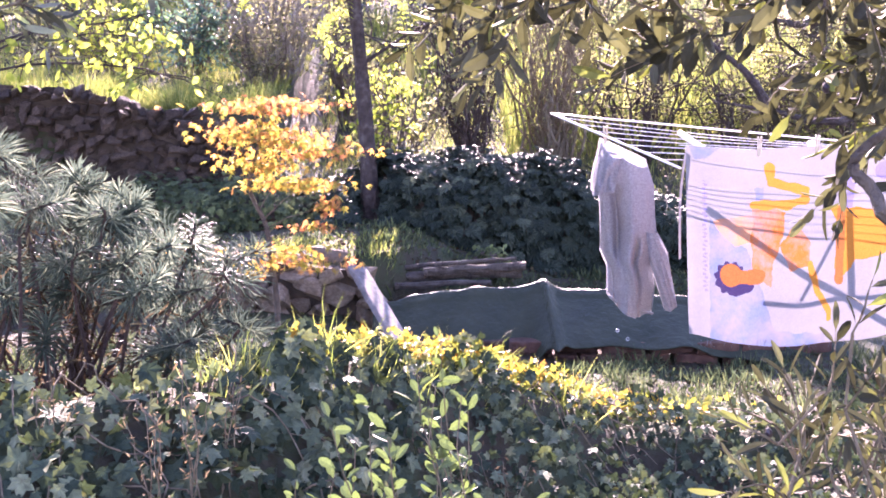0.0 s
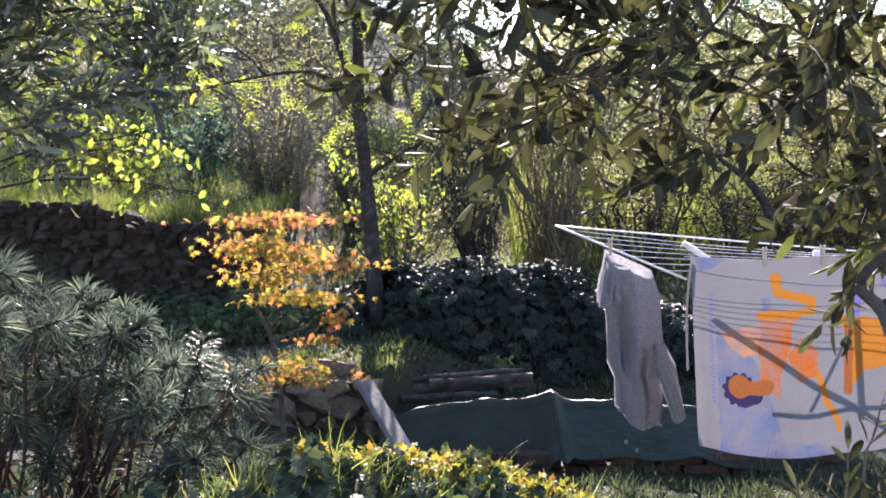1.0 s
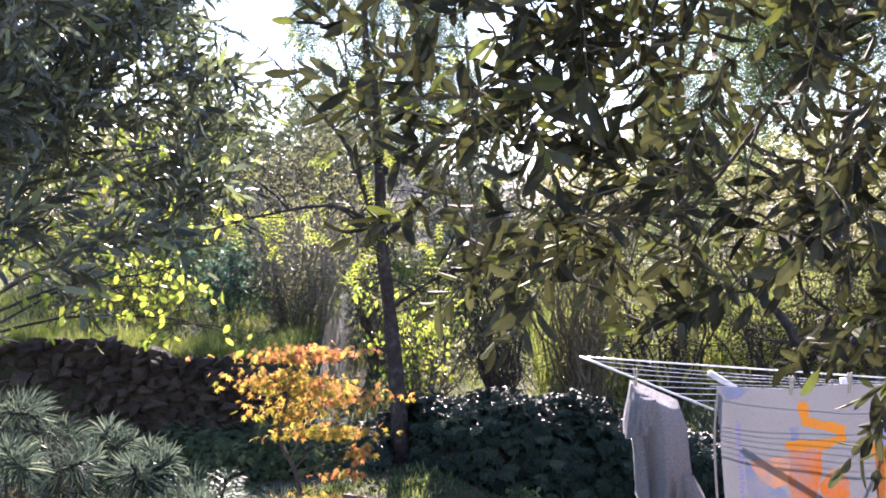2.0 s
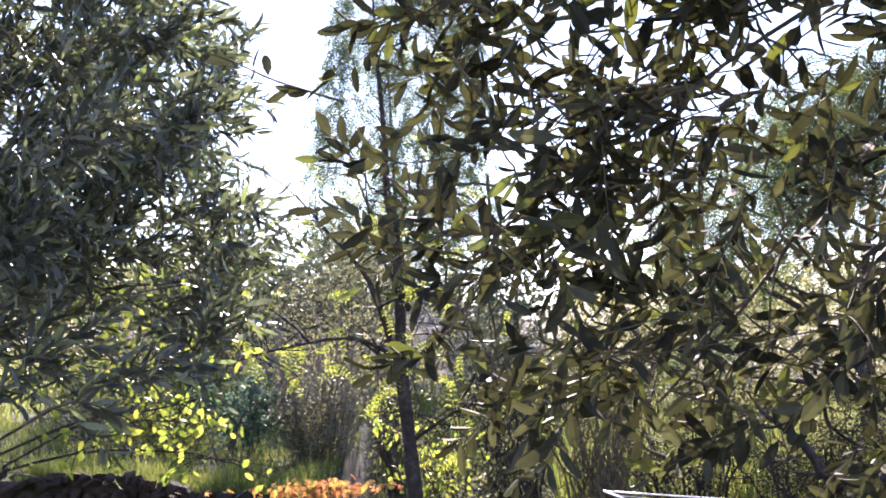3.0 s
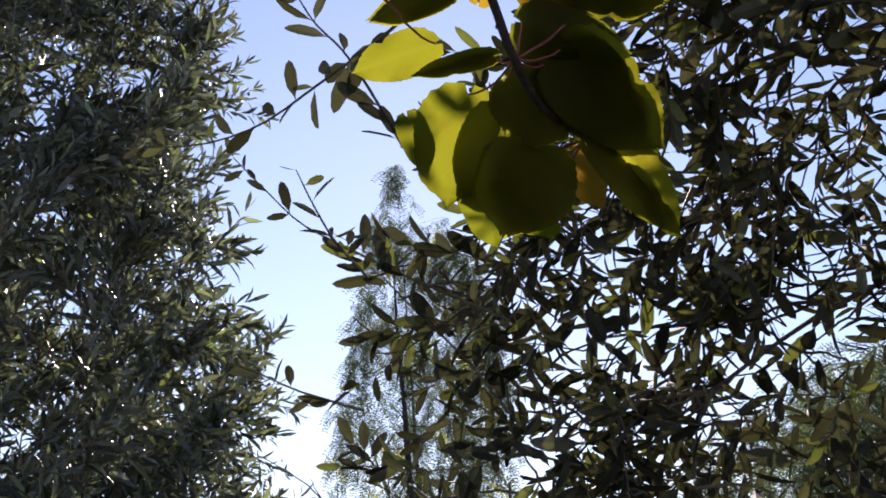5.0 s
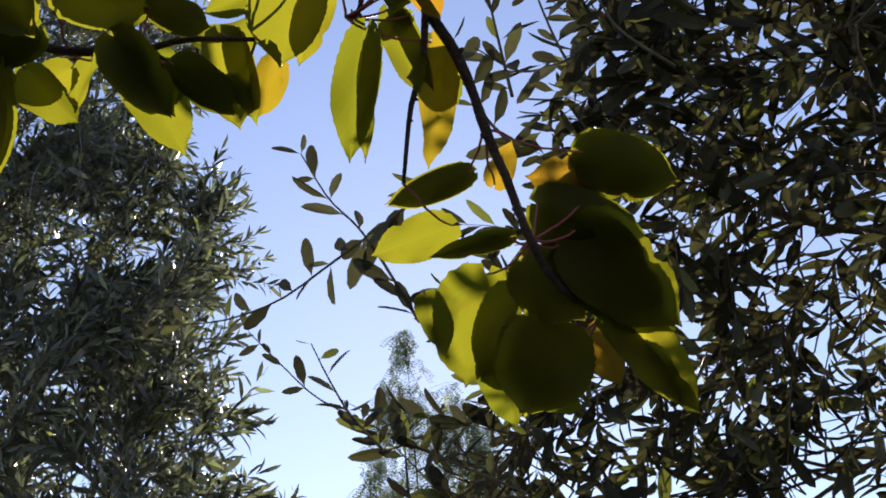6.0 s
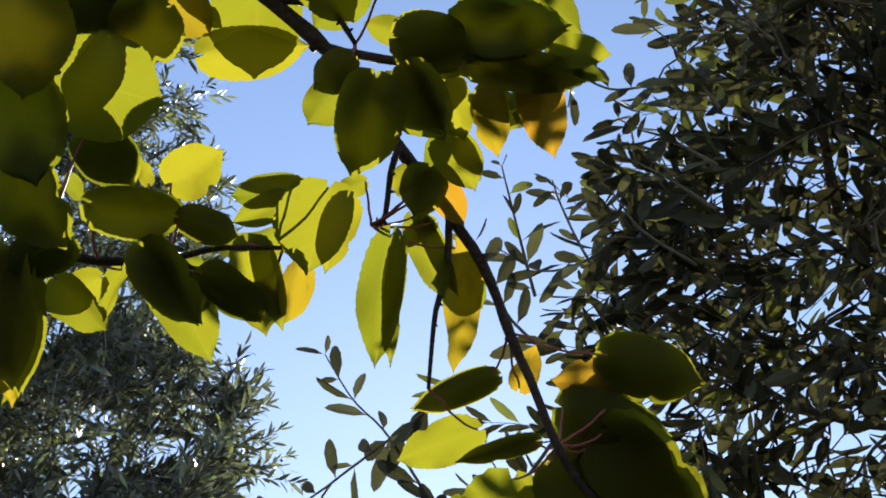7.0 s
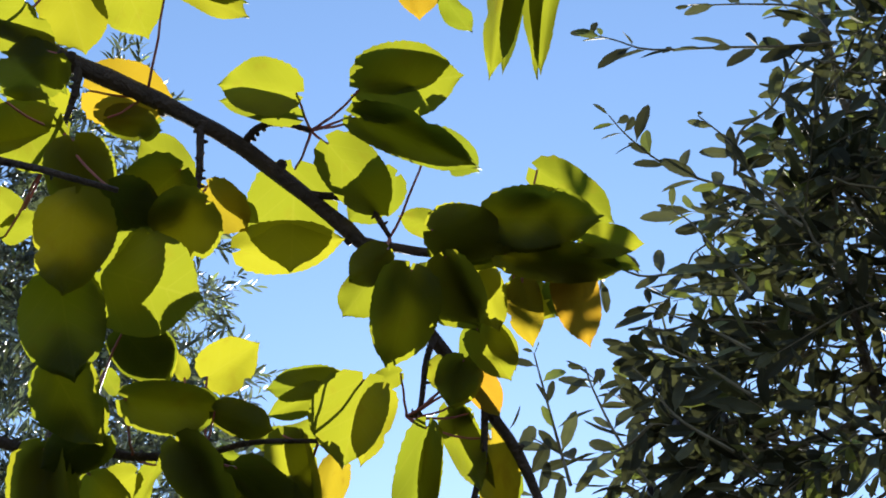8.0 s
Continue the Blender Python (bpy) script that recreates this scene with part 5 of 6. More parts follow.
        n = max(5, int(np.linalg.norm(np.diff(p, axis=0), axis=1).sum() / 0.026))
        f = np.linspace(0.05, 1.0, n)
        pos = np.stack([np.interp(f, np.linspace(0, 1, 18), p[:, j]) for j in range(3)], 1)
        tan = unit(np.stack([np.interp(f, np.linspace(0, 1, 18), np.gradient(p, axis=0)[:, j]) for j in range(3)], 1))
        for sg in (1, -1):
            lat = unit(np.cross(tan, [0.1, -0.9, 0.3])) * sg
            d = unit(tan * 0.7 + lat * r.uniform(0.3, 1.2, (n, 1)) + r.standard_normal((n, 3)) * 0.3)
            kp = r.random(n) > 0.35
            l = ll * r.uniform(0.7, 1.4, n) * np.interp(f, [0, 0.8, 1], [1, 1, 0.6])
            leaves.append((pos[kp], d[kp], unit(np.array([0, -1, -0.2]) + r.standard_normal((n, 3)) * 0.55)[kp], l[kp], (l * 0.31)[kp]))
    # low suckers beside the bank
    for k in range(15):
        x1, z1 = 0.475 + 0.013 * k + r.normal(0, 0.008), r.uniform(1.66, 1.9)
        y1 = r.uniform(1.66, 1.95)
        ln = branch_line((x1 + r.uniform(0, 0.15), y1 + r.uniform(-0.1, 0.1), 0.75), (x1 * y1 / 1.75, y1, z1), 0.0, 0.16, 14)
        twigs.tube(ln, 0.0055, 0.0022, 5)
        for j in range(9, 14):
            sprig(twigs, ln[j], unit(r.standard_normal(3) * [0.5, 0.5, 0.4] + [0.05, -0.2, 0.7]), r.uniform(0.06, 0.13), 0.3, 0.028, 0.055, 0.22, leaves, 0.7)
    part("twig", twigs, M_TWIG, t)
    pos, d, nr, ll, lw = gather(leaves)
    order = np.argsort(np.abs(pos[:, 0] + 0.05) + 0.5 * np.abs(pos[:, 2] - 2.9))
    for i in order[:300]:
        place("leaf", OLIVE_LEAF, t, pos[i], pos[i] + d[i] * ll[i], lw[i], nr[i])
    rest = order[300:]
    g = Geo()
    g.cloud(pos[rest], d[rest], nr[rest], ll[rest], lw[rest], LANCE)
    part("crown", g, M_OLIVE, t, kind="stuff")
    for i in r.choice(len(pos), 60, replace=False):
        c = pos[i] + np.array([0, 0, -0.016])
        place("olive", BERRY, t, c, c + np.array([0.002, 0, -0.014]), 0.011, (0, 1, 0))


near_olive()


def tall_olive():
    r = np.random.default_rng(61)
    t = thing("olive_tree", "tall dense olive tree with grey-green foliage and dark fruit", "olive tree", "olive trees")
    g = Geo()
    trunk = spline([(-2.75, 5.4, 0.9), (-2.7, 5.4, 1.5), (-2.6, 5.3, 2.2), (-2.5, 5.2, 3.0)], 12)
    g.tube(trunk, 0.2, 0.12, 12, 0.06)
    part("trunk", g, M_BARK, t)
    limbs = [spline(p, 20) for p in ([(-2.6, 5.3, 2.2), (-2.2, 5.6, 2.9), (-1.8, 5.7, 3.4), (-1.5, 5.7, 3.9)], [(-2.5, 5.2, 3.0), (-2.2, 5.5, 4.0), (-1.9, 5.5, 4.8), (-1.6, 5.5, 5.6)],
                                     [(-2.5, 5.2, 3.0), (-2.3, 4.9, 4.6), (-2.0, 4.6, 5.8), (-1.75, 4.4, 7.0)], [(-2.6, 5.3, 2.2), (-2.3, 5.0, 2.6), (-1.9, 4.9, 2.9), (-1.6, 4.9, 3.2)], [(-2.5, 5.2, 3.0), (-2.6, 5.6, 4.5), (-2.4, 5.6, 6.2)])]
    for ln in limbs:
        g = Geo()
        g.tube(ln, 0.05, 0.008, 8, 0.05)
        part("limb", g, M_BARK, t)
    twigs, leaves = Geo(), []
    made = 0
    while made < 4700:
        y, z = r.uniform(3.9, 6.3), 2.35 + 5.55 * r.random() ** 1.25
        edge = -np.interp((z - 2.33) / y, [0.0, 0.1, 0.2, 0.3, 0.5, 0.75, 0.95, 1.2], [0.18, 0.165, 0.182, 0.205, 0.228, 0.265, 0.325, 0.385]) * y
        x = edge - 0.02 - r.random() ** 0.9 * 1.3 + 0.05 * np.sin(4.1 * z)
        q = np.array([x, y, z])
        if z < max(2.4, 2.08 + 0.433 * (y - 4.1)):
            continue
        hole = np.sin(5 * x + 1) * np.sin(4 * y) * np.sin(4.5 * z + 2)
        if hole > 0.55:
            continue
        main = unit(np.array([0.5, -0.2, 0.4]) + r.standard_normal(3) * 0.42)
        span = r.uniform(0.25, 0.6)
        ln = branch_line(q - main * span, q, 0.08, 0.05, 8)
        if made % 36 == 0:
            twigs.tube(branch_line(nearest(limbs, ln[0]), ln[0], 0.05, 0.06, 7), 0.007, 0.004, 4)
        twigs.tube(ln, 0.005, 0.002, 4)
        for _ in range(13):
            way = main + r.standard_normal(3) * 0.42
            sprig(twigs if made % 3 == 0 else None, ln[r.integers(0, 8)], way, r.uniform(0.14, 0.32), r.uniform(0.0, 0.9), 0.03, 0.09, 0.2, leaves, 0.6, 0.003, 3)
            made += 1
    # bare hanging shoots
    bare = Geo()
    for _ in range(64):
        y, z = r.uniform(3.75, 4.3), r.uniform(3.1, 6.4)
        x = -np.interp((z - 2.33) / y, [0.1, 0.3, 0.75], [0.2, 0.25, 0.3]) * y - r.uniform(0.0, 0.5)
        bare.tube(branch_line((x, y, z), (x + r.normal(0, 0.12), y + r.normal(0, 0.05), z - r.uniform(0.15, 0.4)), -0.03, 0.05, 10), 0.0018, 0.0008, 4)
    part("bare_shoot", bare, M_SHOOT, t, "pale leafless hanging shoots", "stuff")
    part("twig", twigs, M_TWIG, t)
    pos, d, nr, ll, lw = gather(leaves)
    # leaves below the sun's slope are left out to let light reach the spurge
    kept = (pos[:, 2] > 2.02 + 0.433 * (pos[:, 1] - 4.1)) | (pos[:, 0] < -1.9)
    pos, d, nr, ll, lw = (q[kept] for q in (pos, d, nr, ll, lw))
    me = shape_mesh("olive_leaf", LEAFLET, M_SILVER_PIECE)
    order = np.argsort(pos[:, 1] + 0.6 * np.abs(pos[:, 2] - 4.2) - 0.5 * pos[:, 0])
    for i in order[:280]:
        place("leaf", me, t, pos[i], pos[i] + d[i] * ll[i], lw[i], nr[i])
    rest = order[280:]
    g = Geo()
    g.cloud(pos[rest], d[rest], nr[rest], ll[rest], lw[rest], LEAFLET)
    part("crown", g, M_SILVER, t, kind="stuff")
    for i in r.choice(len(pos), 160, replace=False):
        c = pos[i] + np.array([0, 0, -0.02])
        place("olive", BERRY, t, c, c + np.array([0.002, 0, -0.016]), 0.014, (0, 1, 0))


tall_olive()


# ---- slender tree on the middle terrace ----
def pinnate(g, start, way, length, pairs, leaf, droop, r):
    """A feather of small leaflets along a hanging stalk."""
    f = np.linspace(0.1, 1, pairs)[:, None]
    d = unit(way)
    pos = np.asarray(start) + d * length * f + np.array([0, 0, -1]) * droop * length * f ** 2
    tan = unit(d + np.array([0, 0, -2]) * droop * f)
    lat = unit(np.cross(tan, r.standard_normal(3)))
    nr = unit(np.cross(tan, lat) + r.standard_normal((pairs, 3)) * 0.2)
    for s in (1, -1):
        g.cloud(pos, unit(tan * 0.5 + s * lat), nr, leaf, leaf * 0.28, DIAMOND)


def slender_tree():
    r = np.random.default_rng(71)
    t = thing("tree", "slender tree with a dark bare trunk and sparse yellow-green leaves", "tree")
    trunk = spline([(-0.505, 9.70, 0.5), (-0.525, 9.76, 0.95), (-0.553, 9.88, 1.35), (-0.60, 10.07, 1.85), (-0.655, 10.16, 2.43), (-0.655, 10.13, 2.9), (-0.667, 10.11, 3.4), (-0.72, 10.06, 3.74), (-0.74, 10.05, 4.3), (-0.78, 10.1, 4.9), (-0.8, 10.1, 5.5)], 30)
    g = Geo()
    g.tube(trunk, 0.075, 0.006, 10, 0.06)
    part("trunk", g, M_BARK_TREE, t)
    limbs = [trunk[16:]]
    for pts, r0 in (([(-0.655, 10.16, 2.38), (-0.76, 10.14, 2.75), (-0.907, 10.11, 3.155), (-1.15, 10.05, 3.45), (-1.39, 9.99, 3.755)], 0.032), ([(-0.65, 10.16, 2.42), (-0.45, 10.1, 2.6), (-0.2, 10.0, 2.85), (0.1, 9.9, 3.1)], 0.028),
                    ([(-0.64, 10.15, 2.5), (-1.0, 10.0, 2.68), (-1.5, 9.9, 2.62), (-1.8, 9.9, 2.55)], 0.018), ([(-0.66, 10.15, 2.3), (-0.8, 10.1, 2.5), (-0.85, 10.1, 2.6)], 0.015), ([(-0.65, 10.13, 2.9), (-0.4, 10.1, 3.2), (-0.3, 10.1, 3.7)], 0.02), ([(-0.65, 10.13, 3.0), (-0.85, 10.1, 3.5), (-0.9, 10.1, 4.1)], 0.018), ([(-0.605, 10.09, 1.9), (-0.3, 10.05, 2.1), (-0.1, 10.0, 2.2)], 0.016)):
        ln = spline(pts, 14)
        limbs.append(ln)
        g = Geo()
        g.tube(ln, r0, 0.003, 7, 0.06)
        part("limb", g, M_BARK_TREE, t)
    tw, fol = Geo(), Geo()
    for _ in range(150):
        ln = limbs[r.integers(len(limbs))]
        s = ln[r.integers(4, 14)]
        q = s + r.standard_normal(3) * [0.28, 0.2, 0.22]
        tw.tube(branch_line(s, q, 0.05, 0.08, 6), 0.006, 0.002, 4)
        if r.random() < 0.4:
            for _ in range(4):
                pinnate(fol, q, r.standard_normal(3) + [0, -0.3, -0.2], r.uniform(0.08, 0.15), 6, 0.034, 0.5, r)
    part("twig", tw, M_BARK_TREE, t, kind="stuff")
    part("crown", fol, M_HAZEL, t, kind="stuff")


slender_tree()


def weeping_tree(label, trunk_pts, limb_pts, crown, n, seed, leaf=0.045, hang=(0.3, 0.8), girth=0.16, frond=0.17):
    r = np.random.default_rng(seed)
    t = thing("pepper_tree", label, "pepper tree", "weeping trees")
    g = Geo()
    g.tube(spline(trunk_pts, 16), girth, girth * 0.6, 10, 0.06)
    part("trunk", g, M_BARK_TREE, t)
    limbs = []
    for p in limb_pts:
        ln = spline(p, 16)
        limbs.append(ln)
        g = Geo()
        g.tube(ln, girth * 0.47, 0.006, 7, 0.06)
        part("limb", g, M_BARK_TREE, t)
    tw, fol = Geo(), Geo()
    for k in range(n):
        q = crown(r)
        if k % 5 == 0:
            tw.tube(branch_line(nearest(limbs, q), q, 0.08, 0.06, 7), 0.012, 0.004, 4)
        h = r.uniform(*hang)
        m = max(3, int(h / (0.77 * frond)))
        sway = r.normal(0, 0.12, 2)
        for j in range(m):
            s = q + np.array([sway[0] * j / m, sway[1] * j / m, -h * j / m])
            for _ in range(2):
                pinnate(fol, s, r.standard_normal(3) * [1, 1, 0.3] + [0, 0, -0.5], frond, 7, leaf, 0.6, r)
    part("twig", tw, M_BARK_TREE, t, kind="stuff")
    part("crown", fol, M_PEPPER, t, kind="stuff")


def far_off(p):
    """The tall tree stands well up the hillside."""
    return np.array([0, 0, 2.3]) + 4.6 * (np.array(p, float) - [0, 0, 2.3])


def crown_tall(r):
    while True:
        z = r.uniform(3.4, 8.25)
        zs = [3.4, 4.8, 5.6, 6.5, 7.2, 7.8, 8.25]
        w = np.interp(z, zs, [1.0, 1.1, 1.0, 0.85, 0.6, 0.32, 0.1])
        mid = np.interp(z, zs, [-0.85, -0.9, -0.88, -0.82, -0.9, -1.05, -1.15])
        x, y = r.uniform(-1, 1) * w, r.normal(0, 0.45) * w
        if z > 6.9 and r.random() < 0.4:
            continue
        if np.sin(3.3 * x + 2.2 * z) * np.sin(2.9 * z + 2 * y + 1) < 0.35:
            return far_off([mid + x, 15.0 + y, z])


def crown_wide(r):
    while True:
        x = r.uniform(1.7, 6.0)
        z = np.interp(x, [1.7, 2.3, 3.2, 4.5, 6], [4.4, 4.95, 5.4, 5.7, 5.4]) - abs(r.normal(0, 0.75))
        y = r.normal(13.6, 0.7)
        if np.sin(3.1 * x) * np.sin(2.7 * z + y) < 0.45:
            return np.array([x, y, z])


weeping_tree("tall feathery pepper tree standing against the sky", [far_off(p) for p in ((-0.85, 15, 0.8), (-0.95, 15, 2.5), (-0.97, 15, 4.0))], [[far_off(p) for p in ln] for ln in (((-0.97, 15, 3.5), (-1.0, 15, 5), (-1.05, 15, 6.5), (-1.1, 14.9, 7.9)), ((-0.97, 15, 3.6), (-0.5, 15, 5.0), (-0.3, 15, 6.3)), ((-0.97, 15, 3.5), (-1.4, 15, 4.6), (-1.6, 15, 5.4)))], crown_tall, 820, 81, 0.22, (1.1, 2.8), 0.26, 0.66)
weeping_tree("weeping pepper tree with a forked dark trunk and hanging foliage", [(3.75, 13.5, 1.1), (3.7, 13.5, 2.0), (3.68, 13.5, 3.0)], [[(3.68, 13.5, 2.9), (3.4, 13.5, 3.4), (3.15, 13.55, 3.9), (2.6, 13.5, 4.6)], [(3.68, 13.5, 2.95), (3.75, 13.4, 3.5), (3.9, 13.4, 4.4), (4.0, 13.4, 5.2)], [(3.68, 13.5, 2.9), (4.2, 13.5, 3.6), (4.9, 13.5, 4.6)], [(3.68, 13.5, 2.3), (3.3, 13.4, 2.75), (2.8, 13.3, 3.1), (2.1, 13.2, 3.3), (1.6, 13.2, 3.6)], [(3.72, 13.5, 1.6), (3.5, 12.0, 1.55), (3.21, 10.7, 1.46), (2.94, 10.77, 1.43), (2.71, 10.84, 1.49), (2.47, 10.9, 1.53), (2.17, 10.97, 1.58)], [(2.6, 10.87, 1.5), (2.53, 10.89, 1.66), (2.39, 10.93, 1.84), (2.19, 10.98, 2.0), (2.05, 11.0, 2.2)], [(3.69, 13.5, 2.4), (3.374, 12.866, 2.169), (2.845, 12.892, 2.253), (2.311, 12.897, 2.310)]], crown_wide, 620, 82, 0.05, (0.4, 1.3), 0.11)


# ---- shrubs on the hillside ----
def shrub(name, label, cx, cy, rad, hi, n, leaf, mat, seed, stems=14, shape=DIAMOND, wide=0.5, stem_mat=None, open_=0.35):
    r = np.random.default_rng(seed)
    t = thing(name, label, "shrub", "hillside shrubs")
    z0 = float(ground_z(cx, cy))
    st, fol = Geo(), Geo()
    per = max(6, n // (stems * 6))
    for _ in range(stems):
        a = r.uniform(0, 6.28)
        q = np.array([cx + rad * np.cos(a) * r.random() ** 0.5, cy + 0.6 * rad * np.sin(a), z0 + hi * r.uniform(0.55, 1.0)])
        ln = branch_line((cx + 0.15 * rad * np.cos(a), cy + 0.1 * np.sin(a), z0 - 0.05), q, 0.02, 0.1, 10)
        st.tube(ln, 0.018 * hi / 1.5, 0.004, 5)
        for k in range(6):
            s = ln[r.integers(3, 10)]
            e = s + r.standard_normal(3) * [0.3 * rad, 0.25 * rad, 0.2 * hi * 0.6]
            st.tube(branch_line(s, e, 0.0, 0.08, 6), 0.006, 0.002, 4)
            c = s + (e - s) * r.uniform(0.3, 1.1, (per, 1)) + r.standard_normal((per, 3)) * open_ * 0.22 * rad
            fol.cloud(c, unit(r.standard_normal((per, 3)) + [0, 0, -0.2]), unit(r.standard_normal((per, 3)) + [0, -0.5, 0.5]), leaf * r.uniform(0.6, 1.3, per), leaf * wide * r.uniform(0.7, 1.2, per), shape)
    part("stem", st, stem_mat or M_BARK, t)
    part("foliage", fol, mat, t, kind="stuff")


shrub("shrub", "blue-green shrub above the stone wall", -2.25, 12.4, 0.5, 0.75, 1500, 0.06, M_BLUEBUSH, 101)
shrub("shrub", "low grey-green shrub above the stone wall", -3.5, 12.5, 0.7, 0.6, 1100, 0.05, M_SHRUB, 120)
shrub("shrub", "low sunlit yellow-green shrub above the stone wall", -2.9, 12.4, 0.5, 0.6, 700, 0.06, M_HAZEL, 121)
shrub("shrub", "low grey-green shrub above the stone wall", -1.6, 12.1, 0.45, 0.6, 2200, 0.03, M_SHRUB, 122)
shrub("shrub", "grey-green thicket shrub with small leaves", -1.5, 12.4, 0.85, 1.5, 4200, 0.028, M_SHRUB, 102, 34, stem_mat=M_SHOOT)
shrub("shrub", "grey-green thicket shrub with small leaves", -2.0, 13.9, 1.0, 0.9, 2600, 0.032, M_SHRUB, 103, 24, stem_mat=M_SHOOT)


def hazel():
    r = np.random.default_rng(104)
    t = thing("hazel_tree", "hazel with spreading boughs and broad sunlit yellow-green leaves", "hazel tree")
    foot = np.array([-4.7, 9.5, 0.78])
    fol = Geo()
    for end in ((-2.69, 8.65, 3.15), (-2.35, 9.04, 3.37), (-1.89, 8.97, 3.16), (-1.59, 9.31, 3.30), (-2.48, 8.64, 2.68), (-2.09, 9.15, 2.73), (-1.59, 9.15, 2.87), (-2.29, 8.81, 2.21), (-1.82, 9.01, 1.97), (-1.98, 9.29, 2.38)):
        end = np.array(end)
        rise = r.uniform(0.2, 0.7)
        mid = foot * 0.4 + end * 0.6 + [0, r.uniform(-0.2, 0.2), rise]
        ln = spline([foot + r.standard_normal(3) * [0.08, 0.08, 0.0], foot * 0.75 + mid * 0.25 + [-0.1, 0, rise], mid, mid * 0.4 + end * 0.6 + r.standard_normal(3) * 0.1, end - [0, 0, 0.1]], 18)
        g = Geo()
        g.tube(ln, 0.016, 0.003, 7, 0.06)
        bough = part("bough", g, M_BARK_TREE, t)
        tw = Geo()
        for _ in range(15):
            s = ln[r.integers(9, 18)]
            e = s + r.standard_normal(3) * [0.2, 0.2, 0.15] + [0.05, 0, -0.06]
            tw.tube(branch_line(s, e, 0.05, 0.08, 7), 0.005, 0.0018, 4)
            n = int(r.integers(2, 6))
            c = s + (e - s) * r.uniform(0.3, 1.1, (n, 1)) + r.standard_normal((n, 3)) * 0.035
            fol.cloud(c, unit(r.standard_normal((n, 3)) * [0.7, 0.7, 0.4] + [0.1, 0, -0.7]), unit(r.standard_normal((n, 3)) + [0, 0.0, 0.5]), 0.085 * r.uniform(0.55, 1.25, n), 0.05 * r.uniform(0.55, 1.2, n), LEAFLET)
        part("twig", tw, M_BARK_TREE, bough, kind="stuff")
    part("foliage", fol, M_HAZEL, t, kind="stuff")


hazel()
shrub("shrub", "lime-green shrub behind the slender trunk", -0.35, 11.3, 0.45, 0.9, 800, 0.05, M_SHRUB, 106, 12)
shrub("hazel_shrub", "yellow-green leafy shrub round the foot of the slender tree", -0.5, 10.75, 0.5, 1.1, 100, 0.06, M_HAZEL, 119, 12, LEAFLET, 0.6)
shrub("shrub", "lime-green shrub with thin upright stems", 0.25, 11.6, 0.5, 1.5, 1900, 0.034, M_LIME, 107, 30, wide=0.35, stem_mat=M_BARK_TREE)
shrub("shrub", "thin upright stems with few leaves", 0.95, 11.7, 0.5, 1.5, 900, 0.03, M_LIME, 108, 40, wide=0.3, stem_mat=M_TWIG)
shrub("shrub", "grey-green shrub with small leaves", 1.7, 12.0, 0.7, 1.3, 2600, 0.03, M_SHRUB, 109, 26, stem_mat=M_BARK_TREE)
shrub("shrub", "grey-green shrub with small leaves", 2.6, 11.6, 0.8, 1.25, 3200, 0.036, M_OLIVE, 110, 22, stem_mat=M_BARK_TREE)
shrub("shrub", "dense dark-stemmed shrub with small leaves", 3.6, 11.9, 0.9, 1.4, 3000, 0.045, M_OLIVE, 111, 20)
shrub("shrub", "sunlit lime shrub farther up the slope", 1.3, 14.5, 1.0, 1.4, 3200, 0.036, M_LIME, 112, 30)
shrub("shrub", "sunlit lime shrub farther up the slope", 3.0, 15.5, 1.2, 1.4, 3000, 0.04, M_LIME, 113, 28)
shrub("shrub", "sunlit yellow shrub farther up the slope", -0.9, 13.2, 0.5, 1.5, 900, 0.06, M_LIME, 114, 14)
shrub("shrub", "olive-green shrub farther up the slope", -1.6, 16.5, 1.4, 1.7, 3600, 0.05, M_SHRUB, 115, 24)
shrub("shrub", "olive-green shrub farther up the slope", -4.2, 15, 1.5, 1.3, 2500, 0.05, M_SHRUB, 116, 24)
for k, (x, y, hi) in enumerate(((0.3, 18.5, 1.8), (1.9, 17.6, 1.8), (3.5, 18.6, 1.7), (5.2, 18.0, 1.8), (-3.0, 19.0, 1.8))):
    shrub("shrub", "grey-green wild shrub high on the slope", x, y, 1.25, hi, 4200, 0.055, M_SHRUB, 160 + k, 24)
shrub("shrub", "tall grey-green shrub in front of the weeping tree", 3.1, 12.7, 0.9, 1.2, 1700, 0.04, M_SHRUB, 118, 20)
shrub("shrub", "low leafy plant below the ivy hedge", 0.35, 8.85, 0.16, 0.16, 420, 0.035, M_SPROUT, 117, 10, ROUND, 0.9)


def far_woods():
    r = np.random.default_rng(121)
    g, st = Geo(), Geo()
    for k in range(46):
        x, y = r.uniform(-16, 18), r.uniform(20, 44)
        z = float(ground_z(x, y))
        hi = r.uniform(1.2, 2.3) * (0.6 + y / 50)
        w = hi * r.uniform(0.4, 0.7)
        n = 900
        p = unit(r.standard_normal((n, 3))) * r.random((n, 1)) ** 0.4
        lump = 1 + 0.3 * np.sin(5 * p[:, :1] + k) * np.sin(6 * p[:, 2:] + 2 * k)
        c = np.array([x, y, z + hi * 0.55]) + p * lump * [w, w, hi * 0.5]
        s = r.uniform(0.1, 0.24, n)
        g.cloud(c, unit(r.standard_normal((n, 3))), unit(r.standard_normal((n, 3))), s, s * 0.5, DIAMOND)
        st.tube(branch_line((x, y, z - 0.1), (x, y, z + hi * 0.7), 0, 0.05, 6), 0.1, 0.04, 5)
    w = thing("woods", "pale green scrub and trees on the far hillside", "woods", kind="stuff")
    part("foliage", g, M_SHRUB, w, kind="stuff")
    part("stem", st, M_BARK, w, kind="stuff")


far_woods()


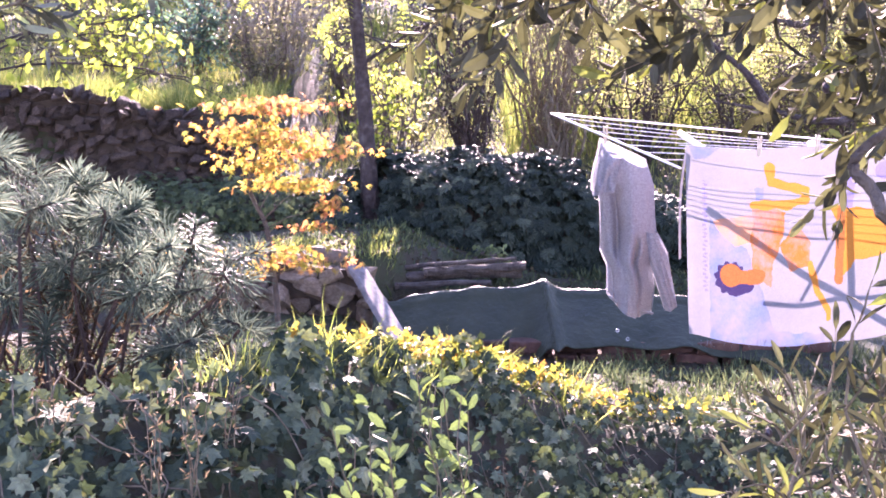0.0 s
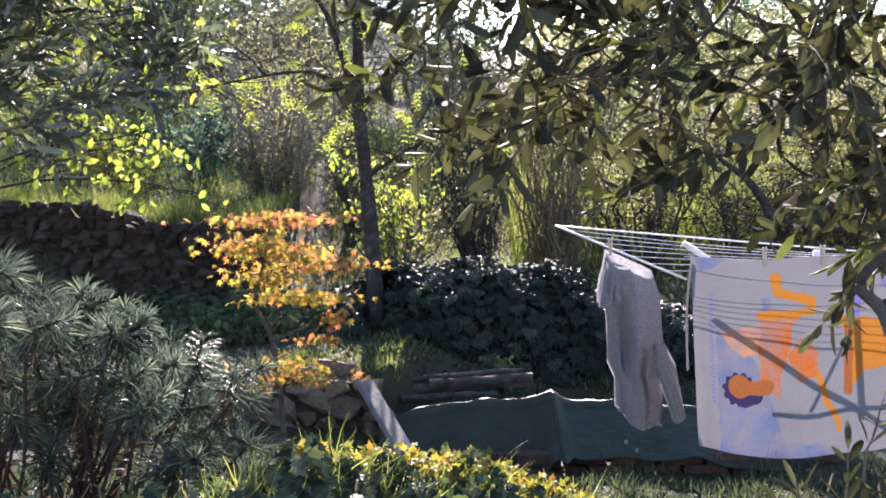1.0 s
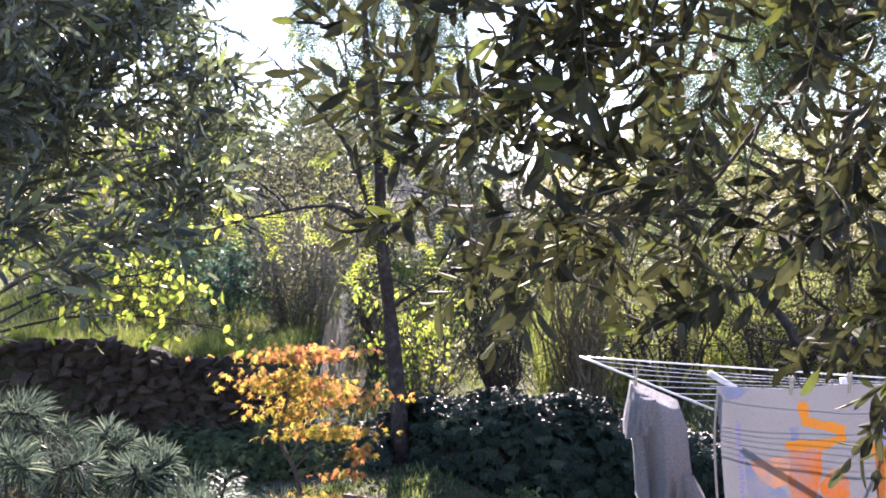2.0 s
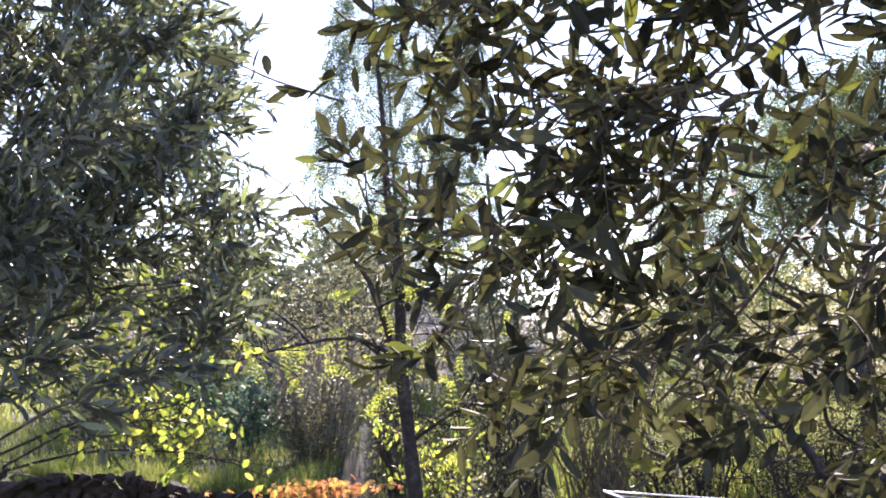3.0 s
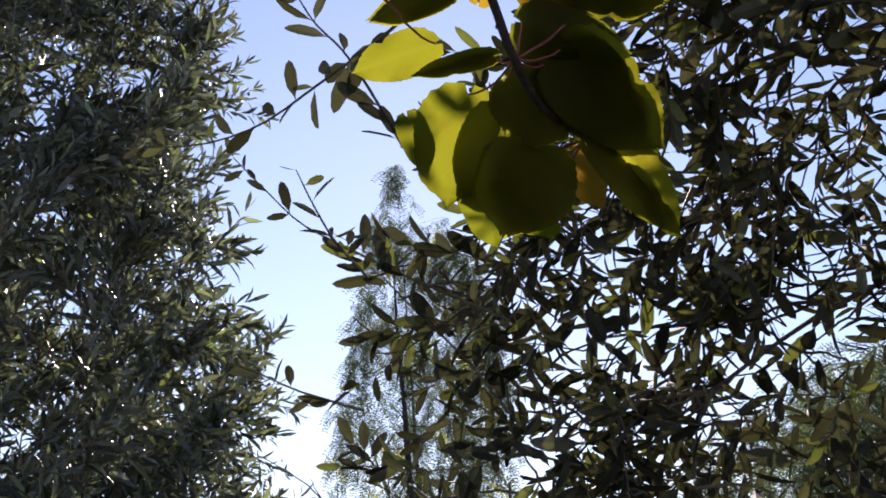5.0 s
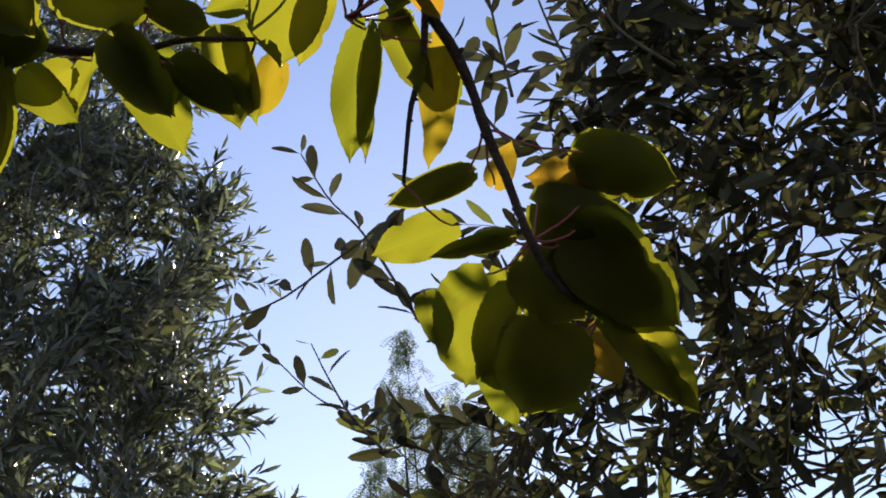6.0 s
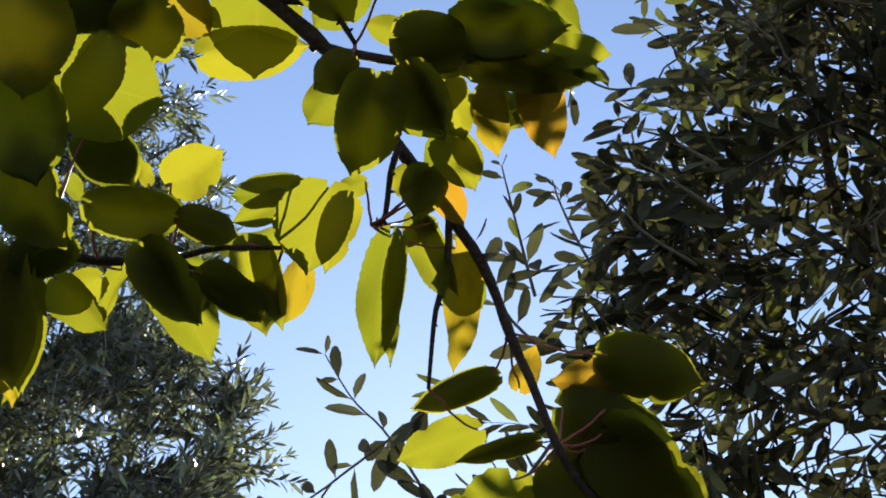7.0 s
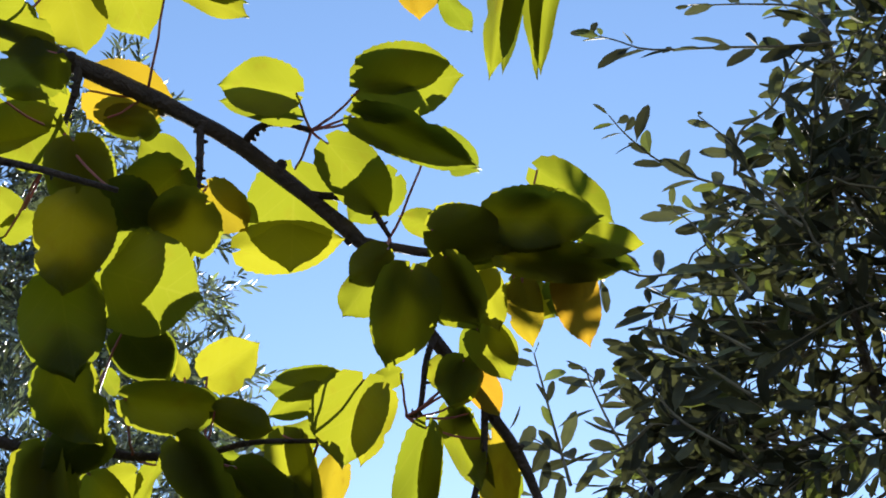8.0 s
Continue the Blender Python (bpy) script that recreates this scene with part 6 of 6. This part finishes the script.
# ---- sprouts and weeds in front of the ivy ----
def sprout(x, y, hi, seed, n=9):
    r = np.random.default_rng(seed)
    t = thing("sprout", "young shoot with pale green leaves growing through the ivy", "young shoot", "shoots in the ivy")
    z = float(ground_z(x, y))
    me = shape_mesh("sprout_leaf", LANCE, M_SPROUT)
    for _ in range(n):
        tip = np.array([x + r.normal(0, 0.075), y + r.normal(0, 0.05), z + hi * r.uniform(0.6, 1.05)])
        ln = branch_line((x + r.normal(0, 0.02), y, z), tip, 0.03, 0.05, 9)
        st = Geo()
        st.tube(ln, 0.0025, 0.0012, 4)
        part("stem", st, M_TWIG, t)
        for k in range(4, 9):
            for _ in range(int(r.integers(2, 5))):
                ang = r.uniform(0, 6.28)
                d = unit(np.array([0.9 * math.cos(ang), 0.6 * math.sin(ang), r.uniform(0.1, 1.1)]))
                l = r.uniform(0.02, 0.052)
                s = ln[k] + (ln[k] - ln[k - 1]) * r.uniform(-0.5, 0.5)
                place("leaf", me, t, s, s + d * l, l * r.uniform(0.35, 0.5), unit(np.array([0, -0.8, 0.6]) + r.standard_normal(3) * 0.6))


sprout(-0.10, 2.55, 0.93, 131, 9)
sprout(0.03, 2.65, 0.88, 132, 8)
sprout(-0.2, 2.65, 0.76, 133, 5)
sprout(0.12, 2.9, 0.6, 134, 4)


def dry_stalk(x, y, hi, seed):
    r = np.random.default_rng(seed)
    t = thing("dry_stalk", "dry straw-brown stalk with withered tufts in the ivy", "dry stalk", "dry stalks")
    z = float(ground_z(x, y)) - 0.02
    tuft = Geo()
    for _ in range(4):
        ln = branch_line((x + r.normal(0, 0.02), y, z), (x + r.normal(0, 0.06), y + r.normal(0, 0.03), z + hi * r.uniform(0.7, 1)), 0, 0.05, 10)
        st = Geo()
        st.tube(ln, 0.002, 0.001, 4)
        part("stem", st, M_TWIG, t)
        n = 14
        k = r.integers(3, 10, n)
        tuft.cloud(ln[k] + r.standard_normal((n, 3)) * 0.012, unit(r.standard_normal((n, 3)) + [0, 0, 0.3]), r.standard_normal((n, 3)), 0.02 * r.uniform(0.5, 1.4, n), 0.005, DIAMOND)
    part("withered_leaves", tuft, M_STRAW, t, kind="stuff")


for k, (x, y, hi) in enumerate(((-0.56, 2.85, 0.46), (-0.52, 3.0, 0.38), (-0.61, 2.8, 0.36), (-0.9, 2.9, 0.25), (0.2, 3.8, 0.25))):
    dry_stalk(x, y, hi, 150 + k)


# ---- broad-leaved branch overhead ----
def heart_leaf(seed, mat):
    """A broad heart-shaped leaf with a toothed edge and a drawn-out tip; unit length along x, unit width."""
    r = np.random.default_rng(seed)
    n = 31
    v, f = [], []
    cur, twist, skew = r.uniform(-0.05, 0.2), r.uniform(-0.2, 0.2), r.uniform(-0.05, 0.05)
    wave, phase, fold = r.uniform(0.03, 0.07), r.uniform(0, 6), r.uniform(0.05, 0.42)
    ts = np.linspace(0, 1, n)
    half = 0.5 * np.interp(ts, [0, 0.03, 0.1, 0.2, 0.32, 0.45, 0.58, 0.7, 0.8, 0.87, 0.93, 1], [0.1, 0.5, 0.8, 0.95, 1.0, 0.99, 0.94, 0.82, 0.62, 0.4, 0.16, 0.0])
    for i, t in enumerate(ts):
        tooth = (0.014 * (i % 2) + r.uniform(-0.006, 0.006)) * min(1, 6 * (1 - t))
        bite = 0.1 * math.exp(-((t - 0.55) / 0.05) ** 2) if seed % 4 == 3 else 0.0
        for s, q in ((-1, 1.0), (-1, 0.62), (-1, 0.3), (0, 0), (1, 0.3), (1, 0.62), (1, 1.0)):
            w = s * q * (half[i] + (tooth - (bite if s > 0 else 0) if q == 1 else 0))
            back = -0.09 * (q ** 2) * max(0.0, 1 - t * 4)
            rise = fold * abs(w) ** 1.2 + wave * math.sin(9 * t + 5 * w + phase) * q * q
            v.append((t + back - (0.015 if q == 1 and i % 2 else 0), w + skew * math.sin(3 * t), -cur * t * t + twist * w * t + rise))
    for i in range(n - 1):
        for j in range(6):
            f.append((7 * i + j, 7 * i + j + 1, 7 * i + 8 + j, 7 * i + 7 + j))
    g = Geo()
    g.add(v, f)
    return g.mesh("broad_leaf", mat, True)


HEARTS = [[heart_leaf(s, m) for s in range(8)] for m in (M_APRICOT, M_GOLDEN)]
SPURS = {}


def bear(spur, *leaves):
    """Leaves of one spur: base, tip, width, shading (0 none, 1 cover leaves added to shade all of it, 2 to 5 one added
    to shade the base, the tip or a side) and 1 for a golden one.
    """
    SPURS.setdefault(spur, []).extend(leaves)


bear("upper",
     ((-0.337, 0.477, 3.088), (-0.294, 0.510, 3.064), 0.038, 0, 0),
     ((-0.289, 0.480, 3.119), (-0.287, 0.532, 3.095), 0.048, 0, 0),
     ((-0.258, 0.489, 3.136), (-0.242, 0.525, 3.098), 0.049, 0, 0),
     ((-0.222, 0.494, 3.118), (-0.171, 0.531, 3.117), 0.030, 4, 0),
     ((-0.287, 0.549, 3.078), (-0.229, 0.562, 3.071), 0.048, 5, 1),
     ((-0.307, 0.565, 3.070), (-0.338, 0.557, 3.080), 0.043, 0, 0),
     ((-0.231, 0.609, 3.043), (-0.257, 0.572, 3.053), 0.034, 0, 0),
     ((-0.214, 0.602, 3.027), (-0.192, 0.638, 3.012), 0.032, 4, 1),
     ((-0.157, 0.620, 3.052), (-0.166, 0.660, 2.989), 0.067, 3, 0),
     ((-0.144, 0.556, 3.060), (-0.198, 0.548, 3.070), 0.041, 4, 0),
     ((-0.102, 0.561, 3.062), (-0.031, 0.555, 3.057), 0.055, 4, 0))
bear("spur_tip",
     ((-0.106, 0.574, 3.049), (-0.028, 0.598, 3.016), 0.032, 1, 0),
     ((-0.128, 0.591, 3.044), (-0.093, 0.641, 3.015), 0.042, 3, 0),
     ((-0.058, 0.617, 3.069), (-0.026, 0.632, 3.039), 0.029, 0, 0),
     ((-0.056, 0.517, 3.129), (-0.056, 0.551, 3.118), 0.035, 0, 1),
     ((-0.038, 0.540, 3.124), (-0.022, 0.554, 3.097), 0.018, 0, 0),
     ((0.011, 0.511, 3.134), (-0.011, 0.587, 3.088), 0.029, 4, 0),
     ((0.043, 0.513, 3.131), (0.018, 0.571, 3.070), 0.024, 5, 0),
     ((-0.105, 0.597, 3.083), (-0.057, 0.629, 3.074), 0.024, 0, 0))
bear("fork",
     ((-0.062, 0.663, 3.021), (-0.087, 0.646, 3.020), 0.022, 0, 0),
     ((-0.062, 0.619, 2.980), (-0.009, 0.639, 2.978), 0.041, 1, 0),
     ((-0.022, 0.625, 2.991), (0.054, 0.619, 2.976), 0.043, 1, 0),
     ((0.014, 0.641, 3.046), (0.067, 0.678, 3.020), 0.037, 0, 0),
     ((0.038, 0.647, 2.979), (0.079, 0.639, 2.965), 0.025, 5, 0),
     ((-0.015, 0.642, 2.971), (0.070, 0.660, 2.963), 0.029, 1, 0),
     ((0.028, 0.664, 2.975), (0.035, 0.689, 2.922), 0.034, 2, 1),
     ((-0.005, 0.670, 2.968), (-0.003, 0.707, 2.941), 0.027, 0, 1),
     ((-0.077, 0.620, 2.947), (-0.096, 0.648, 2.890), 0.045, 1, 0),
     ((-0.105, 0.662, 2.987), (-0.134, 0.690, 2.967), 0.035, 0, 0),
     ((-0.095, 0.639, 2.984), (-0.122, 0.638, 2.962), 0.026, 1, 0))
bear("fork_under",
     ((-0.095, 0.682, 2.980), (-0.109, 0.695, 2.942), 0.028, 0, 0),
     ((-0.054, 0.624, 2.959), (-0.037, 0.665, 2.929), 0.041, 1, 0),
     ((-0.034, 0.659, 2.982), (-0.024, 0.681, 2.935), 0.031, 2, 0),
     ((-0.039, 0.681, 2.939), (-0.020, 0.712, 2.917), 0.034, 4, 0),
     ((-0.041, 0.710, 2.966), (-0.048, 0.720, 2.932), 0.023, 0, 0),
     ((-0.070, 0.688, 3.007), (-0.097, 0.705, 3.003), 0.023, 0, 0),
     ((-0.010, 0.658, 3.014), (0.035, 0.637, 3.017), 0.032, 0, 0),
     ((-0.013, 0.678, 2.975), (0.017, 0.702, 2.963), 0.028, 1, 0))
bear("middle",
     ((-0.048, 0.729, 2.941), (-0.032, 0.739, 2.907), 0.025, 0, 1),
     ((-0.039, 0.767, 2.906), (-0.040, 0.824, 2.831), 0.033, 2, 1),
     ((-0.067, 0.751, 2.926), (-0.047, 0.776, 2.868), 0.029, 4, 0),
     ((-0.082, 0.733, 2.898), (-0.103, 0.789, 2.824), 0.033, 4, 0),
     ((-0.063, 0.731, 2.938), (-0.079, 0.712, 2.941), 0.024, 0, 0),
     ((-0.097, 0.717, 2.936), (-0.120, 0.729, 2.936), 0.017, 0, 0),
     ((-0.051, 0.709, 2.936), (-0.063, 0.716, 2.904), 0.032, 1, 0),
     ((-0.052, 0.755, 2.922), (-0.083, 0.773, 2.914), 0.016, 0, 0))
bear("low",
     ((-0.116, 0.668, 2.898), (-0.135, 0.687, 2.844), 0.053, 4, 0),
     ((-0.144, 0.726, 2.877), (-0.162, 0.756, 2.847), 0.025, 0, 1),
     ((-0.139, 0.706, 2.925), (-0.188, 0.689, 2.914), 0.029, 5, 0),
     ((-0.150, 0.691, 2.909), (-0.188, 0.703, 2.901), 0.022, 0, 0),
     ((-0.177, 0.703, 2.884), (-0.167, 0.729, 2.823), 0.038, 4, 0),
     ((-0.225, 0.677, 2.920), (-0.192, 0.681, 2.947), 0.038, 0, 0),
     ((-0.242, 0.681, 2.924), (-0.242, 0.662, 2.930), 0.011, 0, 0),
     ((-0.264, 0.632, 2.876), (-0.206, 0.662, 2.882), 0.036, 1, 0),
     ((-0.213, 0.660, 2.879), (-0.176, 0.665, 2.864), 0.025, 1, 0),
     ((-0.158, 0.730, 2.904), (-0.210, 0.734, 2.902), 0.024, 0, 0),
     ((-0.177, 0.748, 2.870), (-0.161, 0.749, 2.851), 0.016, 1, 0))
bear("low_left",
     ((-0.316, 0.669, 2.868), (-0.311, 0.682, 2.828), 0.026, 0, 0),
     ((-0.300, 0.684, 2.855), (-0.276, 0.723, 2.831), 0.033, 2, 0),
     ((-0.262, 0.701, 2.869), (-0.274, 0.705, 2.834), 0.016, 0, 0),
     ((-0.234, 0.700, 2.866), (-0.208, 0.749, 2.821), 0.043, 2, 0),
     ((-0.234, 0.657, 2.856), (-0.203, 0.681, 2.810), 0.036, 1, 0),
     ((-0.202, 0.683, 2.849), (-0.168, 0.717, 2.830), 0.031, 1, 0),
     ((-0.224, 0.716, 2.884), (-0.204, 0.726, 2.853), 0.020, 0, 0),
     ((-0.320, 0.688, 2.835), (-0.338, 0.724, 2.786), 0.033, 5, 1),
     ((-0.317, 0.642, 2.850), (-0.317, 0.677, 2.768), 0.041, 1, 0),
     ((-0.314, 0.680, 2.891), (-0.297, 0.695, 2.900), 0.017, 0, 1),
     ((-0.293, 0.664, 2.924), (-0.281, 0.668, 2.903), 0.013, 0, 0))
bear("shaded",
     ((-0.262, 0.557, 2.920), (-0.201, 0.577, 2.903), 0.068, 2, 0),
     ((-0.201, 0.560, 2.971), (-0.241, 0.579, 2.955), 0.047, 1, 0),
     ((-0.268, 0.515, 2.946), (-0.278, 0.543, 2.893), 0.053, 1, 0),
     ((-0.258, 0.538, 2.972), (-0.243, 0.578, 2.954), 0.044, 1, 0),
     ((-0.287, 0.552, 2.914), (-0.278, 0.585, 2.858), 0.054, 1, 0),
     ((-0.259, 0.599, 2.904), (-0.239, 0.635, 2.888), 0.040, 1, 0),
     ((-0.296, 0.583, 2.871), (-0.269, 0.610, 2.828), 0.047, 1, 0),
     ((-0.278, 0.632, 2.851), (-0.316, 0.641, 2.836), 0.033, 1, 0))
bear("shaded_high",
     ((-0.292, 0.500, 3.062), (-0.325, 0.501, 3.030), 0.043, 2, 0),
     ((-0.323, 0.508, 3.029), (-0.307, 0.557, 3.008), 0.050, 2, 0),
     ((-0.273, 0.553, 3.053), (-0.235, 0.558, 3.045), 0.024, 1, 0),
     ((-0.219, 0.556, 2.999), (-0.268, 0.579, 2.974), 0.049, 1, 0),
     ((-0.284, 0.532, 3.011), (-0.277, 0.564, 2.965), 0.046, 1, 0),
     ((-0.343, 0.595, 3.010), (-0.365, 0.581, 3.030), 0.028, 0, 0),
     ((-0.352, 0.601, 2.999), (-0.322, 0.591, 3.006), 0.020, 0, 0))
bear("sunward",
     ((-0.035, 0.870, 2.810), (-0.096, 0.863, 2.787), 0.036, 0, 0),
     ((-0.021, 0.843, 2.840), (-0.083, 0.860, 2.827), 0.024, 1, 0),
     ((0.007, 0.875, 2.799), (-0.052, 0.867, 2.785), 0.017, 1, 0),
     ((-0.012, 0.895, 2.779), (-0.036, 0.937, 2.703), 0.067, 4, 0),
     ((0.035, 0.902, 2.735), (0.011, 0.913, 2.670), 0.076, 1, 0),
     ((0.062, 0.930, 2.742), (0.086, 0.954, 2.704), 0.032, 0, 1),
     ((-0.009, 0.936, 2.731), (0.000, 0.944, 2.672), 0.037, 2, 0),
     ((0.061, 0.863, 2.797), (0.123, 0.879, 2.717), 0.072, 1, 0),
     ((0.082, 0.892, 2.752), (0.139, 0.926, 2.667), 0.042, 5, 0),
     ((0.104, 0.923, 2.722), (0.140, 0.924, 2.666), 0.023, 0, 0),
     ((0.066, 0.846, 2.851), (0.139, 0.863, 2.829), 0.049, 1, 0),
     ((0.073, 0.868, 2.830), (0.022, 0.852, 2.841), 0.035, 2, 1))
bear("sunward_inner",
     ((-0.001, 0.866, 2.840), (0.014, 0.841, 2.861), 0.023, 0, 1),
     ((0.029, 0.856, 2.815), (0.103, 0.875, 2.791), 0.053, 1, 0),
     ((0.015, 0.883, 2.782), (0.059, 0.888, 2.734), 0.051, 1, 0),
     ((0.045, 0.869, 2.787), (0.090, 0.888, 2.764), 0.046, 1, 0),
     ((-0.061, 0.927, 2.778), (-0.046, 0.933, 2.733), 0.027, 0, 0),
     ((0.023, 0.947, 2.700), (0.055, 0.962, 2.687), 0.022, 0, 0))


def broad_leaf_branch():
    r = np.random.default_rng(141)
    t = thing("apricot_branch", "overhanging branch with broad yellow-green heart-shaped autumn leaves", "tree branch")
    boughs = []
    def grow(nm, pts, r0, r1):
        g = Geo()
        g.tube(spline(pts, max(10, 3 * len(pts))), r0, r1, 8, 0.07)
        line = spline(pts, 40)
        for k in range(3, 38, 3 if nm == "bough" else 5):
            way = unit(np.cross(line[k + 1] - line[k], r.standard_normal(3)))
            girth = np.interp(k, [0, 39], [r0, r1])
            g.tube([line[k] + way * girth * 0.3, line[k] + way * girth * r.uniform(1.2, 1.6), line[k] + way * (girth * 1.3 + r.uniform(0.001, 0.003))], girth * 0.75, girth * 0.3, 6, 0.1)
        boughs.append((line, part(nm, g, M_BARK_DARK, t, smooth=True)))
    grow("bough", [(-1.1, 0.1, 2.6), (-0.7, 0.25, 2.98), (-0.444, 0.417, 3.073), (-0.33, 0.492, 3.08), (-0.289, 0.521, 3.074), (-0.246, 0.548, 3.066), (-0.191, 0.586, 3.049), (-0.149, 0.62, 3.025), (-0.114, 0.648, 3.001), (-0.095, 0.675, 2.985), (-0.073, 0.721, 2.967), (-0.039, 0.755, 2.923), (-0.018, 0.777, 2.891), (-0.005, 0.8, 2.851), (0.009, 0.82, 2.814), (0.022, 0.838, 2.777), (0.04, 0.87, 2.755), (0.072, 0.915, 2.746)], 0.0078, 0.0024)
    grow("side_branch", [(-0.114, 0.648, 3.001), (-0.091, 0.654, 2.998), (-0.056, 0.661, 2.993), (-0.005, 0.665, 2.99), (0.026, 0.672, 2.981)], 0.0042, 0.0016)
    grow("spur", [(-0.187, 0.588, 3.048), (-0.178, 0.582, 3.056), (-0.162, 0.581, 3.06), (-0.14, 0.589, 3.057)], 0.003, 0.0022)
    grow("spur", [(-0.145, 0.62, 3.025), (-0.122, 0.626, 3.024), (-0.104, 0.635, 3.017), (-0.094, 0.649, 3.004)], 0.003, 0.0018)
    grow("spur", [(-0.285, 0.52, 3.073), (-0.285, 0.523, 3.05), (-0.296, 0.538, 3.029)], 0.003, 0.002)
    grow("spur", [(-0.213, 0.57, 3.055), (-0.213, 0.576, 3.023), (-0.217, 0.591, 3.008)], 0.003, 0.002)
    grow("spur", [(-0.072, 0.715, 2.963), (-0.079, 0.716, 2.94), (-0.086, 0.733, 2.915), (-0.096, 0.735, 2.911)], 0.0028, 0.0016)
    grow("spur", [(-0.041, 0.752, 2.925), (-0.046, 0.766, 2.887), (-0.057, 0.782, 2.86), (-0.066, 0.807, 2.815)], 0.003, 0.0015)
    grow("side_branch", [(-0.7, 0.25, 2.98), (-0.5, 0.5, 2.88), (-0.346, 0.647, 2.861), (-0.308, 0.661, 2.866), (-0.271, 0.678, 2.862), (-0.226, 0.69, 2.867), (-0.196, 0.693, 2.874), (-0.152, 0.702, 2.876)], 0.005, 0.0015)
    grow("side_branch", [(-0.7, 0.25, 2.98), (-0.45, 0.4, 2.9), (-0.3, 0.43, 2.9), (-0.22, 0.46, 2.89)], 0.004, 0.0015)

    def bearer(p):
        """The branch that carries a leaf at p."""
        return min(boughs, key=lambda q: np.linalg.norm(q[0] - p, axis=1).min())[1]
    joints = [np.array(p) for p in ((-0.14, 0.589, 3.057), (-0.094, 0.649, 3.004), (-0.296, 0.538, 3.029), (-0.217, 0.591, 3.008), (-0.096, 0.735, 2.911), (-0.066, 0.807, 2.815), (-0.152, 0.702, 2.876), (-0.226, 0.69, 2.867), (-0.271, 0.678, 2.862), (-0.308, 0.661, 2.866), (0.026, 0.672, 2.981), (-0.005, 0.665, 2.99), (-0.056, 0.661, 2.993), (0.022, 0.838, 2.777), (0.072, 0.915, 2.746), (-0.005, 0.8, 2.851), (-0.3, 0.43, 2.9), (-0.22, 0.46, 2.89), (-0.246, 0.548, 3.066), (-0.33, 0.492, 3.08))]
    back = np.array(toward)
    eye_side = unit(np.array([0.05, -0.75, -0.62]))
    for spur, leaves in SPURS.items():
        for base, tip, width, shading, gold in leaves:
            b, e = np.array(base), np.array(tip)
            d = e - b
            nr = unit(eye_side + r.standard_normal(3) * 0.2)
            side = unit(np.cross(nr, d))
            bough = bearer(b)
            form, face = r.integers(8), (-nr if r.random() < 0.5 else nr)
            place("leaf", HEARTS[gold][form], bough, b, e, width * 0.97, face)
            # extra cover leaves on the sun's side, added to throw shade on this one
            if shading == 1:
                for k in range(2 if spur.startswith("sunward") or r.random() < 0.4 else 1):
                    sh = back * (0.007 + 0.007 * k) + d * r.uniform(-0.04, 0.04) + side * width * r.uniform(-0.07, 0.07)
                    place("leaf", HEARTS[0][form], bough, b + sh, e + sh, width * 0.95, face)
            elif shading > 1:
                mid = b + d * {2: 0.27, 3: 0.68}.get(shading, 0.5)
                if shading < 4:
                    half, wide = side * width * r.choice([-0.5, 0.5]), 0.5 * np.linalg.norm(d)
                else:
                    half, wide = d * 0.46, 0.5 * width
                    mid = mid + side * width * (0.24 if shading == 4 else -0.24)
                half = half + r.standard_normal(3) * 0.003
                sh = back * r.uniform(0.008, 0.013)
                place("leaf", HEARTS[0][r.integers(8)], bough, mid - half + sh, mid + half + sh, wide, unit(nr + r.standard_normal(3) * 0.08))
            j = min(joints, key=lambda p: np.linalg.norm(p - b))
            if np.linalg.norm(j - b) < 0.09:
                g = Geo()
                g.tube(branch_line(j, b, -0.08, 0.03, 8), 0.0011, 0.0008, 5)
                part("petiole", g, M_PETIOLE, bough)


broad_leaf_branch()
